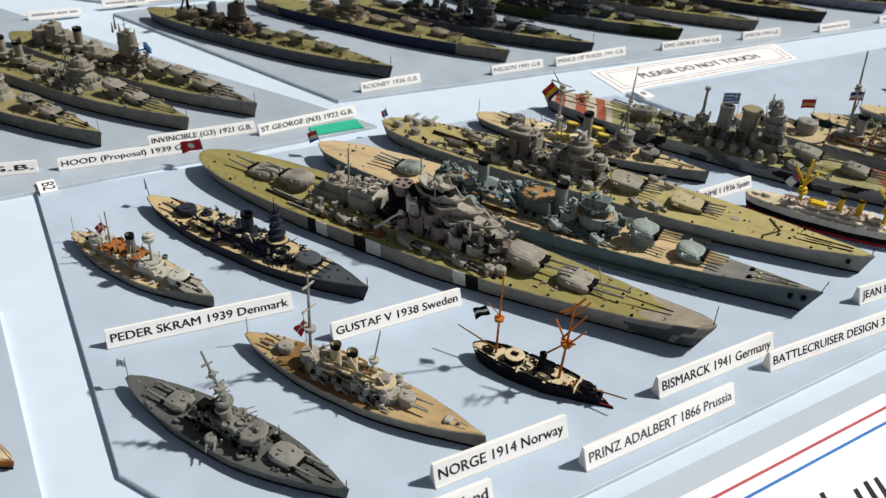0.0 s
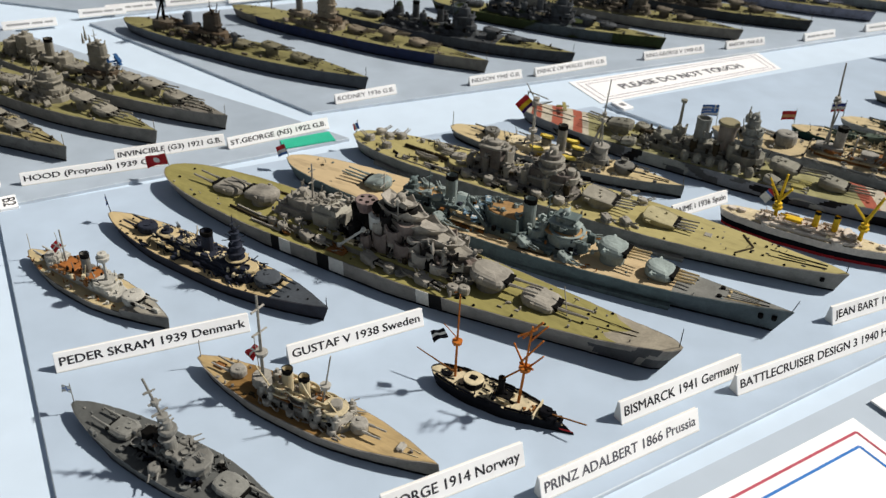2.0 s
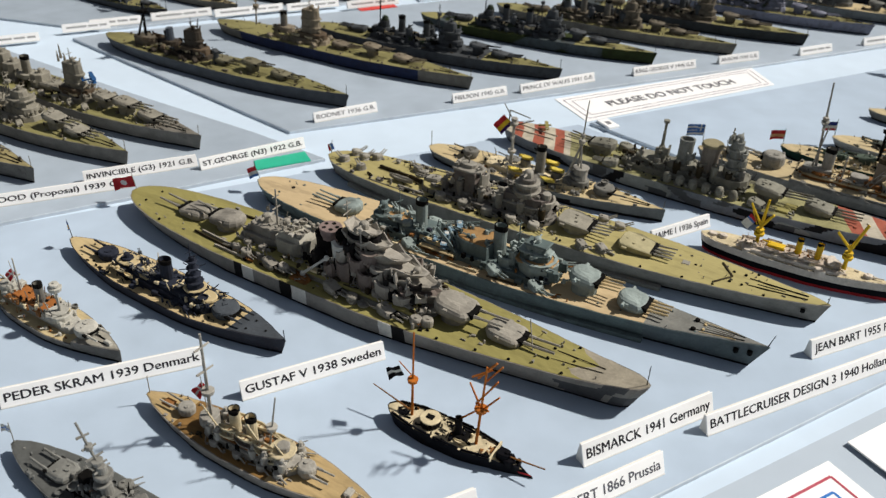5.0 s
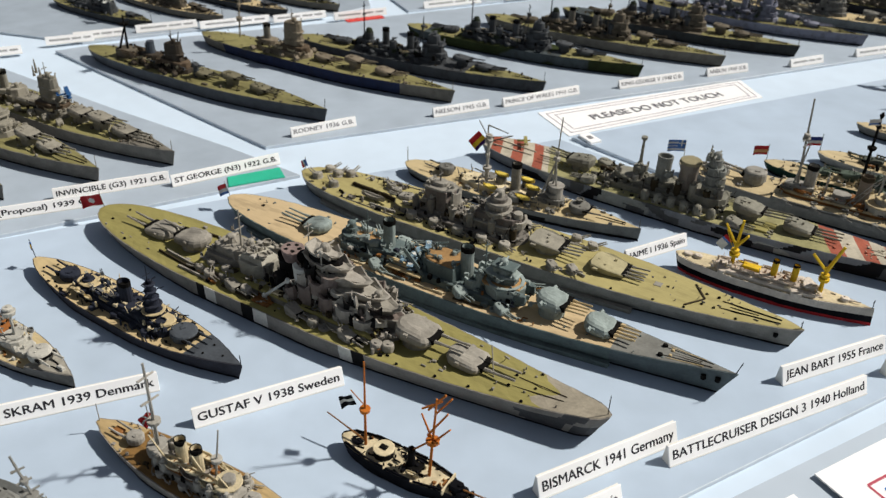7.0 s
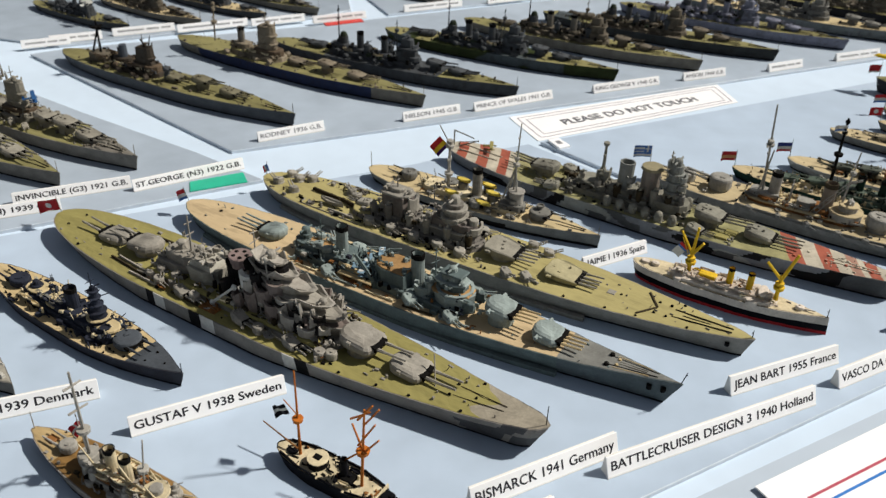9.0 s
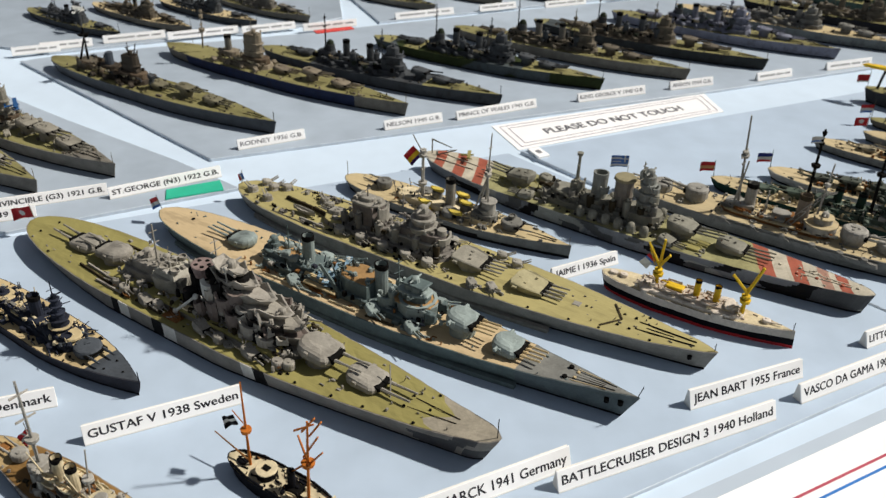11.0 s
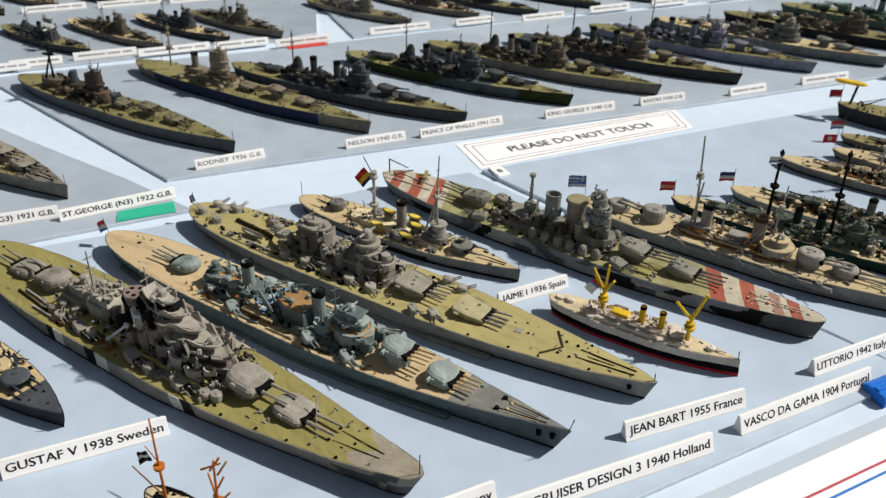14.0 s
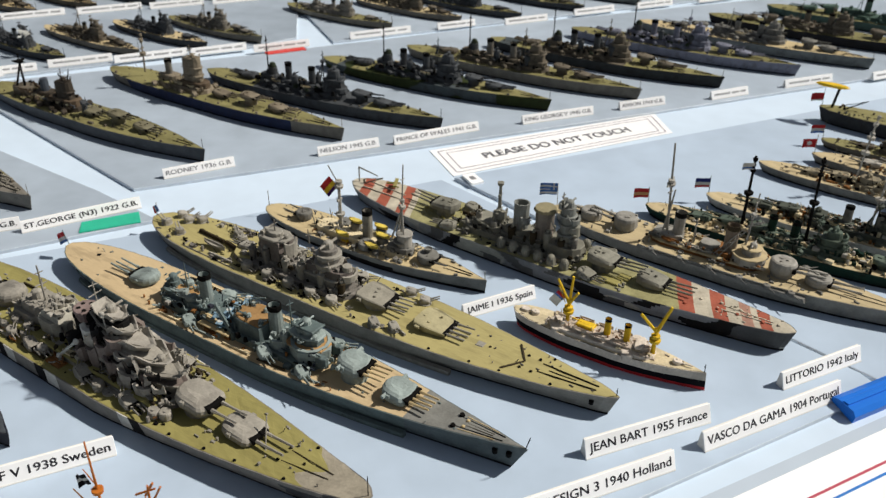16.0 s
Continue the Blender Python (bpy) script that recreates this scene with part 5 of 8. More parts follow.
def german_ship():
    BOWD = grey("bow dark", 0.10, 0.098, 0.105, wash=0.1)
    s = Ship("grey battleship model, khaki deck, black and white hull bands", (-100.45, 302.8), (82.15, 198.9), 31.4, [(-50, 6.6), (-20, 6.3), (20, 6.8), (40, 8.1), (50, 10.1)], EU, G_BIS2, KHAKI, SPLINT, rake=5, overhang=4, bow_pow=1.68, bow_run=0.46, stern_run=0.34, flare=0.55, stations=90, levels=(0, 0.1, 0.2, 0.3, 0.4, 0.5, 0.6, 0.7, 0.8, 0.9, 1.0),
             bands=[(-18.4, -16.6, DARK), (-16.6, -14.2, BAND), (-8.6, -6.2, DARK), (-6.2, -3.2, BAND), (10.4, 12.6, BAND), (12.6, 14.8, DARK), (38, 44, BOWD, 0.0, 0.72, -6.0), (43, 46.5, BOWD, 0.0, 1.1, 3.0), (46.5, 50, BOWD, 0.0, 0.5, 0.0)], deck_bands=[(40.8, 50, grey("bow deck grey", 0.47, 0.42, 0.345, wash=0.12))], wavy=2.6, high=1.2, tip=0.2, wide=1.12)
    g = G_BIS
    # main guns
    s.turret(28.2, 10.2, 13.0, 3.4, 2, 10.5, dz=0.4, mat=g, gr=0.46, gap=4.0, style="bun")
    s.turret(19.6, 11.0, 14.4, 4.2, 2, 10.5, dz=2.5, mat=g, gr=0.46, gap=4.0, style="bun")
    s.turret(-26.4, 10.2, 13.4, 3.6, 2, 10.5, dz=2.0, ang=180, mat=g, gr=0.46, gap=4.0, style="bun")
    s.turret(-34.0, 9.8, 13.0, 3.2, 2, 10.5, dz=0.3, ang=180, mat=g, gr=0.46, gap=4.0, style="bun")
    # first superstructure deck, from after to fore barbette
    s.house(-23, 17.5, 17, 2.2, mat=g, shape="capsule", name="superstructure_deck")
    s.house(-21, 15, 17.4, 0.25, dz=2.2, mat=KHAKI, shape="rect", name="boat_deck")
    # after group
    s.house(-21, -13, 11.5, 3.0, dz=2.2, mat=g, shape="faceted", name="after_deckhouse")
    s.house(-19.5, -12.5, 8.5, 2.6, dz=5.2, mat=g, shape="faceted", name="after_control")
    s.director(-17.2, 0, 7.8, 2.0, g, 3.4)
    s.director(-14, 2.4, 7.6, 1.5, g, 1.6)
    HG = grey("hangar grey", 0.53, 0.505, 0.45, wash=0.12)
    s.house(-13.5, -7.8, 11, 5.0, dz=2.2, mat=HG, shape="faceted", name="hangar", inset=-0.05)
    s.house(-13, -8.2, 9.5, 1.6, dz=7.2, mat=HG, shape="rect", name="hangar_roof", inset=0.15)
    for y in (-4, 0, 4):
        s.tub(-11, 1.5, 1.0, dz=9.2, y=y, mat=g)
    s.tub(-8.8, 1.6, 1.0, dz=9.2, y=-3.2, mat=g)
    s.mast(-15, 12, dz=7.6, r=0.4, yards=((0.5, 4.5), (0.8, 3)), mat=g)
    # funnel with its cap platform
    s.funnel(-4.4, 8.0, 6.4, 7.0, dz=4.4, mat=DARK, lean=-0.8)
    s.drum(-3.8, 3.1, 3.4, dz=10.6, mat=grey("mauve grey", 0.34, 0.255, 0.25, wash=0.14), name="funnel_platform", inset=-0.3)
    for i in range(5):
        a = radians(20 + 72 * i)
        s.knob(-3.8 + 2.3 * math.cos(a) / s.L * 100, 2.1 * math.sin(a), 0.85, 0.1, SOOT_SHADE, "searchlight_well", 14.02)
    # near-black base and sponsons stand in for shade in the gap round the funnel
    s.house(-7.4, 0.4, 10.5, 2.0, dz=2.2, mat=SOOT_SHADE, shape="faceted", name="funnel_base")
    for y in (-5.6, 5.6):
        s.drum(-4.4, 1.9, 3.4, dz=4.5, y=y, mat=DARK, name="searchlight_sponson", inset=-0.2)
    # forward tower: dark cores paint in the shade between prow-shaped tiers with raised corners
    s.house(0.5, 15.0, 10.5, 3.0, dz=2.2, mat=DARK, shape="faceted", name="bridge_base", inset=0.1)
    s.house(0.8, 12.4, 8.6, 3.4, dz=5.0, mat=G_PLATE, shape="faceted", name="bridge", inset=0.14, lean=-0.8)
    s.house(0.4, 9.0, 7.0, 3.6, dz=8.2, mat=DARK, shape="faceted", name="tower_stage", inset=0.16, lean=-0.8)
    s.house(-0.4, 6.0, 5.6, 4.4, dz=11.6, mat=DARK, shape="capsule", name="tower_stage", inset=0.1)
    s.prow(1.0, 17.4, 13.0, 3.3, 2.2, g, G_PLATE, 1.2)
    s.prow(1.6, 16.4, 11.8, 2.9, 4.8, g, g, 1.36, 0.45)
    s.prow(1.2, 14.2, 11.0, 2.8, 7.2, PALEB, g, 1.4, 0.55)
    s.prow(0.6, 11.0, 9.8, 2.6, 9.8, g, PALEB, 1.4, 0.6)
    s.prow(-0.6, 7.6, 8.4, 2.4, 12.2, PALEB, g, 1.42, 0.7)
    # dark drum: shade under the top platform put into its colour
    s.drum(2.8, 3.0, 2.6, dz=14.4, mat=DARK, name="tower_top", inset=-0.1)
    s.prow(-0.2, 5.6, 7.4, 1.6, 15.6, g, PALEB, 1.4, 1.0, "tower_platform")
    s.director(2.8, 0, 17.2, 1.8, g, 4.2)
    for k in range(5):
        a = radians(72 * k + 20)
        bm = bmesh.new()
        x, z = s.x(3.6), s.floor(3) + 15.4
        rod(bm, (x + 1.2 * math.cos(a), 1.2 * math.sin(a), z), (x + 4.6 * math.cos(a), 4.6 * math.sin(a), z + 2.2), 0.9, 0.2, 5)
        s.add("platform_horn", bm, PALEB)
    bm = bmesh.new()
    ball(bm, (s.x(-1.0), -1.6, s.floor(-1) + 13.6), 2.2, 0.9)
    s.add("dark_dome", bm, SOOT_SHADE)
    s.director(12.6, 0, 9.4, 1.4, g, 2.6)
    s.mast(-0.4, 9, dz=15, r=0.3, yards=((0.6, 5), (0.9, 3)), mat=g)
    # broad curved plates along both sides of the tower
    for c, w, h, z, a, m in ((12.6, 6.4, 3.0, 2.3, 62, PALEB), (9.2, 7.0, 4.2, 2.4, 74, PALEB), (5.2, 7.4, 5.0, 2.4, 86, G_PLATE), (1.0, 6.4, 5.6, 2.4, 100, G_PLATE), (-2.0, 5.0, 4.0, 2.4, 118, G_PLATE), (7.6, 6.0, 3.4, 6.2, 70, PALEB), (3.4, 6.0, 3.8, 6.8, 84, G_PLATE), (0.0, 5.0, 3.6, 7.0, 104, PALEB), (5.0, 5.0, 2.8, 9.8, 76, G_PLATE), (1.6, 4.6, 2.8, 10.6, 96, DARK)):
        d = 7.0 - 0.26 * (z - 2.3)
        for k in (-1, 1):
            j = s.rng.uniform
            s.shield(c + j(-0.3, 0.3), k * (d + j(-0.2, 0.3)), w, h * j(0.9, 1.1), z, k * a + j(-6, 6), j(0.95, 1.2), j(1.0, 1.6), j(0.1, 0.4), m, j(0.8, 1.3), lean=j(-0.8, 0.3))
    # bent angular plates that break up the tower's sides
    for k in range(30):
        j = s.rng.uniform
        c, side = j(1.5, 16.5), 1 if k % 3 == 0 else -1
        z = j(3.0, 10.5 - 0.35 * abs(c - 6))
        s.shield(c, side * (7.4 - 0.34 * (z - 3)), j(2.2, 4.0), j(1.4, 2.6), z, side * j(20, 120), j(0.7, 1.3), j(0.0, 0.4), j(-0.3, 0.9), s.rng.choice((PALEB, g, G_PLATE, DARK)), j(0.5, 1.0), name="armour_plate", lean=j(-0.9, 0.9))
    # white-tipped boom and pale block abreast the funnel
    bm = bmesh.new()
    rod(bm, (s.x(-6.0), -9.8, s.floor(-6) + 1.4), (s.x(-1.6), -8.4, s.floor(-3) + 8.6), 0.5, 0.4)
    ball(bm, (s.x(-6.0), -9.8, s.floor(-6) + 1.4), 1.0)
    ball(bm, (s.x(-1.6), -8.4, s.floor(-3) + 8.6), 0.9)
    s.add("derrick", bm, WHITE, "pale grey derrick boom")
    s.shield(0.0, -5.6, 4.8, 3.8, 8.4, -75, 1.2, 0.8, 0.3, WHITE, 1.6)
    bm = bmesh.new()
    rod(bm, (s.x(3.4), -3.6, s.floor(3) + 12), (s.x(3.6), -4.2, s.floor(3) + 18.5), 0.26, 0.2)
    ball(bm, (s.x(3.6), -4.2, s.floor(3) + 18.9), 0.75)
    s.add("pole", bm, LIGHT)
    # secondary turrets
    for c, z in ((10.6, 0.3), (0.4, 0.6), (-12.2, 0.3)):
        for y in (-10.6, 10.6):
            s.turret(c, 5.2, 6.4, 2.7, 2, 5.2, dz=z, ang=-12 if y < 0 else 12, y=y, mat=g, gr=0.32, gap=1.9, name="secondary_turret")
    for c in (-18.5, -15.2, -2.2, 7.6):
        for y in (-7.4, 7.4):
            s.turret(c, 3.4, 3.8, 1.9, 2, 3.0, dz=2.3, ang=-40 if y < 0 else 40, y=y, mat=g, gr=0.24, gap=1.0, style="round", name="heavy_flak")
    for c, y, z in ((-19.5, -4, 2.3), (-19.5, 4, 2.3), (17, -5, 2.3), (17, 5, 2.3), (16.5, 0, 8.6), (5.5, -5.2, 7.4), (5.5, 5.2, 7.4), (-13, -5.4, 5.4), (-13, 5.4, 5.4), (12.5, -4.8, 8.8), (12.5, 4.8, 8.8), (-18, 0, 5.4)):
        s.aa(c, y, z, 1.05, g, self_angle(s, y))
    # cranes and boats
    s.crane(-5.4, 7.6, 2.4, 11, 5, 30, g)
    for c, y, a, mt in ((-3.4, -8.4, 10, CREAM), (-1.8, -6.2, 0, WHITE), (8.2, -10.8, -8, g), (-3, 7.6, 0, g), (0.5, 8.6, 0, CREAM), (-5.8, -10.4, -15, RUST)):
        s.boat(c, y, 8.0, 2.2, 1.3, dz=2.4 if abs(y) < 9 else 0.3, ang=a, mat=mt)
    s.house(-7.6, -4.2, 3.0, 0.6, dz=0.0, y=-11.4, mat=RUST, shape="rect", name="catapult_end")
    s.tub(6.4, 2.2, 0.7, dz=0.1, y=-10.9, mat=LIGHT, name="paravane_ring")
    # foredeck
    s.strip(36, -2.2, 43.5, -1.0, 0.3, mat=UMBER)
    s.strip(36, 2.2, 43.5, 1.0, 0.3, mat=UMBER)
    for c, y in ((35.5, -2.6), (35.5, 2.6), (39, 0), (31, -12), (38.5, -7.8), (20, -14.6), (38.5, 7.8), (-45, 4), (-45, -4), (26, -13.6), (-38, -11)):
        s.knob(c, y, 0.5, 0.45, SOOT_SHADE, "bollard")
    bm = bmesh.new()
    rod(bm, (s.x(33), -2, s.z(33)), (s.x(31), 3.5, s.z(33) + 5.5), 0.2)
    s.add("davit", bm, g)
    for c0, y0, c1, y1, m in ((-30, -9.4, -21, -11.0, UMBER), (-29, -7.8, -20, -9.2, g), (-24, -12.2, -17, -12.6, PALEB), (-29, 8.6, -20, 9.6, UMBER), (-14, -12.4, -8, -12.8, UMBER)):
        s.strip(c0, y0, c1, y1, 1.0, 0.8, m, "stowed_spar", 0.2)
    for c, y in ((-20, -9.6), (-17.6, -10.8), (-15, -9.2), (-9.6, -10.6), (4.4, -11.6), (15.6, -10.0), (17.2, -8.6)):
        s.turret(c, 3.6, 4.2, 2.4, 2, 3.6, dz=0.4, ang=s.rng.choice((-30, -15, 170, 190)), y=y, mat=s.rng.choice((g, PALEB)), gr=0.26, gap=1.3, style="round", name="heavy_flak")
    s.clutter(-20, 17, 6.5, 8.2, 2.3, 34, [g, g, LIGHT, SPLINT])
    s.clutter(-20, 17, 9, 13, 0.1, 30, [g, LIGHT, g, RUST])
    s.clutter(-20, -13, 0.5, 5, 5.3, 12, [g])
    s.clutter(-13, -8, 1, 5.5, 9.2, 9, [g, LIGHT])
    s.clutter(1, 15, 4.5, 6.5, 5.4, 14, [g, SPLINT])
    s.clutter(-8, 2, 2, 6, 4.7, 18, [SPLINT, g, WHITE])
    s.clutter(1, 7, 2, 4.0, 12.0, 8, [g])
    s.flag(49.5, 0, 0, 6.0, [g], w=0.3, fh=0.3, staff=SOOT_SHADE)
    s.flag(-49.6, 0, -0.5, 6.0, [REDP], w=8.6, fh=4.6, turn=208, disc_mat=WHITE, staff=g, lean=-2.0, dip=12, curl=1.1)
    s.fittings(-22, 17, 8, 2.4, 70, LIGHT, 0.9, 4)
    # black bits low between the houses, darkening crevices by colour
    s.fittings(-22, 17, 8, 2.4, 70, SOOT_SHADE, 0.8, 4)
    s.fittings(-46, 44, 13, 0.1, 70, g, 0.7, 3)
    s.fittings(-22, 18, 13, 0.1, 60, SOOT_SHADE, 0.8, 9)
    s.fittings(-19, -8, 4.6, 9, 24, g, 0.8)
    # umber and black pieces added amidships as painted crevice shade
    s.fittings(-20, 16, 9, 2.4, 60, UMBER, 1.3, 5)
    s.fittings(-8, 6, 7, 4.6, 40, SOOT_SHADE, 1.3, 3)


def dutch_ship():
    s = Ship("blue-grey battlecruiser model with tan deck and painted foredeck", (-54.9, 316.6), (122.2, 220.4), 25.5, [(-50, 6.6), (-25, 6.2), (10, 6.5), (35, 7.6), (50, 9.5)], EU, BLUEG, grey("dutch deck", 0.77, 0.59, 0.37, stretch=(0.25, 1, 1), var=0.12), BLUEG, rake=5, overhang=3.5, bow_pow=1.9, bow_run=0.5, stern_run=0.33, flare=0.48, stations=56, deck_bands=[(31.5, 50, grey("dutch foredeck", 0.30, 0.30, 0.29, wash=0.12))], high=1.15, wide=1.2, belt=(-42, 31.7, 0.35, 0.22, BLUEG), bands=[(31.7, 50, grey("dutch bow side", 0.15, 0.185, 0.205, wash=0.12))])
    p = BLUEG2
    HANG = grey("hangar tan", 0.52, 0.31, 0.14)
    s.turret(28.4, 10.0, 10.6, 3.8, 4, 7.0, dz=0.6, mat=p, gmat=TAN, gr=0.4, gap=1.9, style="bun", ears=True)
    s.turret(20.0, 10.0, 10.8, 4.2, 4, 7.0, dz=3.2, mat=p, gmat=TAN, gr=0.4, gap=1.9, style="bun", ears=True)
    s.turret(-27.8, 9.4, 10.6, 3.2, 3, 10.5, dz=0.8, ang=180, mat=p, gr=0.42, gap=2.3, style="bun")
    s.house(-22, 15, 12.5, 2.0, shape="capsule", name="superstructure_deck")
    s.house(-21, -9, 11, 0.25, dz=2.0, mat=TAN, shape="capsule", name="boat_deck")
    s.house(-22, -14.5, 7.5, 2.0, dz=2.1, shape="capsule", name="after_deckhouse")
    s.house(-19, -14, 6.2, 0.3, dz=4.1, mat=HANG, shape="capsule", name="after_platform")
    s.drum(-20, 2.1, 1.8, dz=4.0, name="after_control")
    s.director(-20, 0, 5.8, 1.7, arm=3.2)
    s.funnel(-11.8, 4.6, 4.2, 11, dz=2.0, mat=p)
    s.house(-15, -9, 8.5, 2.0, dz=2.0, shape="rect", name="funnel_base")
    # aircraft deck amidships
    s.house(-9.5, -2.5, 15.5, 0.3, dz=1.9, mat=TAN, shape="rect", name="catapult_deck")
    for c, y, a in ((-5.6, 4.6, 30), (-6.0, -4.4, 20)):
        T = Matrix.Translation((s.x(c), y, s.z(c) + 3.4)) @ Matrix.Rotation(radians(a), 4, "Z")
        bm = bmesh.new()
        rod(bm, (-2.8, 0, 0), (2.8, 0, 0.2), 0.45, 0.3)
        prism(bm, rect(-0.2, 2.0, 10.0), 0.9, 1.2, ch=0.05)
        prism(bm, rect(-0.1, 1.8, 9.0), -0.6, -0.35, ch=0.05)
        prism(bm, rect(-3.4, -2.2, 3.6), 0.2, 0.45, ch=0.05)
        for y2 in (-2.0, 2.0):
            rod(bm, (0.9, y2, -1.5), (0.9, y2, 0.6), 0.18)
            rod(bm, (-0.8, y2 * 0.6, -1.3), (1.9, y2 * 0.6, -1.3), 0.3, 0.2)
        for v in bm.verts:
            v.co = T @ v.co
        s.add("seaplane", bm, grey("seaplane blue", 0.30, 0.46, 0.62), "pale blue floatplane")
        for k in (-3.4, 3.4):
            bm = bmesh.new()
            prism(bm, disc(0.9, k, 0.9, 10), 1.22, 1.3, ch=0.02)
            for v in bm.verts:
                v.co = T @ v.co
            s.add("wing_roundel", bm, WHITE)
    bm = bmesh.new()
    rod(bm, (s.x(-2.4), -7.4, s.floor(-2) + 2.4), (s.x(-7.2), -4.6, s.floor(-7) + 7.4), 0.85, 0.6)
    rod(bm, (s.x(-2.4), -7.4, s.floor(-2)), (s.x(-2.4), -7.4, s.floor(-2) + 2.8), 0.9)
    s.add("derrick", bm, BLUEG, "dark blue-grey derrick boom")
    for c, y in ((-10.4, -5.4), (-8.6, -6.2)):
        s.strip(c, y, c + 3.4, y - 0.2, 1.7, 0.6, TAN, "stowed_plank", 2.6)
    s.crane(-2.6, -5.6, 2.0, 9, 6.0, 150)
    s.crane(-8, 6.0, 2.0, 12, 5.0, 12, p)
    # hangar, second funnel, bridge
    s.house(-4.4, 3.4, 9.6, 4.6, dz=2.0, shape="stern", name="hangar")
    s.house(-4.0, 3.0, 8.8, 0.3, dz=6.6, mat=HANG, shape="stern", name="hangar_roof")
    s.funnel(4.0, 4.8, 4.4, 11, dz=2.0, mat=p)
    # eight-sided bridge with a tan roof inside a low wall, and stepped blocks on it
    bm = bmesh.new()
    zb = s.floor(11.4)
    prism(bm, [(px * 1.12 - s.x(11.4) * 0.12, py) for px, py in disc(s.x(11.4), 0, 6.4, 8)], zb + 1.8, zb + 5.6, -0.05, 0.1)
    s.add("bridge_base", bm, p)
    s.house(7.8, 14.6, 9.0, 0.3, dz=5.6, mat=HANG, shape="faceted", name="bridge_deck")
    s.tub(11.4, 6.6, 1.5, dz=4.8, mat=p, name="bridge_wall")
    s.house(8.4, 13.4, 5.6, 2.6, dz=5.8, shape="faceted", name="bridge", mat=BLUEG)
    s.house(8.0, 13.8, 6.4, 0.4, dz=8.3, mat=p, shape="faceted", name="bridge_wing")
    s.house(9.2, 12.8, 4.2, 2.2, dz=8.7, shape="faceted", name="upper_bridge", mat=p)
    s.house(9.0, 13.2, 5.0, 0.35, dz=10.8, mat=BLUEG, shape="rect", name="tower_platform")
    s.director(10.8, 0, 11.1, 1.5, p, 3.2)
    s.director(13.0, -1.8, 8.6, 1.1, p, 1.8)
    s.director(9.0, 2.2, 8.6, 1.1, p, 1.8)
    for y in (-1, 1):
        s.shield(6.6, y * 4.6, 5.6, 3.4, 2.0, y * 60, 1.1, 1.2, 0.2, p, 0.9)
        s.drum(7.4, 1.3, 5.6, dz=2.0, y=y * 3.4, mat=p, name="searchlight_tower", inset=-0.1)
        s.aa(7.4, y * 3.4, 7.6, 1.0, p, self_angle(s, y))
        s.house(14.0, 16.0, 2.0, 3.0, dz=2.0, y=y * 3.6, mat=BLUEG, name="gun_platform", shape="faceted")
        for k in range(5):
            c = -18 + 7.5 * k
            s.strip(c, y * (s.half(c) - 2.0), c + 5.5, y * (s.half(c + 5.5) - 2.2), 0.9, 0.6, s.rng.choice((CREAM, UMBER, p, CREAM)), "stowed_plank", 0.15)
    s.mast(7.5, 9, dz=8, r=0.3, yards=((0.5, 4), (0.85, 2.6)))
    s.mast(-16.5, 10, dz=4, r=0.28, yards=((0.6, 3.6),))
    for c, y in ((13.0, -8.4), (13.0, 8.4), (5.3, -8.8), (5.3, 8.8), (-11.6, -9.2), (-11.6, 9.2)):
        s.turret(c, 4.4, 5.0, 2.5, 2, 4.6, dz=1.4 if c == 5.3 else 0.3, ang=-25 if y < 0 else 25, y=y, mat=p, gr=0.28, gap=1.5, name="secondary_turret")
    for c, y, z in ((-20.5, -3.4, 2.2), (-20.5, 3.4, 2.2), (-14, -4.4, 2.2), (-14, 4.4, 2.2), (-7, 0, 6), (16.8, -3, 2.1), (16.8, 3, 2.1), (11, -4.4, 7.4), (11, 4.4, 7.4), (2.2, -3.2, 7.0), (-2.2, 2.8, 7.0), (-9, -5, 2.1)):
        s.aa(c, y, z, 1.0, p, self_angle(s, y))
    for c, y in ((-8, 6.4), (-8, -6.6), (6, -7.6), (6, 7.6)):
        s.boat(c, y, 6.5, 1.8, 1.1, dz=2.1 if c < 0 else 0.3, mat=p)
    for y in (-1, 1):
        s.strip(38.6, 2.2 * y, 46.2, 0.9 * y, 0.35)
        s.strip(39.5, 2.9 * y, 45.0, 1.7 * y, 0.32, mat=TAN)
        s.strip(40.2, 0.6 * y, 44.6, 0.4 * y, 0.3, mat=UMBER)
        s.knob(38.6, 2.6 * y, 0.9, 0.7, SOOT_SHADE, "capstan")
        s.knob(40.0, 1.4 * y, 0.6, 0.5, TAN, "winch")
        bm = bmesh.new()
        for c in (47.4, 45.4):
            prism(bm, disc(s.x(c) + 0.0, y * (s.half(c) * 0.93 + 0.1), 0.85, 8), s.z(c) * 0.58, s.z(c) * 0.58 + 1.4, ch=0.1)
        s.add("anchor", bm, SOOT_SHADE)
    s.knob(-42, 1.5, 0.9, 0.3, SOOT_SHADE, "deck_hatch")
    s.clutter(-21, -10, 3, 5, 2.1, 16, [p, BLUEG])
    s.clutter(-21, 16, 6.6, 9.6, 0.1, 36, [p, BLUEG, BLUEG, RUST])
    s.clutter(-9, -3, 1, 6.6, 2.2, 16, [p, BLUEG, grey("seaplane blue", 0.30, 0.46, 0.62)])
    s.clutter(6, 15, 3.2, 4.6, 4.7, 14, [p, BLUEG])
    s.clutter(-4, 3, 1.2, 4.4, 6.8, 9, [p, BLUEG, BLUEG])
    s.aa(-0.6, -2.6, 6.8, 1.1, p, -40)
    s.aa(0.8, 2.4, 6.8, 1.1, p, 40)
    s.clutter(7, 14, 1, 4.2, 7.7, 10, [p, BLUEG])
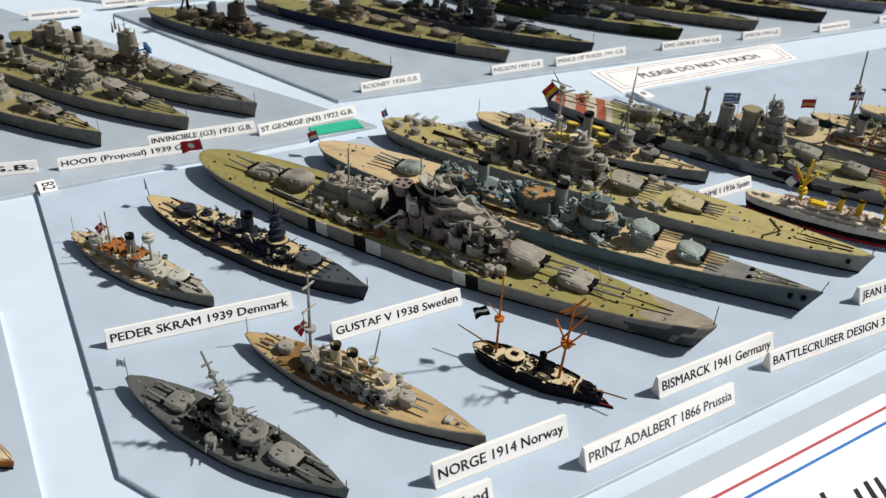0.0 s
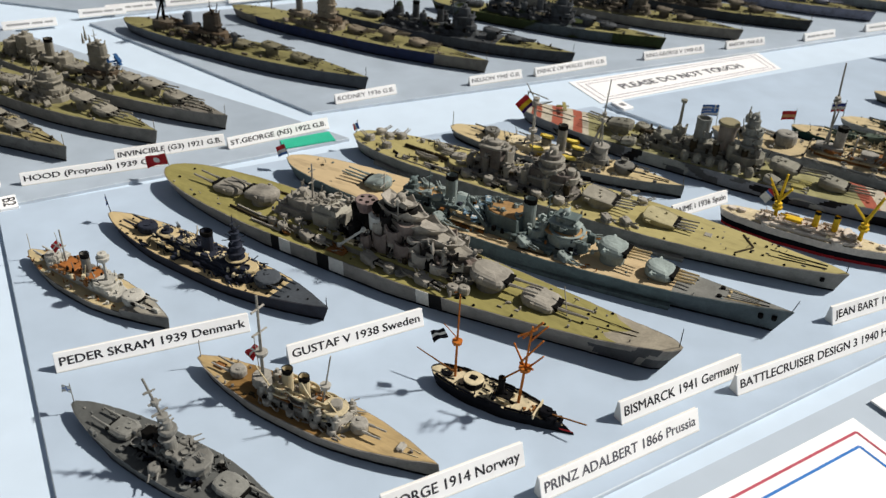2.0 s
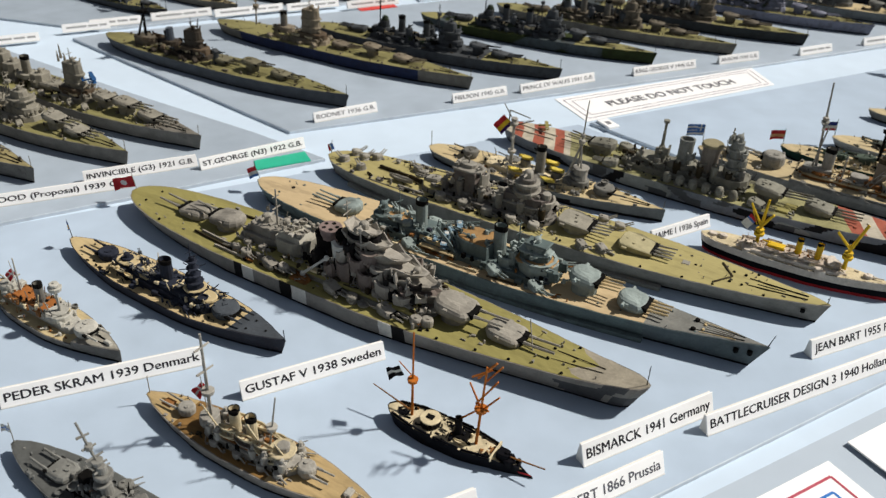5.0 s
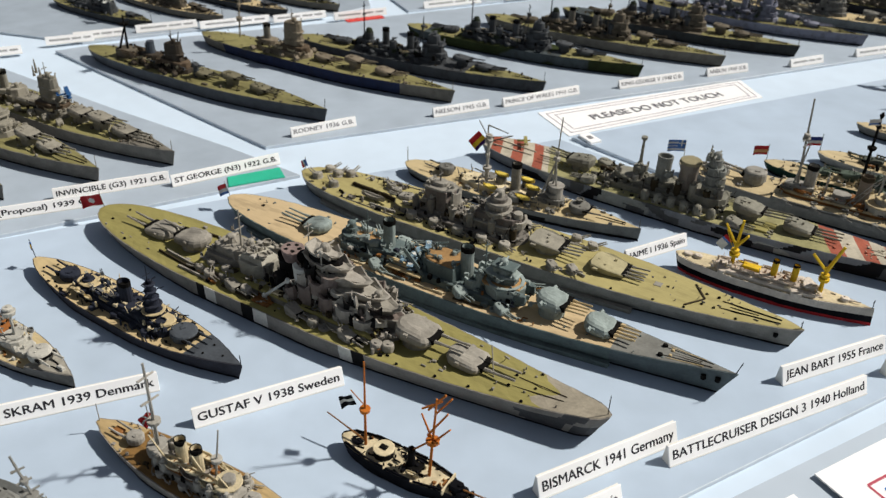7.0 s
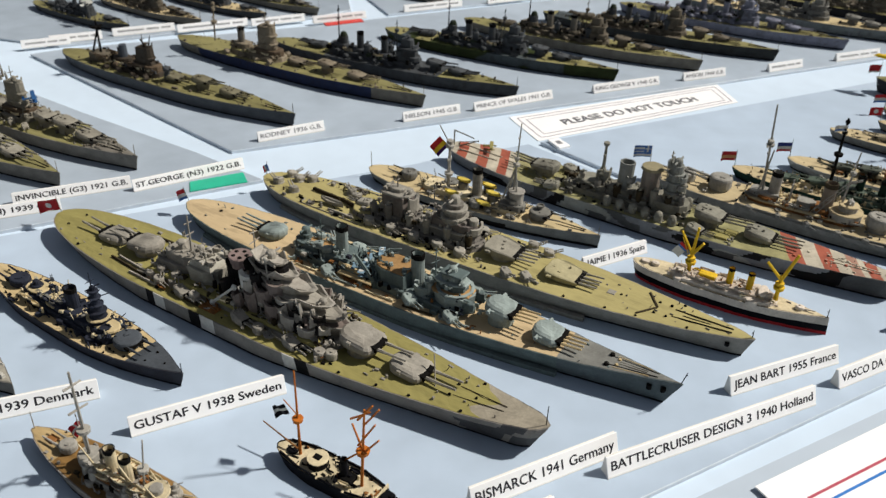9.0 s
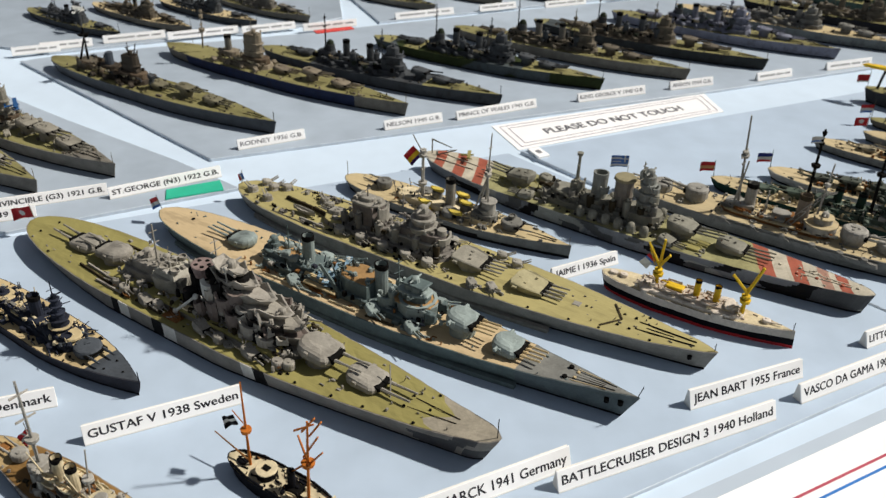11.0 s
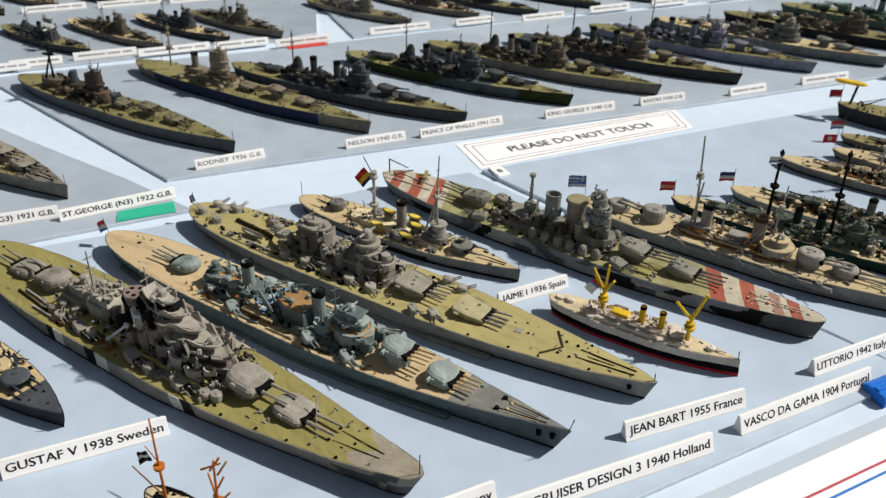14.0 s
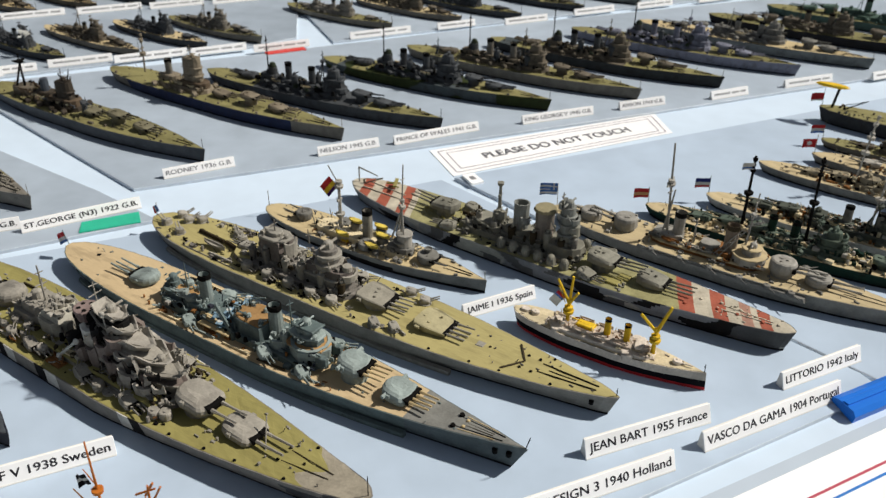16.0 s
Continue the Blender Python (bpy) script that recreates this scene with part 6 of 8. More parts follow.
    s.clutter(-20, 16, 2, 7.5, 2.2, 34, [p, BLUEG2, LIGHT, RUST, BLUEG])
    s.clutter(-14, 15, 1, 5, 4.8, 22, [p, BLUEG2, SLATE])
    s.flag(49.6, 0, 0, 4.2, [SOOT_SHADE], w=0.3, fh=0.3, staff=SOOT_SHADE, lean=1.2)
    s.flag(-49.8, 0, -0.5, 5.6, [REDP, WHITE, BLUEP], w=4.6, fh=4.2, turn=190, lean=-2.6, dip=24, curl=0.6)
    s.fittings(-22, 16, 7.6, 2.2, 80, p, 0.9)
    s.fittings(-22, 16, 7.6, 2.2, 50, SLATE, 0.8)
    s.fittings(-24, 20, 10, 0.1, 60, RUST, 0.8, 7)
    s.fittings(-46, 40, 9.6, 0.1, 40, BLUEG, 0.6, 3)
    s.fittings(-20, 14, 4, 4.7, 40, p, 0.8)
    # black pieces added here to stand in for shade among the deckhouses
    s.fittings(-22, 16, 8, 2.2, 60, SOOT_SHADE, 1.2)
    for c, y, a in ((-17.5, 2.6, 150), (-16.2, -2.6, 200), (-14.6, 3.0, 140), (-13.8, -3.4, 210)):
        s.turret(c, 3.2, 3.6, 2.0, 2, 3.2, dz=4.2, ang=a, y=y, mat=p, gr=0.3, gap=1.1, name="twin_flak", elev=16)


def french_ship():
    s = Ship("grey French battleship model with olive-tan deck, guns forward", (-30.3, 342.8), (149.7, 246.2), 28.0, [(-50, 6.6), (-20, 6.9), (20, 7.0), (40, 7.3), (50, 8.2)], EU, grey("french hull", 0.345, 0.325, 0.305, wash=0.15), grey("french deck", 0.55, 0.475, 0.22, wash=0.16, stretch=(0.25, 1, 1), var=0.16), FRG, rake=3, overhang=2.5, bow_pow=2.3, tip=0.1, bow_run=0.5, stern_run=0.3, flare=0.42, stations=56, high=1.2, wide=1.2, belt=(-42, 24, 0.35, 0.22, grey("french hull", 0, 0, 0)))
    p = FRG2
    s.turret(17.6, 11.4, 13.0, 2.3, 4, 7.0, dz=0.5, mat=grey("french roof", 0.53, 0.475, 0.30, wash=0.12), gmat=FRG2, gr=0.38, gap=2.3, style="wedge")
    s.turret(5.8, 11.4, 13.2, 2.6, 4, 7.4, dz=1.7, mat=grey("french tower roof", 0.46, 0.43, 0.37, wash=0.12), gmat=FRG2, gr=0.38, gap=2.3, style="wedge")
    s.house(-27, 2, 13, 1.7, shape="capsule", name="superstructure_deck")
    s.house(-26.5, -20, 12.6, 0.25, dz=1.7, mat=s.deckmat, shape="capsule", name="boat_deck")
    # tall block of funnel and mack
    MACK = grey("mack brown grey", 0.26, 0.225, 0.215, wash=0.2)
    s.house(-21.5, -11, 8.0, 1.4, dz=1.8, shape="faceted", name="funnel_base")
    s.house(-19.0, -14.6, 6.6, 7.4, dz=3.0, mat=MACK, shape="rect", name="funnel", inset=-0.06, ch=0.4)
    for k, c in enumerate((-18.4, -17.0, -15.6)):
        s.house(c - 0.25, c + 0.3, 7.0, 5.6 - 0.7 * k, dz=3.2, mat=UMBER if k == 1 else MACK, shape="rect", name="funnel_rib")
    s.house(-19.8, -13.6, 7.8, 0.6, dz=10.2, mat=p, shape="faceted", name="platform")
    s.shield(-13.2, 0, 6.0, 5.0, 4.6, 0, 1.15, 0.8, 0.2, p, 1.0)
    s.shield(-19.2, 0, 5.2, 2.4, 9.0, 180, 1.25, 0.8, 0.3, p, 1.0)
    s.house(-18.6, -15.4, 4.0, 1.2, dz=10.8, mat=p, shape="capsule", name="funnel_cap")
    s.director(-19.2, 0, 10.8, 1.0, p, 2.6)
    s.director(-14.4, 0, 10.8, 1.1, p, 2.6)
    s.mast(-17, 5, dz=11, r=0.34, yards=((0.7, 3.4),))
    # round tower
    s.house(-11, 0.4, 8.6, 3.0, dz=1.8, shape="bow", name="bridge_base", mat=FRG)
    s.house(-8.6, 0.2, 7.4, 2.8, dz=4.8, shape="bow", name="bridge", mat=MACK)
    s.drum(-4.6, 4.9, 1.9, dz=7.0, name="tower_stage", inset=-0.1, mat=p)
    s.drum(-4.6, 4.0, 1.8, dz=8.9, name="tower_stage", inset=-0.15, mat=FRG)
    s.drum(-4.6, 4.8, 1.0, dz=10.6, name="tower_platform", mat=p)
    s.drum(-4.6, 3.3, 1.4, dz=11.6, name="tower_stage", mat=FRG)
    s.director(-4.6, 0, 12.9, 2.0, p, 4.6)
    s.drum(-0.6, 1.8, 1.8, dz=7.4, name="director", mat=p)
    s.shield(0.2, 0, 7.4, 2.2, 4.8, 0, 1.15, 1.6, 0.2, p, 0.9)
    s.house(-10.5, 0.4, 9.4, 0.4, dz=4.7, mat=p, shape="bow", name="bridge_wing")
    s.mast(-9, 5, dz=12, r=0.26, yards=((0.6, 3),))
    # secondary triples aft and broadside
    s.turret(-24.6, 5.4, 6.2, 2.2, 3, 5.0, dz=1.6, ang=180, mat=p, gr=0.3, gap=1.4, name="secondary_turret")
    for c in (-20.5, -15.5, -10.5, -5.5, -0.8):
        for y in (-9.0, 9.0):
            s.turret(c, 4.2, 4.6, 2.5, 2, 3.4, dz=0.3, ang=-20 if y < 0 else 25, y=y, mat=p, gr=0.24, gap=1.3, style="round", name="heavy_flak")
    for c, y, a in ((-45.4, -2.4, 170), (-40.4, -4.8, 150), (-45.0, 5.2, 60), (-42.4, 3.6, 70), (-40.2, 6.6, 80), (-30.2, 6.6, 150), (-28.2, 4.6, 160), (12.5, -9.4, -30), (12.5, 9.4, 30), (9, -11, -30), (9, 11, 30)):
        s.drum(c, 2.3, 0.5, y=y, mat=p, name="gun_platform")
        s.turret(c, 3.6, 3.8, 2.1, 2, 3.2, dz=0.5, ang=a, y=y, mat=p, gr=0.3, gap=1.2, name="twin_flak", elev=22)
    # long beams laid on the bare after deck
    s.strip(-37.4, 0.4, -30.4, -0.8, 1.7, 1.5, UMBER, "stowed_beam", 0.2)
    s.strip(-30.0, -0.6, -24.6, -3.0, 1.9, 1.6, UMBER, "stowed_beam", 0.2)
    s.boat(-30.6, -5.4, 11.5, 2.6, 1.7, dz=0.3, ang=-3, mat=p)
    # recess at the deck edge
    for y in (-1, 1):
        s.strip(-36.6, y * 10.6, -22, y * 12.2, 0.5, 0.5, s.side, "deck_coaming", 0.05)
        s.strip(-36.6, y * 7.0, -36.4, y * 10.6, 0.5, 0.5, s.side, "deck_coaming", 0.05)
    for c, y, z in ((-23, -5, 1.9), (-23, 5, 1.9), (-12.5, -4, 4.9), (-12.5, 4, 4.9), (-3, -4, 7.7), (-3, 4, 7.7), (0.8, -5, 1.8), (0.8, 5, 1.8)):
        s.aa(c, y, z, 1.0, p, self_angle(s, y))
    for c, y in ((-16.5, -7.4), (-6, -7.4), (-16.5, 7.4)):
        s.boat(c, y, 7.5, 2.2, 1.2, dz=0.3, mat=p)
    # foredeck: breakwater, chains, hatch
    for y in (-1, 1):
        bm = bmesh.new()
        prism(bm, [(s.x(34.4), 0.25 * y), (s.x(32.0), 7.2 * y), (s.x(31.7), 7.1 * y), (s.x(34.1), 0.0 * y)], s.z(33) - 0.1, s.z(33) + 0.5, ch=0.1)
        s.add("breakwater", bm, UMBER)
        s.strip(37, 2.2 * y, 46.5, 1.0 * y, 0.5)
        s.knob(36.2, 3.4 * y, 0.55, 0.5, SOOT_SHADE, "bollard")
        s.knob(34.2, 3.4 * y, 0.55, 0.4, SOOT_SHADE, "bollard")
        bm = bmesh.new()
        prism(bm, disc(s.x(46.3), y * (s.half(46.3) * 0.86 + 0.1), 0.8, 8), s.z(46) * 0.55, s.z(46) * 0.55 + 1.2, ch=0.1)
        s.add("anchor", bm, SOOT_SHADE)
    s.clutter(-24, 1, 4.6, 6.2, 1.9, 24, [p, FRG])
    s.clutter(-36, 4, 7.0, 11.5, 0.1, 40, [p, FRG, FRG])
    s.clutter(-21, -12, 1, 4, 4.9, 12, [p, FRG])
    s.clutter(-10, -2, 2.5, 4.4, 7.6, 14, [p, FRG])
    s.strip(38.5, 0, 43, 0.1, 0.45)
    s.house(25.6, 27.0, 2.4, 0.35, shape="rect", name="deck_hatch", mat=p)
    for c, y in ((28, 0.4), (32, -9), (27, -11.4), (40, -6.6), (20, -13), (38, 7.2)):
        s.knob(c, y, 0.5, 0.4, SOOT_SHADE, "bollard")
    s.flag(49.5, 0, 0, 2.6, [SOOT_SHADE], w=0.3, fh=0.3, staff=SOOT_SHADE)
    s.flag(-49.7, 0, 0, 5.4, [BLUEP, WHITE, REDP], vertical=True, w=2.6, fh=3.0, turn=190, dip=20, lean=0.6)
    s.fittings(-24, 2, 7.4, 1.8, 60, p, 0.9)
    # near-black bits imitate shade at the foot of the superstructure
    s.fittings(-24, 2, 7.4, 1.8, 70, SOOT_SHADE, 0.9)
    s.fittings(-46, 14, 12, 0.1, 40, FRG, 0.9, 7)
    s.fittings(-40, 12, 12, 0.1, 60, SOOT_SHADE, 0.8, 7)
    s.fittings(-23, -1, 4.4, 4.6, 60, p, 0.9)
    s.fittings(20, 46, 8, 0.1, 26, FRG, 0.5)
    s.fittings(-9, -1, 3.6, 7.7, 26, FRG, 0.8)
    for c, y, w, h, z in ((-21, -4.4, 2.6, 4.0, 1.8), (-17.5, -4.6, 2.6, 5.4, 1.8), (-13, -4.4, 2.8, 4.2, 1.8), (-9, -5.0, 2.8, 5.2, 1.8), (-4.5, -5.0, 2.8, 4.4, 1.8), (-0.4, -4.2, 2.6, 3.4, 1.8), (-17.5, 4.6, 2.6, 5.4, 1.8), (-6, 5, 2.8, 5.0, 1.8)):
        s.drum(c, w * 0.5, h, dz=z, y=y, mat=s.rng.choice((p, FRG, UMBER)), name="gun_platform", inset=-0.12)
        s.aa(c, y, z + h, 0.95, p, self_angle(s, y))
    for c0, y0, c1, y1 in ((-30, -9.4, -24, -9.8), (11, -7.4, 15, -10.2)):
        s.strip(c0, y0, c1, y1, 1.1, 0.9, UMBER if c0 < -30 else p, "stowed_spar", 0.2)
    # dark pieces whose colour supplies shade between tower, funnel block and guns
    s.fittings(-22, -1, 5, 3.0, 50, UMBER, 1.1)
    s.fittings(-24, 0, 11, 0.1, 70, SOOT_SHADE, 1.3, 5)
    s.fittings(-44, -22, 9, 0.1, 14, UMBER, 1.0)


def spanish_ship():
    s = Ship("small grey dreadnought model with tan deck, tripod masts and yellow boats", (11.8, 360.0), (107.6, 309.2), 18.5, [(-50, 4.6), (0, 4.2), (50, 5.8)], EU, grey("spanish hull", 0.24, 0.245, 0.24, wash=0.12), PALE, MID, boot_h=1.2, bands=[(-14, 16, DARK, (1,))], rake=0.5, overhang=2, bow_pow=1.7, stern_run=0.33, high=1.2, wide=1.15)
    p = MID
    s.turret(26, 8.4, 8.8, 2.2, 2, 5.6, dz=1.2, style="round", gr=0.36)
    s.tub(25.6, 1.6, 0.7, dz=3.9, y=0.8)
    s.turret(-31, 6.8, 7.0, 2.5, 2, 6.0, dz=1.2, ang=180, style="round", gr=0.36)
    s.turret(2, 6.4, 6.8, 2.5, 2, 6.0, dz=0.5, y=-4.6, ang=10, style="round", gr=0.36)
    s.turret(-14, 6.4, 6.8, 2.5, 2, 6.0, dz=0.5, y=4.6, ang=170, style="round", gr=0.36)
    s.house(-24, 20, 8.6, 1.4, mat=CREAM)
    s.house(10, 20, 6.4, 1.8, dz=1.4, shape="bow", name="bridge")
    s.drum(16, 2.9, 4.2, dz=3.2, name="conning_tower", mat=LIGHT)
    s.drum(16, 3.4, 0.5, dz=7.4, name="bridge_platform", mat=LIGHT)
    s.house(12, 18, 7.4, 0.35, dz=5.0, shape="capsule", name="bridge_wing")
    s.funnel(-0.5, 4.2, 4.0, 10.6, dz=1.4, mat=grey("spanish funnel", 0.30, 0.28, 0.25))
    # pole foremast on a short tripod, and a stouter mainmast with a head
    s.mast(14.5, 28, dz=4, r=0.42, yards=((0.82, 2.4), (0.5, 3.6)), tops=((0.47, 1.3), (0.55, 0.9)), mat=LIGHT, lean=1.2)
    for x, y in ((-3.4, -2.2), (-3.4, 2.2), (2.6, -1.6)):
        bm = bmesh.new()
        rod(bm, (s.x(14.5) + x, y, s.floor(14) + 4.4), (s.x(14.5) + 0.5, 0, s.floor(14) + 16.5), 0.42, 0.34)
        s.add("tripod_leg", bm, LIGHT)
    s.mast(-13, 18.6, dz=1.4, r=0.85, yards=((0.9, 4.2), (0.6, 2.6)), tops=((0.3, 1.7), (0.86, 1.6), (0.95, 1.3)), mat=LIGHT)
    s.flag(-13.4, 0, 18.6, 5.4, [REDP, YELLOW, grey("purple", 0.06, 0.02, 0.16)], w=6.4, fh=5.4, turn=196, lean=-4.6, dip=48, curl=0.7, r=0.24)
    BY = grey("boat yellow", 0.90, 0.70, 0.14, wash=0.16)
    for c, y, z in ((-7.5, 2.2, 3.0), (2.5, 4.6, 2.6), (7, -1.2, 2.8), (-9, -4.6, 0.2), (5, -5.6, 0.2)):
        if z > 1:
            s.house(c - 2.2, c + 2.2, 3.4, z + 0.1, dz=1.4, y=y, mat=p, name="boat_cradle", shape="capsule")
        s.boat(c, y, 6.6, 2.6, 1.3, dz=z + 1.4, mat=BY)
        s.house(c - 2.6, c + 2.6, 1.9, 0.4, dz=z + 2.2, y=y, mat=BY, name="boat_cover")
    for c, y in ((-2, -7), (8, -6.6), (16, -6.2), (-10, -7.2), (-2, 7), (8, 6.6), (16, 6), (-18, -6.6)):
        s.turret(c, 2.2, 2.6, 1.4, 1, 2.6, y=y, ang=-50 if y < 0 else 50, style="round", gr=0.22, name="casemate_gun")
    for c, y, z in ((-24, 0, 1.4), (20, -2, 1.4), (20, 2, 1.4), (-16, -2.6, 1.4)):
        s.aa(c, y, z, 0.85, p, self_angle(s, y))
    s.clutter(-24, 20, 1, 4, 1.5, 26, [p, CREAM, p])
    s.clutter(-24, 20, 5, 7.4, 0.1, 16, [p, p, YELLOW])
    s.strip(33, -1.2, 44, -0.6)
    s.strip(33, 1.2, 44, 0.6)
    s.flag(49.2, 0, 0, 3.2, [p], w=0.3, fh=0.3)
    s.flag(-49.2, 0, 0, 6, [p], w=0.3, fh=0.3)
    s.fittings(-24, 20, 4, 1.5, 60, p, 0.8)
    s.fittings(-44, 40, 7.4, 0.1, 50, p, 0.7, 3)
    s.fittings(-24, 20, 4, 1.5, 30, SOOT_SHADE, 0.7)
    s.fittings(-22, 18, 7, 0.1, 26, RUST, 0.8, 4)


def portuguese_ship():
    HW = grey("portuguese white", 0.88, 0.78, 0.70, wash=0.12)
    s = Ship("old armoured ship model, black and white hull, red waterline, yellow funnels", (117.9, 293.0), (178.4, 262.0), 11.5, [(-50, 6.5), (0, 6.0), (50, 6.8)], EU, BLACK, CREAM, HW, rake=-0.6, overhang=1.8, bow_pow=1.8, stern_run=0.36, boot=REDP, bands=[(-50, 50, HW, (2, 3))], high=1.15, levels=(0, 0.18, 0.56, 1.0), boot_h=1.2)
    s.house(-30, 26, 9.6, 0.9, mat=HW, name="upper_deck_wall")
    s.house(-22, 18, 6.6, 1.0, dz=0.9, mat=PINKW, name="deckhouse")
    for y in (-4.6, 4.6):
        s.drum(14, 2.0, 2.2, y=y, mat=HW, name="gun_sponson", dz=-1.0)
        s.strip(14, y, 20, y * 1.05, 0.5, 1.0, HW, "broadside_gun", 0.8)
        s.drum(-24, 1.6, 2.0, y=y * 0.9, mat=HW, name="gun_sponson", dz=-1.0)
    s.funnel(0.5, 2.3, 2.1, 6.2, dz=1.4, mat=YELLOW)
    s.funnel(10.5, 2.3, 2.1, 6.2, dz=1.4, mat=YELLOW)
    for c, h, spars in ((24, 8.6, ((-5.4, -1.5, 5.2, 0.55), (3.2, 1.6, 8.6, 0.7))), (-20.5, 8.4, ((0.5, 0.2, 9.4, 0.6), (-5.2, 1.2, 6.4, 0.5), (3.4, -1.4, 5.4, 0.6)))):
        m = s.mast(c, h, dz=1.0, r=0.85, yards=(), mat=YELLOW, tops=((0.5, 1.7), (0.66, 1.35)))
        x, z = s.x(c), s.floor(c) + h * 0.82 + 1.0
        for ex, ey, up, r in spars:
            bm = bmesh.new()
            rod(bm, (x, 0, z), (x + ex, ey, z + up), r, r * 0.75, 6)
            s.add("boom", bm, YELLOW, parent=m)
    bm = bmesh.new()
    rod(bm, (s.x(-18), 0, s.z(-18) + 3.4), (s.x(-8), 0.4, s.z(-8) + 2.6), 0.3, 0.22, 5)
    s.add("boom", bm, YELLOW)
    s.house(-15, -6, 3.4, 1.3, dz=1.8, mat=YELLOW, name="ventilation_house", shape="rect")
    for c, y in ((-12, -3.4), (-2, -3.6), (8, -3.4), (-12, 3.4), (-2, 3.6), (8, 3.4)):
        s.boat(c, y, 5.2, 1.5, 1.0, dz=1.7, mat=PINKW if c else HW)
    s.drum(19, 2.2, 1.8, dz=0.9, mat=HW, name="conning_tower")
    s.house(15, 20, 7.4, 0.4, dz=2.6, mat=HW, name="bridge")
    s.turret(36, 2.6, 3.0, 1.2, 1, 3.6, dz=0.2, style="round", gr=0.26, mat=HW)
    s.turret(-38, 2.6, 3.0, 1.2, 1, 3.4, dz=0.2, ang=180, style="round", gr=0.26, mat=HW)
    for c, y in ((-28, 1.2), (-26, -1.5), (3, 1.4), (12, -1.4), (14, 1.5), (-17, 1.6)):
        s.knob(c, y, 0.45, 1.5, PINKW, "ventilator", 1.0)
    s.clutter(-28, 24, 1, 4.2, 1.0, 24, [HW, PINKW, CREAM], 0.8)
    s.flag(49, 0, 0, 3.0, [SOOT_SHADE], w=0.3, fh=0.3, staff=SOOT_SHADE)
    s.flag(-22.5, 0, 8, 5.0, [REDP, BLUEP, WHITE, WHITE, WHITE, WHITE], vertical=True, w=4.4, fh=3.8, turn=205, lean=-3.0, staff=YELLOW, dip=48, curl=0.15)
    s.house(-46, -41, 2.6, 1.0, mat=HW, name="stern_walk")
    s.fittings(-30, 24, 4.4, 0.9, 60, PINKW, 0.7)
    s.fittings(-22, 18, 3, 1.9, 50, HW, 0.7)
    s.fittings(-22, 18, 3, 1.9, 24, RUST, 0.6)
    s.fittings(-44, 44, 4, 0.1, 26, PINKW, 0.5)


def italian_ship():
    CAM = grey("italian camo", 0.40, 0.395, 0.365, wash=0.12, second=(0.17, 0.175, 0.18), mix=(0.485, 0.6), second_scale=52)
    CAMD = grey("camo dark grey", 0.115, 0.113, 0.115, wash=0.1)
    STR = grey("stripe red", 0.52, 0.15, 0.10, wash=0.12)
    STW = grey("stripe white", 0.74, 0.67, 0.56, wash=0.14)
    st = [(28.6, 31.6, STR), (31.6, 35, STW), (35, 37.8, STR), (37.8, 40.4, STW), (40.4, 42.4, grey("stripe faded", 0.58, 0.33, 0.26, wash=0.14)), (42.4, 43.6, STW), (43.6, 45.8, STR), (45.8, 50, STW),
          (-50, -47, STW), (-47, -44.4, STR), (-44.4, -41.6, STW), (-41.6, -38.8, STR), (-38.8, -36, STW), (-36, -33.6, STR), (-33.6, -32, STW)]
    s = Ship("camouflaged grey battleship model with red and white striped end decks", (45.2, 384.2), (211.8, 284.6), 25.5, [(-50, 6.6), (-32, 6.0), (15, 6.6), (50, 8.6)], EU, CAM, grey("italian deck", 0.47, 0.44, 0.23, wash=0.15), MID, rake=2.4, overhang=3, bow_pow=2.2, tip=0.22, bow_run=0.45, stern_run=0.3, flare=0.6, stations=120, deck_bands=st, skew=-0.45, levels=(0, 0.1, 0.17, 0.24, 0.31, 0.38, 0.45, 0.52, 0.59, 0.66, 0.73, 0.8, 0.87, 0.94, 1.0), bands=[(31, 41, DARK, 0.0, 0.62, -4.0), (36, 40.5, DARK, 0.5, 1.1, 3.0), (40.5, 50, grey("bow dark grey", 0.10, 0.10, 0.105, wash=0.1), 0.0, 1.1, 2.0), (10, 17, DARK, 0.1, 0.85, -3.0), (8.4, 11, DARK, 0.4, 0.7, 0.0), (-19.5, -16.5, DARK, 0.1, 1.1, 1.5), (-39, -31, DARK, 0.0, 0.6, -5.0), (22.5, 26, DARK, 0.55, 1.1, 3.0),
        (-4.5, -0.5, CAMD, 0.3, 1.1, -3.0), (-1.5, 2.0, CAMD, 0.0, 0.6, 2.0), (-24, -20.5, CAMD, 0.2, 1.1, 2.0), (-11, -7, CAMD, 0.0, 0.55, -4.0), (18, 22, CAMD, 0.0, 0.5, 4.0), (4, 7, CAMD, 0.65, 1.1, 2.0)], high=1.2, wide=1.25)
    p = grey("italian grey", 0.31, 0.30, 0.26, wash=0.22)
    s.turret(23.6, 9.4, 11.5, 3.2, 3, 10.0, dz=0.9, mat=p, gr=0.42, gap=2.4)
    s.turret(13.4, 9.6, 12.0, 3.6, 3, 10.5, dz=2.8, mat=p, gr=0.42, gap=2.4)
    s.turret(-24, 9.4, 11.5, 3.4, 3, 10.5, dz=2.4, ang=180, mat=p, gr=0.42, gap=2.4)
    s.house(-19, 9, 12, 1.9, shape="capsule", name="superstructure_deck", mat=p)
    s.house(-16, -9.5, 7.6, 2.6, dz=1.9, shape="capsule", name="after_deckhouse", mat=p)
    s.drum(-10.6, 2.6, 3.4, dz=4.4, name="after_director_tower", mat=p)
    s.shield(-9.2, -1.4, 3.4, 2.6, 6.6, -30, 1.25, 0.8, 0.3, p, 0.9)
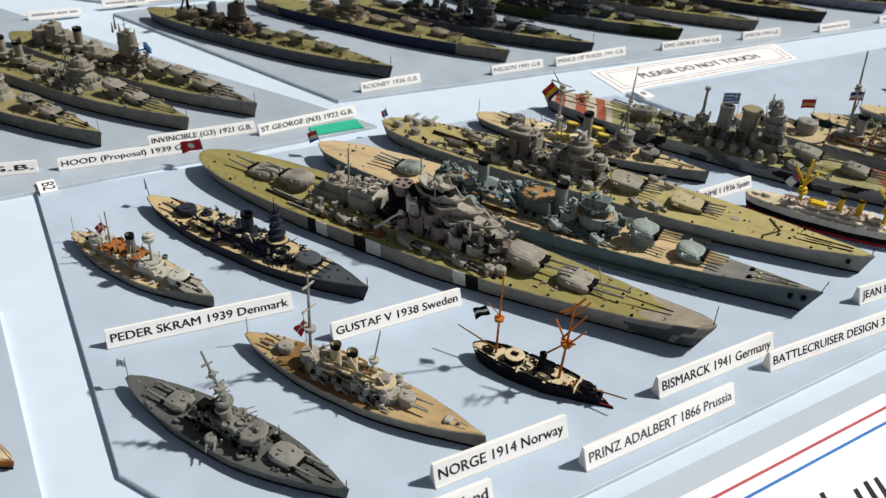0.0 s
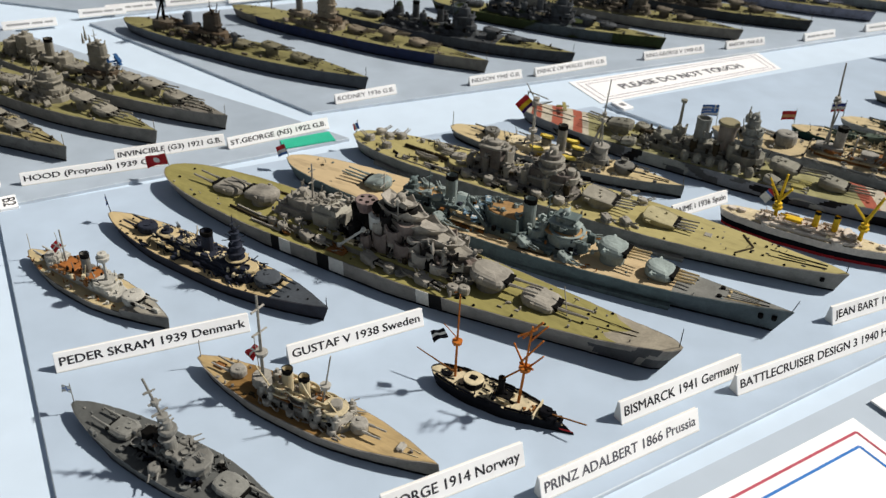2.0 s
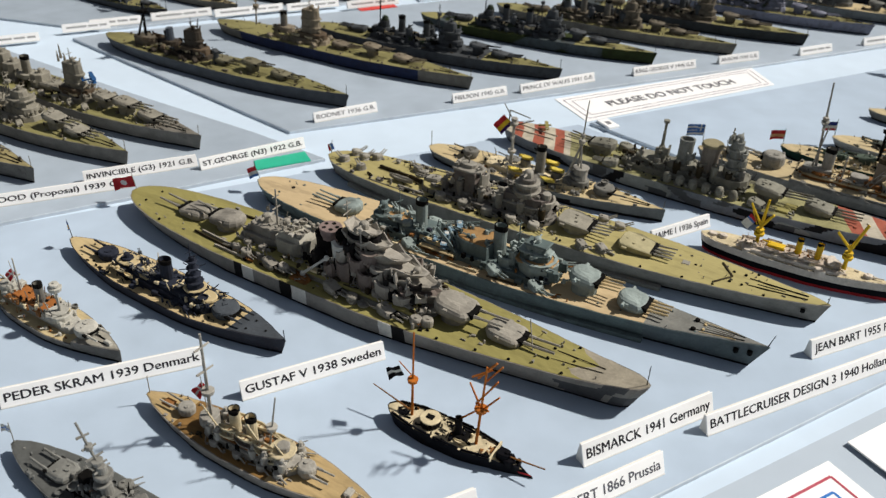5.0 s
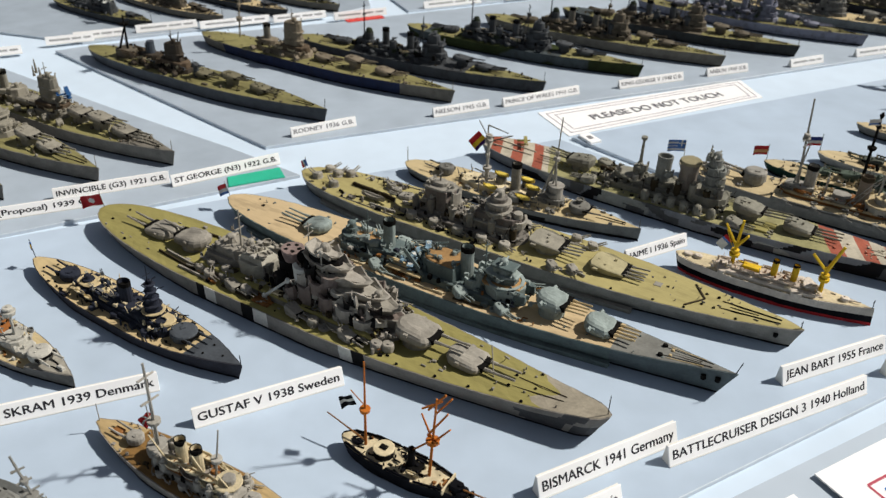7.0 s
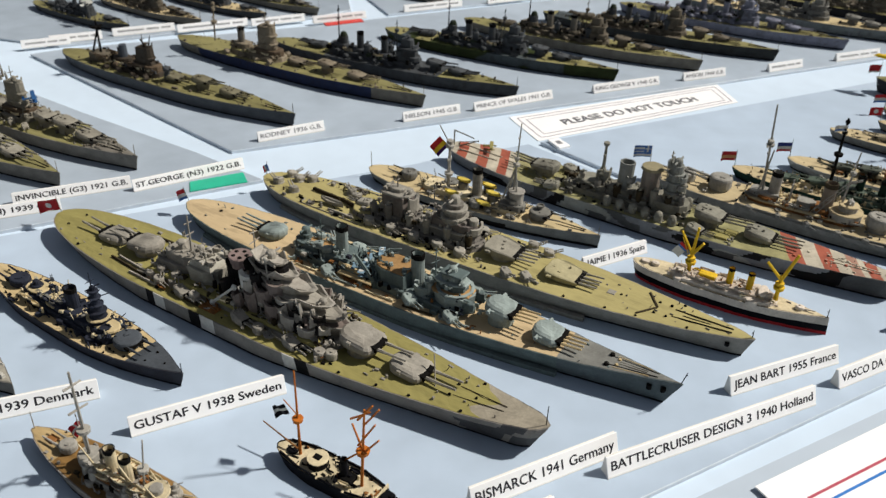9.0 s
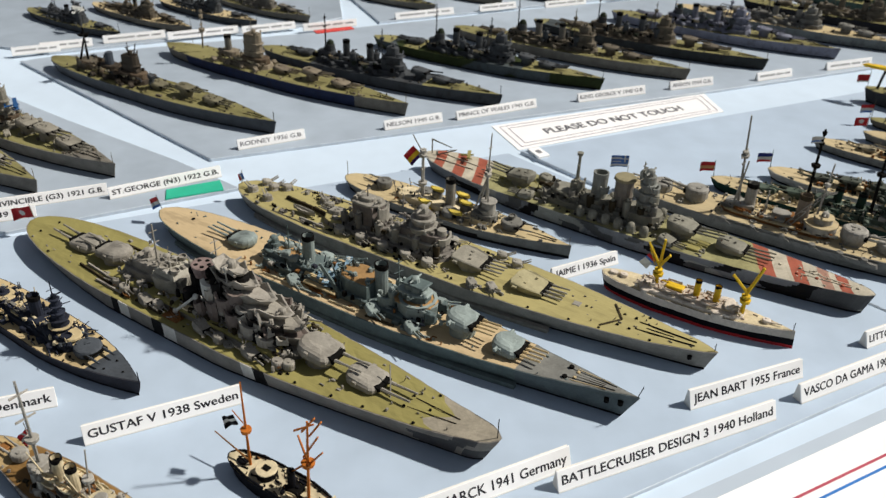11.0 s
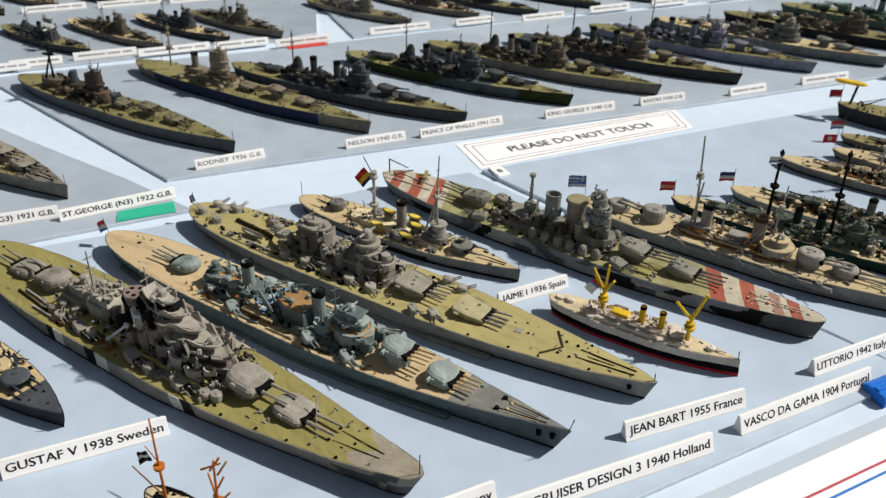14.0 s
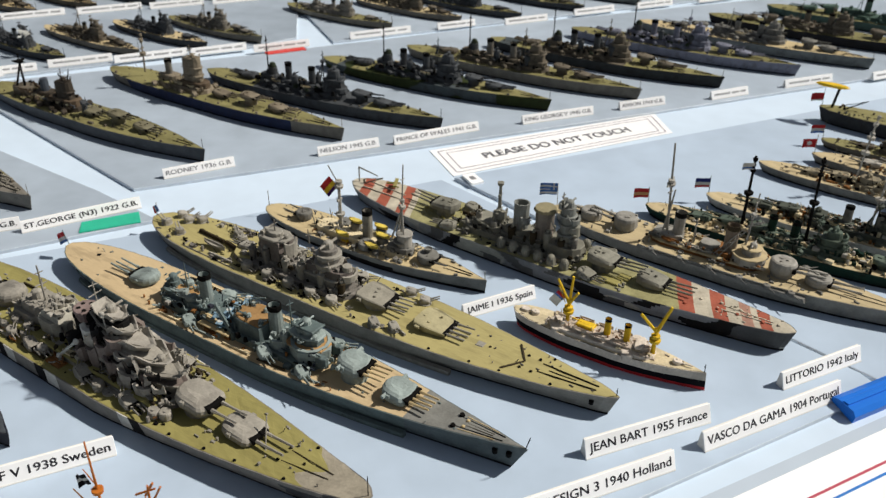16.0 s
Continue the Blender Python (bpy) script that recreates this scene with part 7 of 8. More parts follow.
    s.director(-10.6, 0, 7.8, 1.3, p, 2.4)
    s.mast(-10.6, 10, dz=8.6, r=0.85, yards=((0.55, 2.6),), tops=((0.96, 1.2),), mat=p)
    BLG = grey("funnel blue grey", 0.30, 0.31, 0.30, wash=0.12)
    s.funnel(-5.4, 6.4, 5.8, 12.0, dz=1.9, mat=BLG, cap=BLG)
    s.house(-8.4, -2.6, 7.4, 3.0, dz=1.9, shape="faceted", name="funnel_base", mat=p)
    s.shield(-3.6, -2.6, 3.2, 2.0, 7.6, -50, 1.2, 0.6, 0.3, BLG, 0.9)
    # stout after funnel with a wide khaki cap
    s.house(-11, 1, 9.4, 1.6, dz=1.9, shape="rect", name="funnel_base", mat=p)
    s.drum(0.0, 3.6, 12.2, dz=1.9, name="funnel", inset=-0.04, mat=grey("italian funnel", 0.27, 0.235, 0.21, wash=0.12))
    s.drum(0.0, 4.6, 0.9, dz=14.0, name="funnel_cap", inset=0.06, mat=grey("funnel khaki", 0.42, 0.37, 0.24, wash=0.12))
    # tower of stacked blue-grey stages
    s.house(1.2, 9.0, 9, 3.2, dz=1.9, shape="bow", name="bridge_base", mat=p)
    s.drum(5, 3.8, 3.8, dz=4.8, name="tower_stage", inset=0.1, mat=p)
    s.drum(5, 2.8, 9.4, dz=8.4, name="tower_stage", inset=0.06, mat=BLG)
    s.drum(5, 3.8, 0.6, dz=8.0, name="tower_platform", mat=BLG)
    s.drum(5, 3.6, 0.6, dz=11.4, name="tower_platform", mat=BLG)
    s.drum(5, 3.4, 0.5, dz=14.6, name="tower_platform", mat=BLG)
    s.drum(6.8, 1.7, 3.4, dz=8.4, name="searchlight_tower", mat=p)
    for z, w in ((6.2, 6.0), (9.6, 5.4), (12.6, 5.0)):
        s.shield(6.8, 0, w, 1.6, z, 0, 1.2, 1.2, 0.3, BLG, 0.9)
    s.director(5, 0, 17.6, 1.9, BLG, 4.4)
    s.shield(3.4, 0, 5.0, 1.8, 16.8, 180, 1.3, 0.8, 0.4, BLG, 0.8)
    s.mast(3.6, 4.5, dz=17.6, r=0.36, yards=((0.45, 3.4), (0.75, 2.6)), mat=p)
    for c, y, z, ln in ((3.2, -2.6, 9, 4), (6.4, -2.4, 13, 3.6), (3.0, 2.4, 12, 3.8)):
        bm = bmesh.new()
        rod(bm, (s.x(c), y, s.floor(c) + z), (s.x(c) - 1.4, y * 1.7, s.floor(c) + z + ln), 0.34, 0.2, 5)
        s.add("antenna", bm, BLG)
    for c in (12.2, -20.0):
        for y in (-9.0, 9.0):
            s.turret(c, 6.0, 6.6, 2.6, 3, 4.6, dz=0.3, ang=-10 if (y < 0) == (c > 0) else 190, y=y, mat=p, gr=0.3, gap=1.4, name="secondary_turret")
    for i in range(6):
        for y in (-9.2, 9.2):
            bm = bmesh.new()
            c = -6.9 + 2.85 * i
            x, z = s.x(c), s.z(c)
            prism(bm, disc(x, y, 1.9, 10), z - 0.1, z + 2.2, 0.05, 0.2)
            ball(bm, (x, y, z + 2.0), 1.85, 0.9, 10, 4, True)
            f = s.add("flak_turret", bm, p)
            bm = bmesh.new()
            rod(bm, (x, y, z + 1.9), (x + 1.6, y * 1.24, z + 2.8), 0.26, 0.2, 5)
            s.add("gun_barrel", bm, p, parent=f)
    for c, y, z in ((-16, -3, 2), (-16, 3, 2), (-2, -3.4, 3.6), (-2, 3.4, 3.6), (8.5, -3, 2), (8.5, 3, 2), (6, -3.4, 5.2), (6, 3.4, 5.2), (-8, -4.4, 2), (-8, 4.4, 2)):
        s.aa(c, y, z, 1.0, p, self_angle(s, y))
    for c, y in ((-13.5, -5.2), (-3, -6.2), (3, 6.2), (-13.5, 5.2)):
        s.boat(c, y, 7, 1.9, 1.2, dz=2.0, mat=p)
    s.clutter(-19, 8, 5, 6, 2.0, 26, [p, MID])
    s.clutter(-19, 8, 6.5, 10, 0.1, 20, [p, MID])
    s.clutter(-10, 6, 2, 4.4, 4.0, 18, [p, MID])
    # aircraft and crane on the quarterdeck
    s.crane(-47, 0, 0, 9, 3.4, 20, p)
    bm = bmesh.new()
    rod(bm, (s.x(-48.5), 0, s.z(-48)), (s.x(-48.5), 0, s.z(-48) + 6), 0.34)
    rod(bm, (s.x(-48.5), 0, s.z(-48) + 6), (s.x(-43), 0, s.z(-48) + 5.0), 0.3, 0.22)
    s.add("stern_crane", bm, p)
    for y in (-3.0, 3.0):
        s.strip(-46, y, -36, y * 0.7, 0.8, 0.5, STW, "catapult")
    T = Matrix.Translation((s.x(-40), 4.2, s.z(-40) + 2.4)) @ Matrix.Rotation(radians(30), 4, "Z")
    bm = bmesh.new()
    rod(bm, (-3, 0, 0), (3, 0, 0.2), 0.5, 0.3)
    prism(bm, rect(0, 1.6, 7.6), 0.3, 0.55, ch=0.05)
    rod(bm, (-1.2, 0, -1.6), (2.2, 0, -1.6), 0.35, 0.25)
    rod(bm, (0.6, 0, -1.6), (0.6, 0, 0.3), 0.2)
    for v in bm.verts:
        v.co = T @ v.co
    s.add("seaplane", bm, KHAKI, "small floatplane")
    for c, y in ((33, 0.8), (36.5, -2.2), (36.5, 2.2), (40, -1.6), (40, 1.6), (43, 0.6), (44.5, -1.4), (31, -5), (47, 0)):
        s.knob(c, y, 0.65, 0.55, STR if y < 0 else STW, "capstan")
    s.strip(37, -1.4, 46, -0.7, 0.5, mat=STW)
    s.strip(37, 1.4, 46, 0.7, 0.5, mat=STW)
    for y in (-5.5, 5.5):
        s.strip(-26, y * 0.4, -34, y * 0.35, 0.4, 2.0, p, "spar", 1.0)
    s.fittings(-19, 9, 7, 2.0, 80, p, 0.9)
    s.fittings(-19, 9, 7, 2.0, 60, SOOT_SHADE, 0.9)
    s.fittings(-24, 20, 11, 0.1, 80, MID, 0.9, 6)
    s.fittings(-24, 20, 11, 0.1, 50, SOOT_SHADE, 0.8, 6)
    s.fittings(-11, 7, 4.6, 4, 50, p, 0.9)
    s.fittings(36, 48, 5, 0.1, 26, STW, 0.5)
    s.fittings(-30, -20, 8, 0.1, 24, KHAKI, 0.8)
    for c, y, w, h, z in ((-6, -4.6, 3.0, 4.2, 2.0), (-1, -4.8, 2.6, 5.0, 2.0), (2, -4.4, 2.8, 6.4, 2.0), (5, -4.0, 2.6, 5.2, 2.0), (7.4, -2.6, 2.4, 6.6, 2.0), (-10.6, -3.6, 2.6, 3.6, 2.0), (-14.5, -2.8, 2.2, 4.6, 2.0), (0.6, 4.4, 2.6, 5, 2.0), (5, 4, 2.4, 6, 2.0)):
        s.drum(c, w * 0.5, h, dz=z, y=y, mat=s.rng.choice((p, FRG2, MID, UMBER)), name="gun_platform", inset=-0.12)
        s.aa(c, y, z + h, 0.9, p, self_angle(s, y))
    s.lattice((-9, -5.6, 3.0), (-14.5, -7.6, 8.0), 0.9, p)
    s.house(14.4, 18.6, 3.8, 0.7, y=-6.4, mat=KHAKI, name="float_rack", shape="rect")
    s.house(17.2, 19.6, 3.0, 0.8, y=-2.0, mat=KHAKI, name="float_rack", shape="rect")
    s.fittings(-19, 9, 7, 3.0, 40, UMBER, 1.1)


for build in (danish_ship, swedish_ship, norwegian_ship, finnish_ship, prussian_ship, german_ship, dutch_ship, french_ship, spanish_ship, portuguese_ship, italian_ship):
    build()


# ---- plainer battleships farther off ----
def battleship(label, stern, bow, beam, hull, deck, top, plan, group, fb=(6.0, 6.2, 7.3), guns=2, boot=None, bands=(), tripod=True, funnels=(-4,), extra=None, flag=None, deck_bands=(), tall=1.0, fun_mat=None, high=1.35, poles=(), pole_mat=None, tower="", bare=False, style="box", shift=0.0, slim=1.0, gun_mat=None):
    """plan: turrets as (place, 1 forward / -1 aft, raised)."""
    s = Ship(label, stern, bow, beam, [(-50, fb[0]), (0, fb[1]), (50, fb[2])], group, hull, deck, top, rake=2.0, overhang=2.5, bow_pow=1.85, stern_run=0.32, stations=30, high=high, wide=1.2, bands=bands, deck_bands=deck_bands, boot=boot)
    b = beam
    for c, d, up, *g in plan:
        s.turret(c, b * 0.36, b * 0.5, b * 0.115, g[0] if g else guns, b * 0.36, dz=b * (0.04 + 0.085 * up), ang=0 if d > 0 else 180, gr=0.46, elev=5, style=style, mat=gun_mat)
    c0 = min([c for c, d, *_ in plan if d > 0] + [20]) - 6 - shift
    aft = max([c for c, d, *_ in plan if d < 0] + [-30]) + 5
    s.house(aft, c0 + 1, b * 0.5, 1.9, shape="capsule", name="superstructure_deck")
    s.house(aft + 0.5, c0 - 10, b * 0.47, 0.2, dz=1.9, mat=deck, shape="capsule", name="boat_deck")
    if tower == "tall":
        # tall rounded tower that widens to a crown
        s.house(c0 - 10, c0, b * 0.36, 2.4, dz=1.9, shape="bow", name="bridge_base", mat=BROWN)
        s.house(c0 - 8.6, c0 - 2.4, b * 0.27 * slim, 8.4 * tall, dz=4.2, shape="bow", name="tower_bridge", inset=0.1)
        for k, (w, z) in enumerate(((0.31, 5.6), (0.28, 8.6))):
            s.house(c0 - 8.8, c0 - 2.0, b * w * slim, 0.45, dz=z * tall, shape="bow", name="bridge_wing")
        s.shield(c0 - 3.6, 0, b * 0.22 * slim, 1.8, 4.2 + 7.6 * tall, 0, 1.3, 1.0, 0.3)
        s.director(c0 - 5.4, 0, 4.4 + 8.4 * tall, 1.3, arm=2.4)
        s.mast(c0 - 6.2, 4.5, dz=5 + 8.4 * tall, r=0.24, yards=((0.5, 3.4),))
    else:
        s.house(c0 - 9, c0, b * 0.36, 2.4, dz=1.9, shape="bow", name="bridge_base")
        s.house(c0 - 8, c0 - 1.5, b * 0.3, 2.6 * tall, dz=4.3, shape="faceted", name="bridge", inset=0.1)
        s.house(c0 - 8.4, c0 - 1, b * 0.4, 0.4, dz=4.3 + 2.4 * tall, shape="faceted", name="bridge_wing")
        s.house(c0 - 7.2, c0 - 2.6, b * 0.22, 2.6 * tall, dz=4.6 + 2.5 * tall, shape="bow", name="upper_bridge", inset=0.12)
        s.shield(c0 - 2.0, 0, b * 0.3, 1.4, 4.4 + 2.6 * tall, 0, 1.2, 1.2, 0.3)
        s.director(c0 - 5, 0, 4.6 + 5.0 * tall, 1.4, arm=2.8)
        s.mast(c0 - 9.5, 11 * tall, dz=4, r=0.34, yards=((0.7, 4.4), (0.9, 3)), legs=2 if tripod else 0, tops=((0.7, 1.2),))
    for c in funnels:
        s.funnel(c, b * 0.2, b * 0.17, 7.5 * min(tall, 1.15), dz=1.9, mat=fun_mat)
        s.house(c - 3.2, c + 3.2, b * 0.3, 1.6, dz=1.9, shape="faceted", name="funnel_base", inset=0.1)
        s.tub(c + 3.0, 1.3, 0.8, dz=3.6, y=b * 0.1)
        s.tub(c - 3.0, 1.3, 0.8, dz=3.6, y=-b * 0.1)
    s.house(aft + 1, aft + 8, b * 0.3, 2.4, dz=1.9, shape="capsule", name="after_deckhouse")
    s.director(aft + 4, 0, 4.3, 1.3, arm=2.2)
    if not bare:
        s.mast(aft + 8, 11, dz=3, r=0.3, yards=((0.65, 3.6),), legs=2 if tripod else 0)
    mid = (aft + c0) / 2
    for c in (mid - 9, mid - 3, mid + 3, mid + 9):
        for y in (-1, 1):
            s.turret(c, b * 0.13, b * 0.16, b * 0.09, 2, b * 0.14, dz=0.4, y=y * b * 0.36, ang=-25 * y if y > 0 else -25, gr=0.22, name="secondary_turret", style="box")
    for k in range(8):
        s.aa(s.rng.uniform(aft + 1, c0), s.rng.choice((-1, 1)) * b * s.rng.uniform(0.12, 0.22), 2.0, 1.0, None, s.rng.choice((-40, 30, 160)))
    for k in range(4):
        s.boat(mid + s.rng.uniform(-10, 8), s.rng.choice((-1, 1)) * b * 0.2, 6.5, 1.8, 1.2, dz=2.0, mat=s.rng.choice((top, CREAM)))
    s.clutter(aft, c0, b * 0.1, b * 0.23, 2.0, 18, [top, top, fun_mat or top])
    s.clutter(aft, c0, b * 0.28, b * 0.42, 0.1, 10, [top])
    s.clutter(c0 - 9, c0, 0.5, b * 0.17, 4.6, 6, [top])
    s.fittings(aft, c0, b * 0.23, 2.0, 50, top, 0.9)
    s.fittings(aft, c0 - 2, b * 0.23, 2.0, 30, SOOT_SHADE, 0.9)
    s.fittings(-44, 36, b * 0.42, 0.1, 40, top, 0.8, b * 0.2)
    s.fittings(-44, 44, b * 0.4, 0.1, 50, UKB, 0.9)
    s.strip(38, -1.4, 45, -0.7)
    s.strip(38, 1.4, 45, 0.7)
    s.flag(49.2, 0, 0, 4.0, [top], w=0.3, fh=0.3)
    if flag:
        s.flag(-49.3, 0, 0, 7.6, flag[0], w=6.2, fh=4.4, turn=205, lean=-0.4, **flag[1])
    if extra:
        extra(s)
    for c, h, *more in poles:
        s.mast(c, h, dz=2, r=0.75 if pole_mat is SOOT_SHADE else 0.5, yards=((0.42, 4.4), (0.5, 3.8), (0.62, 2.6), (0.86, 3.0)), tops=((0.48, 1.7), (0.8, 1.0), (0.95, 0.9)), mat=pole_mat, lean=more[0] if more else 1.5)
    return s


def run(bow, ang, length):
    a = radians(ang)
    return (bow[0] - length * math.cos(a), bow[1] - length * math.sin(a)), bow


UKD = grey("british khaki deck", 0.335, 0.305, 0.14, stretch=(0.25, 1, 1))
UKG = grey("british grey", 0.09, 0.098, 0.112, wash=0.3)
UKB = grey("british brown grey", 0.185, 0.158, 0.125)
WARM = grey("warm grey", 0.255, 0.235, 0.21, wash=0.15)
PALEG = grey("pale warm grey", 0.37, 0.345, 0.30, wash=0.25)
NAVY = grey("navy blue", 0.028, 0.04, 0.105)
OLIV = grey("olive camo", 0.042, 0.055, 0.022, second=(0.065, 0.078, 0.082), mix=(0.57, 0.6), second_scale=40)
LILAC = grey("lilac grey", 0.26, 0.27, 0.36)
COOL = grey("cool grey", 0.21, 0.23, 0.24)
GREENH = grey("dark green", 0.018, 0.045, 0.035)
three = [(36, 1, 0, 3), (28, 1, 1, 3), (19, 1, 0, 3)]
kgv = [(27, 1, 0, 4), (18.5, 1, 1, 2), (-30, -1, 0, 4)]
four = [(32, 1, 0), (24, 1, 1), (-22, -1, 1), (-31, -1, 0)]


DOME = grey("dark green dome", 0.05, 0.065, 0.045, wash=0.2)
BROWN = grey("bridge brown", 0.165, 0.12, 0.085)


def star_mast(s):
    """After mast with a dark star-shaped spotting top."""
    m = s.mast(-31, 15, dz=2, r=0.7, yards=(), mat=SOOT_SHADE, legs=2)
    for k in range(6):
        a = radians(60 * k + 15)
        bm = bmesh.new()
        x, z = s.x(-31), s.floor(-31) + 13.5
        rod(bm, (x, 0, z), (x + 3.6 * math.cos(a), 3.6 * math.sin(a), z + s.rng.uniform(-1.4, 2.6)), 0.95, 0.2, 5)
        s.add("yard", bm, SOOT_SHADE, parent=m)


def star_ship(s):
    """Gear of the three-turret ship: star mast with its house, stout funnel, dark antennas on the tower, brown boats."""
    star_mast(s)
    s.house(-35, -28, 7.5, 3.4, dz=0.0, mat=UKB, name="mast_house", shape="faceted")
    s.house(-21.2, -18.9, 3.8, 7.4, dz=1.9, mat=grey("funnel slate blue", 0.085, 0.10, 0.13, wash=0.15), name="funnel_casing", shape="capsule")
    for y in (-1, 1):
        bm = bmesh.new()
        x, z = s.x(-8.4), s.floor(-8) + 9.6
        rod(bm, (x, 0.4 * y, z), (x - 0.6, 3.2 * y, z + 5.2), 0.42, 0.24, 5)
        s.add("antenna", bm, SOOT_SHADE)
        for c in (-29, -25, -14):
            s.boat(c, y * 4.6, 7.5, 2.1, 1.6, dz=2.0, mat=BROWN)
    s.turret(0.5, 3.4, 4.0, 2.0, 2, 6.0, dz=4.4, y=-2.4, ang=-18, mat=UKG, gr=0.4, name="flak_mount", elev=14)
    s.fittings(-34, -8, 7, 1.9, 60, SOOT_SHADE, 1.2)
    s.fittings(-30, -8, 7, 1.9, 50, BROWN, 1.6)


def dome_aft(s):
    """After pole mast on a round house with a dark dome, and a crowded dark waist."""
    s.drum(-19, 2.6, 5.4, dz=1.9, mat=UKG, name="after_control")
    bm = bmesh.new()
    ball(bm, (s.x(-19), 0, s.floor(-19) + 7.2), 2.3, 1.0, 10, 5)
    s.add("director_dome", bm, DOME)
    s.mast(-21, 18, dz=2, r=0.45, yards=((0.7, 3.4), (0.9, 2.2)), mat=SOOT_SHADE)
    s.clutter(-22, 8, 2, 7, 2.0, 24, [UKG, UKB, DOME])
    s.fittings(-24, 12, 7, 2.0, 60, SOOT_SHADE, 1.3)
    for c, y in ((-8, -3.4), (-1, 3.2), (5, -3.0)):
        s.drum(c, 1.8, 4.6, dz=2.0, y=y, mat=UKG, name="gun_platform", inset=-0.15)
        s.aa(c, y, 6.6, 1.1, UKG, self_angle(s, y))


def float_plane(s, c, y, dz, ang, mat, span=8.0, tip=0.0):
    """A small biplane on its floats."""
    T = Matrix.Translation((s.x(c), y, s.floor(c) + dz)) @ Matrix.Rotation(radians(tip), 4, "X") @ Matrix.Rotation(radians(ang), 4, "Z")
    bm = bmesh.new()
    rod(bm, (-3.6, 0, 1.6), (2.6, 0, 1.9), 0.35, 0.6, 8)
    for z in (1.5, 3.0):
        prism(bm, rect(0.2, 2.0, span), z, z + 0.25, ch=0.05)
    for y in (-0.38, 0.38):
        rod(bm, (1.1, y * span, 1.6), (1.1, y * span, 3.1), 0.14, n=4)
        rod(bm, (-1.0, y * 3, 0.2), (2.4, y * 3, 0.25), 0.35, 0.3)
        rod(bm, (1.0, y * 3, 0.2), (1.0, y * 1.5, 1.7), 0.14, n=4)
    prism(bm, rect(-3.8, -2.8, 3.0), 1.8, 2.0, ch=0.05)
    prism(bm, [(-3.8, -0.1), (-2.8, -0.1), (-2.8, 0.1), (-3.8, 0.1)], 1.6, 3.0, ch=0.03)
    for v in bm.verts:
        v.co = T @ v.co
    s.add("seaplane", bm, mat, "small floatplane", stretch=False)


def plane_extra(s):
    s.turret(14.5, 8.6, 11, 3.0, 3, 8, dz=2.6, gr=0.4)
    float_plane(s, 10.6, -1.0, 10.4, 60, grey("dark blue paint", 0.03, 0.11, 0.30, wash=0.1), 12.0)
    for c, w, h in ((-34, 9, 5.0), (-28.5, 7, 8.0), (-24, 8, 5.5), (-12, 8, 4.6)):
        s.house(c - 2.2, c + 2.2, w, h, dz=0.5, shape="faceted", name="after_deckhouse", inset=0.1)
        s.director(c, 0, h + 0.4, 1.4, arm=2.8)
        s.tub(c, 1.5, 0.9, dz=2.6, y=-w * 0.62)
    for c, z, ln in ((-1, 13.5, 5.0), (0.5, 12.5, 3.4), (-2.4, 12.0, 3.8)):
        bm = bmesh.new()
        rod(bm, (s.x(c), 0, s.floor(c) + z), (s.x(c) + 0.8, -0.6, s.floor(c) + z + ln), 0.7, 0.22, 5)
        s.add("antenna", bm)
    s.clutter(-36, -8, 3, 9, 0.3, 40, [PALEG, WARM, UKB])
    s.fittings(-38, 2, 9, 0.3, 70, UMBER, 1.3)
    s.fittings(26, 46, 7, 0.1, 60, PALEG, 0.7)


battleship("grey British battleship model with three turrets forward", (-181.4, 485.2), (-31.1, 406.8), 22, grey("slate hull", 0.105, 0.115, 0.137, wash=0.08), UKD, grey("dark brown grey", 0.08, 0.066, 0.055, wash=0.2), [(25.3, 1, 0, 3), (14, 1, 1, 3), (2, 1, 0, 3)], UK, extra=star_ship, funnels=(-21,), fun_mat=UKG, tower="tall", tall=0.78, slim=0.86, bare=True, gun_mat=grey("pale khaki grey", 0.235, 0.215, 0.15, wash=0.2))
battleship("British battleship model with navy blue and grey hull sides", (-126, 519.0), (30.3, 439.5), 22, WARM, UKD, grey("tan grey", 0.31, 0.26, 0.20, wash=0.3), [(25.3, 1, 0, 3), (14, 1, 1, 3), (2, 1, 0, 3)], UK, bands=[(-36, 33, NAVY)], funnels=(-21,), fun_mat=WARM, tower="tall", tall=1.15, poles=((-33, 17),), bare=True)
battleship("dark grey British battleship model with khaki deck", *run((79.0, 459.0), -23.4, 160), 21, grey("plain dark hull", 0.09, 0.097, 0.11), UKD, UKG, kgv, UK, funnels=(-12, -2), fun_mat=UKG, deck_bands=[(-24, 22, UKG)], tall=1.3, extra=dome_aft, bare=True)
battleship("olive camouflaged British battleship model", *run((136.5, 493.0), -23.4, 153), 21, OLIV, UKD, UKG, kgv, UK, funnels=(-12, -2), fun_mat=UKG, deck_bands=[(-40, -33, OLIV), (-26, 19, OLIV)], tall=1.3, extra=dome_aft, bare=True)
battleship("warm grey British battleship model with khaki deck", *run((188.8, 516.4), -24.9, 158), 21, WARM, UKD, UKB, kgv, UK, funnels=(-12, -2), fun_mat=WARM, tall=1.3, extra=dome_aft, bare=True)
battleship("near-black British battleship model with khaki deck", *run((240.7, 542.7), -24.5, 156), 21, grey("dark hull", 0.06, 0.065, 0.07), UKD, UKB, kgv, UK, funnels=(-12, -2), fun_mat=UKG, deck_bands=[(-44, -36, OLIV), (-25, 12, UKB)], tall=1.3, extra=dome_aft, bare=True)
battleship("pale lilac-grey British battleship model", *run((293, 570.9), -26.2, 154), 21, LILAC, UKD, LILAC, kgv, UK, funnels=(-12, -2), fun_mat=LILAC, tall=1.3, extra=dome_aft, bare=True)
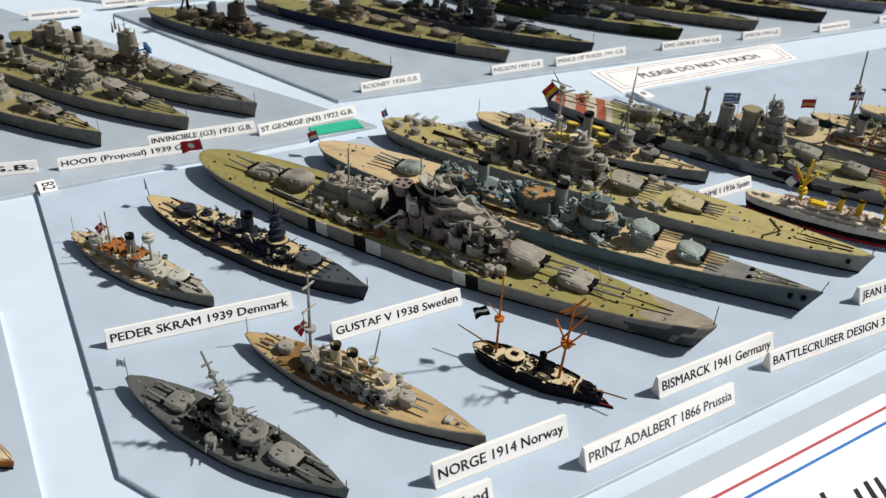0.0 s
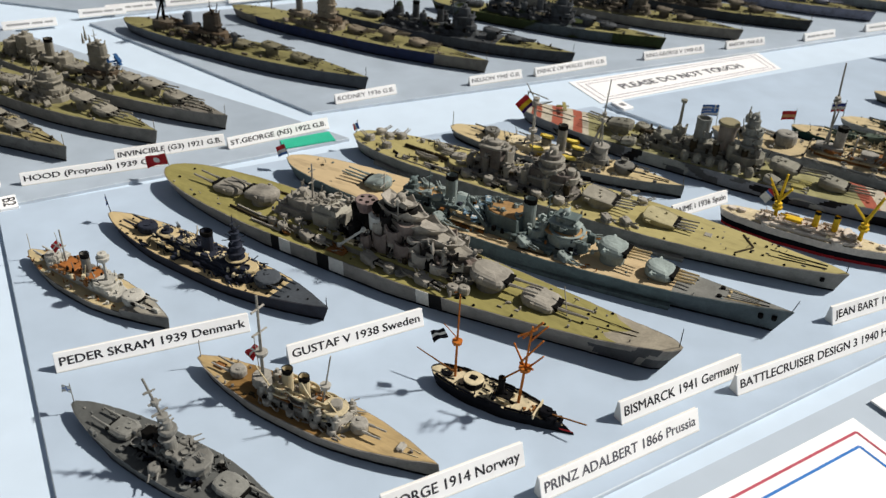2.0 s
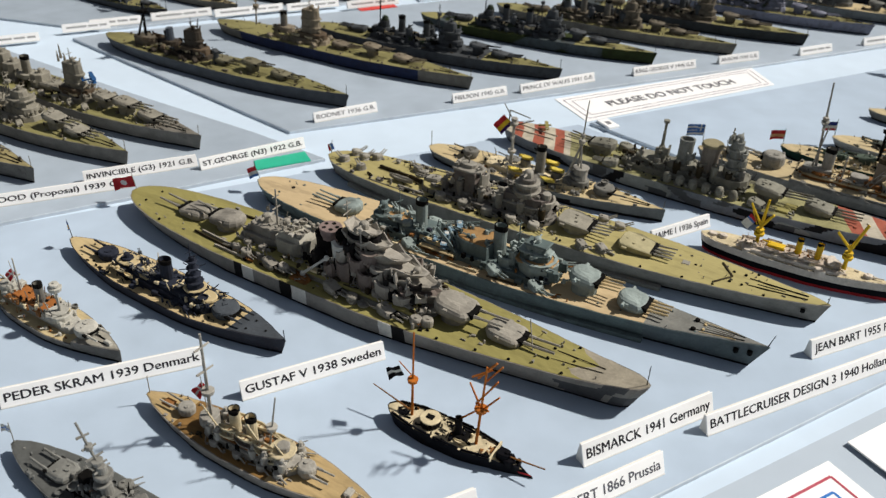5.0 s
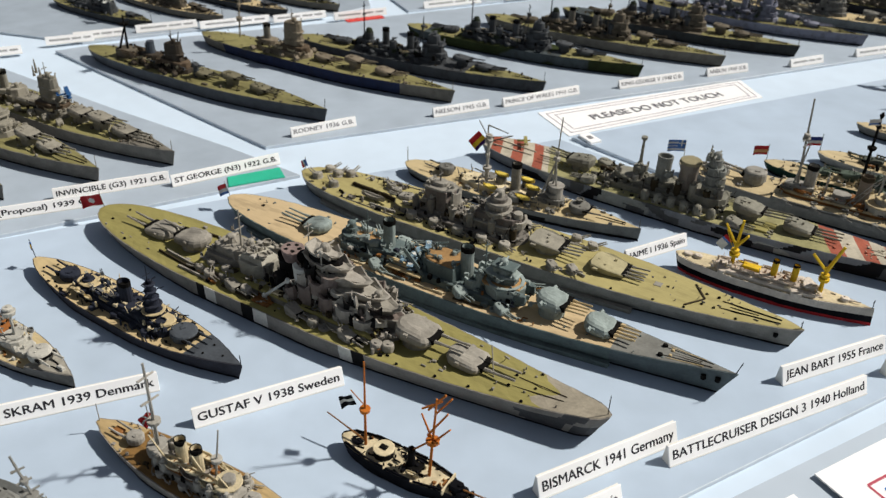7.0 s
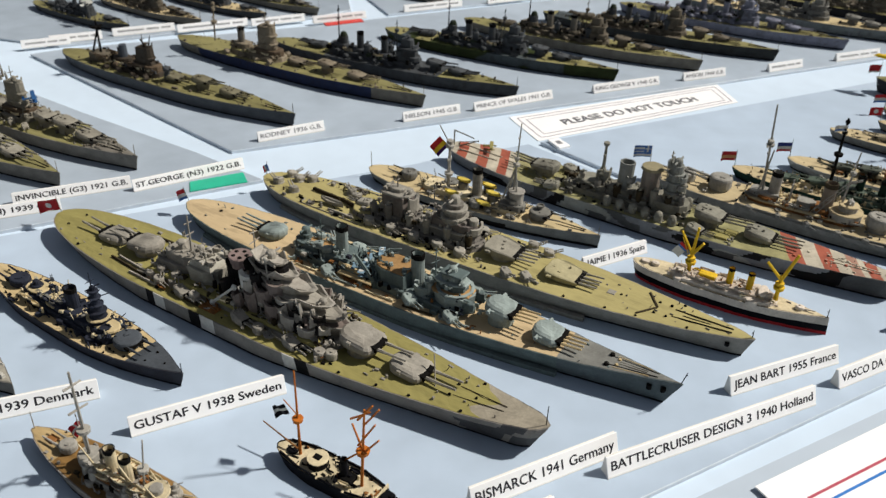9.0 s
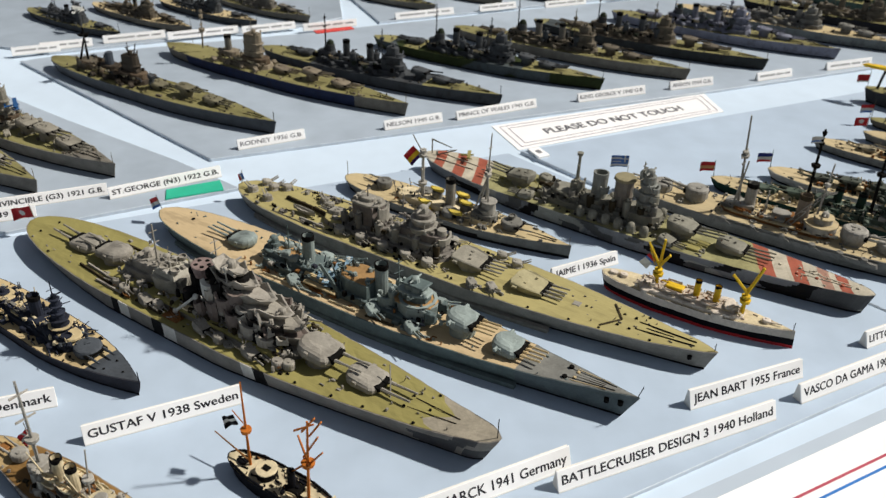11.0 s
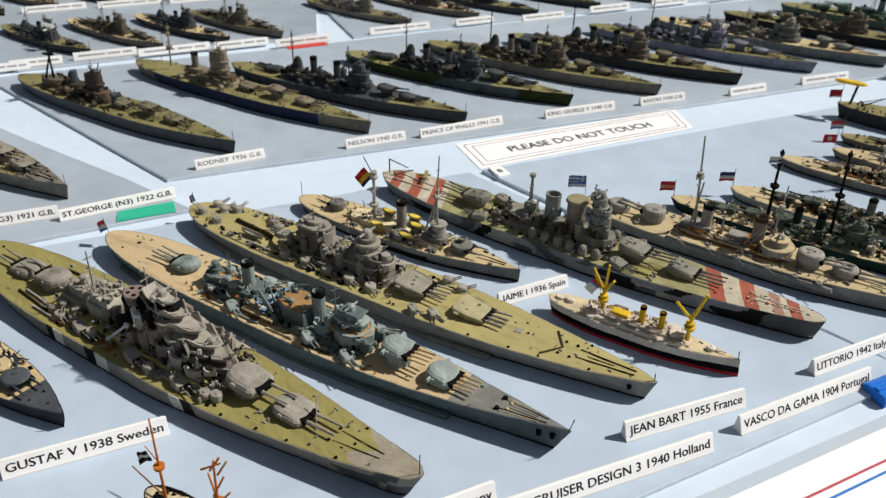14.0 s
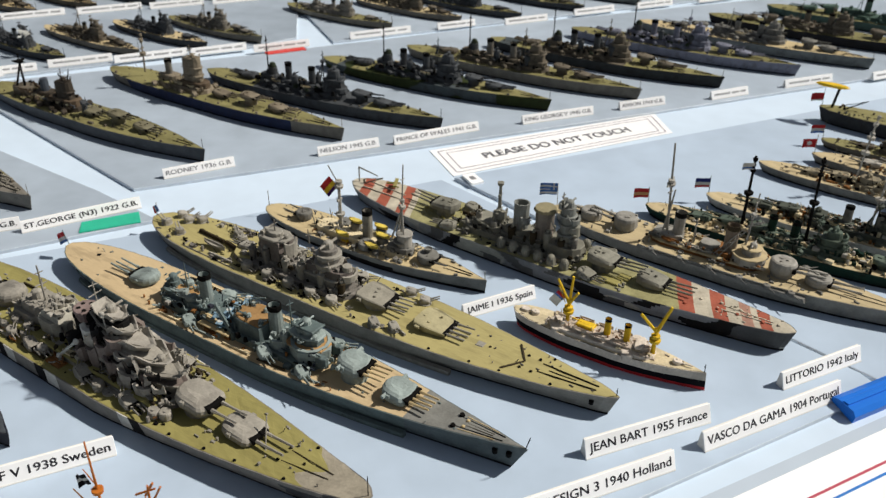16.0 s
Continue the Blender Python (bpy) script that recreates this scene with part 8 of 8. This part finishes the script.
battleship("cool grey British battleship model with tall bridge", *run((344.3, 589.6), -28, 158), 21, COOL, PALE, MID, four, UK, funnels=(-6, 4), fun_mat=MID)
battleship("black-hulled British battleship model with ochre deck", *run((398, 618), -27, 156), 21, grey("black hull", 0.03, 0.03, 0.035), UKD, UKB, four, UK, funnels=(-6, 4))
battleship("green camouflaged British battleship model", *run((452, 648), -27, 160), 23, grey("green hull", 0.10, 0.16, 0.14), UKD, grey("green top", 0.11, 0.18, 0.15), four, UK, funnels=(-6, 4), tall=1.4)

# unbuilt designs on their own board
battleship("grey unbuilt battleship model with khaki deck and blue floatplane", (-238.1, 432.4), (-88.8, 352.0), 24, grey("n3 hull", 0.33, 0.315, 0.30, wash=0.12), UKD, PALEG, [(32, 1, 0, 3), (23, 1, 1, 3), (-8, -1, 0, 3)], UK, funnels=(-18,), tall=1.05, deck_bands=[(34, 50, WARM)], extra=plane_extra, tower="tall", shift=5.0, slim=0.72)
battleship("grey unbuilt battlecruiser model with khaki deck", *run((-114.5, 333), -28.6, 162), 23, grey("g3 hull", 0.31, 0.295, 0.28, wash=0.12), UKD, PALEG, [(31, 1, 0, 3), (22.5, 1, 1, 3), (-10, -1, 0, 3)], UK, funnels=(-18, -26), tall=0.95)
battleship("grey battlecruiser model with pale deck", *run((-145.7, 314), -28.6, 168), 21, grey("proposal hull", 0.22, 0.215, 0.21), grey("proposal deck", 0.45, 0.38, 0.20), PALEG, four, UK, funnels=(-6, 4), tall=1.0)
battleship("grey battleship model with khaki deck", *run((-181, 291), -28.6, 160), 21, UKG, UKD, WARM, four, UK, funnels=(-6, 4))

# far boards
far = "far warship models"
for k, (bow, ln, hull, deck, top) in enumerate([((-163, 536), 95, UKG, UKD, UKG), ((-123, 554), 99, WARM, PALE, UKB), ((-85.4, 574), 95, UKG, PALE, UKG), ((-53.5, 591), 92, WARM, UKD, WARM),
                                                 ((28.9, 633), 100, WARM, UKD, WARM), ((76.5, 657), 100, WARM, PALE, UKB), ((120, 672), 100, UKG, UKD, UKG), ((168, 700), 104, UKG, UKD, UKB), ((214, 726), 108, COOL, PALE, LIGHT), ((268, 752), 110, WARM, UKD, WARM), ((322, 776), 110, OLIV, UKD, UKG)]):
    extra = (lambda s: (s.drum(16, 1.2, 6.6, y=-4.8, mat=UKG, name="catapult_post"), float_plane(s, 16, -4.8, 8.6, 95, WHITE, 10.0, 24))) if k == 0 else None
    battleship("small %s warship model with buff deck" % ("dark grey" if hull is UKG else "brown-grey" if hull is WARM else "pale grey"), *run(bow, -29, ln), 15, hull, deck, top, four if k % 2 else [(30, 1, 0), (-30, -1, 0)], far, funnels=(-4, 4), fb=(4, 4, 5.5), extra=extra, tall=0.7)

for bow, ln, hull, deck in (((-232, 634), 92, WARM, TAN), ((-196, 654), 95, UKB, TAN), ((-158, 673), 95, UKG, PALE), ((-118, 694), 95, WARM, UKD), ((-80, 712), 95, UKG, TAN), ((-262, 614), 92, UKB, UKD)):
    battleship("small warship model with tan deck on the outermost board", *run(bow, -29, ln), 15, hull, deck, UKB, four, far, funnels=(-4, 4), fb=(4, 4, 5.5), tall=0.7)

# ---- the further row of European ships ----
GR = [BLUEP, WHITE] * 3 + [BLUEP]
SAND = grey("sand deck", 0.72, 0.585, 0.37, var=0.16, wash=0.18, stretch=(0.25, 1, 1))
SILVER = grey("silver grey", 0.47, 0.45, 0.425, wash=0.2)


def lattice_battleship():
    s = Ship("light grey battleship model with sand deck, tripod mast and lattice crane", (134.2, 371.2), (261.2, 299.7), 22, [(-50, 5.6), (-21, 5.4), (-20.5, 6.6), (10, 6.4), (50, 7.2)], EU, grey("lattice hull", 0.30, 0.29, 0.275, wash=0.15), SAND, SILVER, rake=2, overhang=2.5, bow_pow=1.9, stern_run=0.32, stations=44)
    p = SILVER
    s.turret(-27.5, 9.6, 9.8, 4.4, 2, 10.5, dz=1.6, ang=180, style="round", gr=0.5, gap=3.2, elev=9)
    s.turret(-38, 9.0, 9.2, 3.6, 2, 9.5, dz=0.5, ang=180, style="round", gr=0.5, gap=3.2)
    s.turret(15.6, 9.2, 10.0, 4.4, 2, 10.5, dz=2.2, style="round", gr=0.5, gap=3.2, y=-0.6)
    s.turret(24.5, 8.6, 9.4, 3.4, 2, 10.5, dz=0.7, style="round", gr=0.5, gap=3.2)
    # casemate ledge along both sides, with its guns
    for y in (-1, 1):
        s.house(-20, 24, 3.2, 1.8, dz=-2.7, y=y * 9.9, mat=s.side, shape="capsule", name="casemate_ledge")
        for c in (-17, -9, -1, 7, 14, 20):
            s.turret(c, 2.6, 3.0, 1.6, 1, 3.4, dz=-1.4, y=y * 10.6, ang=-40 if y < 0 else 40, style="round", gr=0.26, name="casemate_gun", mat=s.side)
    s.house(-20, 11, 12.5, 1.6, mat=RUST, name="superstructure_deck")
    s.house(-20, 10, 12.8, 0.3, dz=1.6, mat=SAND, name="boat_deck")
    s.house(-19, -11, 7, 2.0, dz=1.9, mat=p, name="after_deckhouse", shape="faceted")
    s.funnel(-12.6, 4.6, 4.4, 13.0, dz=0.2, mat=p, y=0.4)
    s.mast(-15.5, 39, dz=1.9, r=0.62, yards=((0.56, 5.5), (0.62, 4.5), (0.48, 3)), tops=((0.56, 1.5), (0.6, 1.2)), legs=0, lean=-2.8, mat=p)
    for y in (-2.6, 2.6):
        bm = bmesh.new()
        rod(bm, (s.x(-16.8), y * 0.6, s.floor(-17)), (s.x(-15.2), 0, s.floor(-15) + 22), 0.4, 0.3)
        s.add("tripod_leg", bm, p)
    s.mast(-8, 10, dz=1.9, r=0.55, yards=((0.8, 2),), mat=p)
    s.lattice((-1.0, -4.6, 1.6), (5.8, -1.0, 17.0), 1.9, p)
    s.lattice((5.8, -1.0, 17.0), (8.6, 0.6, 18.6), 1.0, p)
    s.funnel(1.6, 5.2, 4.8, 13.0, dz=1.6, mat=grey("brown grey funnel", 0.26, 0.21, 0.17, wash=0.15), cap=UMBER)
    s.mast(5.2, 27, dz=3, r=0.5, yards=((0.7, 4), (0.86, 2.6)), tops=((0.66, 1.1),), mat=p, lean=1.2)
    # round bridge with sand-coloured tops
    s.drum(6.8, 6.4, 3.0, dz=1.6, mat=p, name="bridge_base")
    s.drum(6.8, 6.7, 0.5, dz=4.6, mat=SAND, name="bridge_deck")
    s.drum(7.2, 3.6, 2.4, dz=5.0, mat=p, name="bridge")
    s.drum(7.2, 4.0, 0.4, dz=7.4, mat=SAND, name="bridge_top")
    s.director(7.4, 0, 7.8, 1.5, p, 3)
    s.house(-6, -1, 6, 2.6, dz=1.9, mat=p, name="deckhouse", shape="faceted")
    s.house(-2, 4, 8.4, 2.0, dz=1.6, mat=RUST, name="funnel_base", shape="faceted")
    for c, y in ((-7, -4.6), (-4, -4.8), (-7, 4.6), (-13, -5), (10, -5), (2, 5)):
        s.boat(c, y, 6.5, 2.0, 1.3, dz=1.9, mat=s.rng.choice((p, CREAM, RUST)))
    s.clutter(-20, 11, 2, 6, 1.9, 40, [p, MID, SAND, RUST])
    s.clutter(-34, 30, 6, 8, 0.1, 18, [p, MID])
    s.fittings(-20, 11, 6, 1.9, 80, p, 0.9)
    s.fittings(-20, 11, 6, 1.9, 50, RUST, 0.9)
    s.fittings(-20, 11, 6, 1.9, 40, SOOT_SHADE, 0.8)
    s.fittings(-44, 36, 9, 0.1, 60, MID, 0.8, 4)
    s.strip(31, -1.6, 45, -0.8)
    s.strip(31, 1.6, 45, 0.8)
    s.flag(-49, 0, 0, 11.2, GR, w=7.4, fh=5.4, turn=205, lean=-0.6, canton=BLUEP)
    s.flag(49.2, 0, 0, 4.0, [p], w=0.3, fh=0.3)


def crowded(*mats):
    """More gear on the decks of the closely parked ships."""
    def more(s):
        for m in mats:
            s.fittings(-34, 34, s.beam * 0.42, 0.1, 60, m, 1.3)
            s.fittings(-20, 16, s.beam * 0.22, 2.0, 36, m, 1.2)
            s.clutter(-24, 22, 1, s.beam * 0.24, 2.0, 10, [m])
    return more


def pole_flag(s):
    crowded(SOOT_SHADE, GREENH, LIGHT, CREAM, SAND)(s)
    s.flag(-18, -0.6, 26.5, 4.4, [WHITE, WHITE, BLUEP, WHITE], w=4.6, fh=2.8, turn=205, staff=SOOT_SHADE)


lattice_battleship()
battleship("dark green dreadnought model with pale deck and dark pole masts", (174.5, 380), (288, 319), 17, GREENH, SAND, grey("green grey tops", 0.13, 0.17, 0.14, wash=0.2), four, EU, funnels=(-9, -2), flag=([REDP, grey("flag buff", 0.85, 0.45, 0.2, wash=0.1), REDP], {}), fun_mat=GREENH, poles=((-18, 28.5, -0.4), (1.5, 34, -1.2)), pole_mat=SOOT_SHADE, fb=(4.5, 4.5, 5.5), bare=True, high=1.1, tripod=False, extra=pole_flag)
battleship("buff-decked light grey battleship model with dark turrets", (203, 393), (314, 333), 18, LIGHT, SAND, grey("greenish grey", 0.12, 0.135, 0.115), four, EU, funnels=(-4, 6), flag=([grey("flag navy", 0.04, 0.06, 0.30, wash=0.1), WHITE, REDP], {}), fun_mat=MID, poles=((3, 25),), pole_mat=LIGHT, fb=(4.5, 4.5, 5.5), bare=True, high=1.2, extra=crowded(SOOT_SHADE, RUST, LIGHT, CREAM))
battleship("grey warship model with sand deck and three funnels", (234.9, 430.3), (350, 368), 16, MID, SAND, grey("buff grey", 0.42, 0.36, 0.26), four, EU, funnels=(-5, 2, 8), fun_mat=UKB, poles=((-17, 24),), pole_mat=LIGHT, fb=(4.5, 4.2, 5.5), bare=True, high=1.2, extra=crowded(RUST, SOOT_SHADE, CREAM))
battleship("grey battlecruiser model with tan deck", (263.8, 443.5), (390, 376), 17, WARM, SAND, LIGHT, four, EU, funnels=(-5, 6), flag=([REDP], {"disc_mat": WHITE}), fun_mat=UKB, fb=(4.5, 4.2, 5.5), poles=((-34, 17),), pole_mat=LIGHT, extra=crowded(RUST, UKB))
battleship("old grey ironclad model with olive deck", (274.1, 463.5), (370, 412), 14, UKB, UKD, UKB, [(30, 1, 0), (-30, -1, 0)], EU, funnels=(-5, 6), flag=([REDP, WHITE, BLUEP], {}), fun_mat=UKB, fb=(4, 4, 5))


def dark_carrier(s):
    s.crane(-42, 0, 0, 12, 4, 30, SOOT_SHADE)
    bm = bmesh.new()
    rod(bm, (s.x(-46), 0, s.z(-46)), (s.x(-45), 0, s.z(-46) + 8.8), 0.7)
    s.add("crane_post", bm, SOOT_SHADE)
    bm = bmesh.new()
    x, z = s.x(-47.5), s.z(-46) + 8.6
    loft(bm, [[(x + 9 * k * math.cos(t), 2.8 * k * math.sin(t), z + h) for t in [i * math.pi / 6 for i in range(12)]] for k, h in ((0.85, 0), (1, 0.5), (0.8, 1.1))])
    s.add("float", bm, YELLOW, "yellow plane wing on a crane")


battleship("dark grey warship model carrying a yellow aircraft astern", (283.3, 500.2), (420, 430), 20, grey("dark steel", 0.06, 0.062, 0.07), UKD, UKG, [(32, 1, 0), (24, 1, 1)], EU, funnels=(0,), flag=([REDP, REDP, REDP, WHITE], {}), extra=dark_carrier, fb=(8, 7.5, 8.5))

# ---- loose things ----
CLIPB = paint("blue plastic", (0.02, 0.16, 0.62), 0.3, 0.05, 200, 0.02)
clip = new("plastic_clip", None)
clip.empty_display_size = 0.01
clip.matrix_basis = pose(0.2200, 0.2563, -0.0016, 0, 0, 31)
tagged(clip, "bright blue plastic clip on the board's front edge", "clip")
bm = bmesh.new()
loft(bm, [[(0, y, z) for y, z in ((-4.2, 0), (-4.6, 2.6), (-3.4, 4.2), (2.6, 4.6), (4.6, 3.6), (4.8, 2.4))], [(70, y, z) for y, z in ((-4.2, 0), (-4.6, 2.6), (-3.4, 4.2), (2.6, 4.6), (4.6, 3.6), (4.8, 2.4))]])
part("grip", bm, CLIPB, clip)
bm = bmesh.new()
prism(bm, rect(0.5, 70, 2.0), 4.3, 5.2, ch=0.4)
part("ridge", bm, CLIPB, clip)
boat = Ship("small brown sailing boat model with stays", (-128, 150), (-103.4, 139.6), 6.5, [(-50, 2.6), (50, 3.2)], "small boats", ORANGE, CREAM, RUST, rake=1, overhang=1, stations=16, category="model boat", bands=[(-50, 50, RUST, (1,))])
boat.mast(0, 18, r=0.25, yards=(), mat=RUST)
bm = bmesh.new()
rod(bm, (boat.x(47), 0, 3.2), (boat.x(0), 0, 19), 0.12, n=4)
boat.add("stay", bm, SOOT_SHADE)
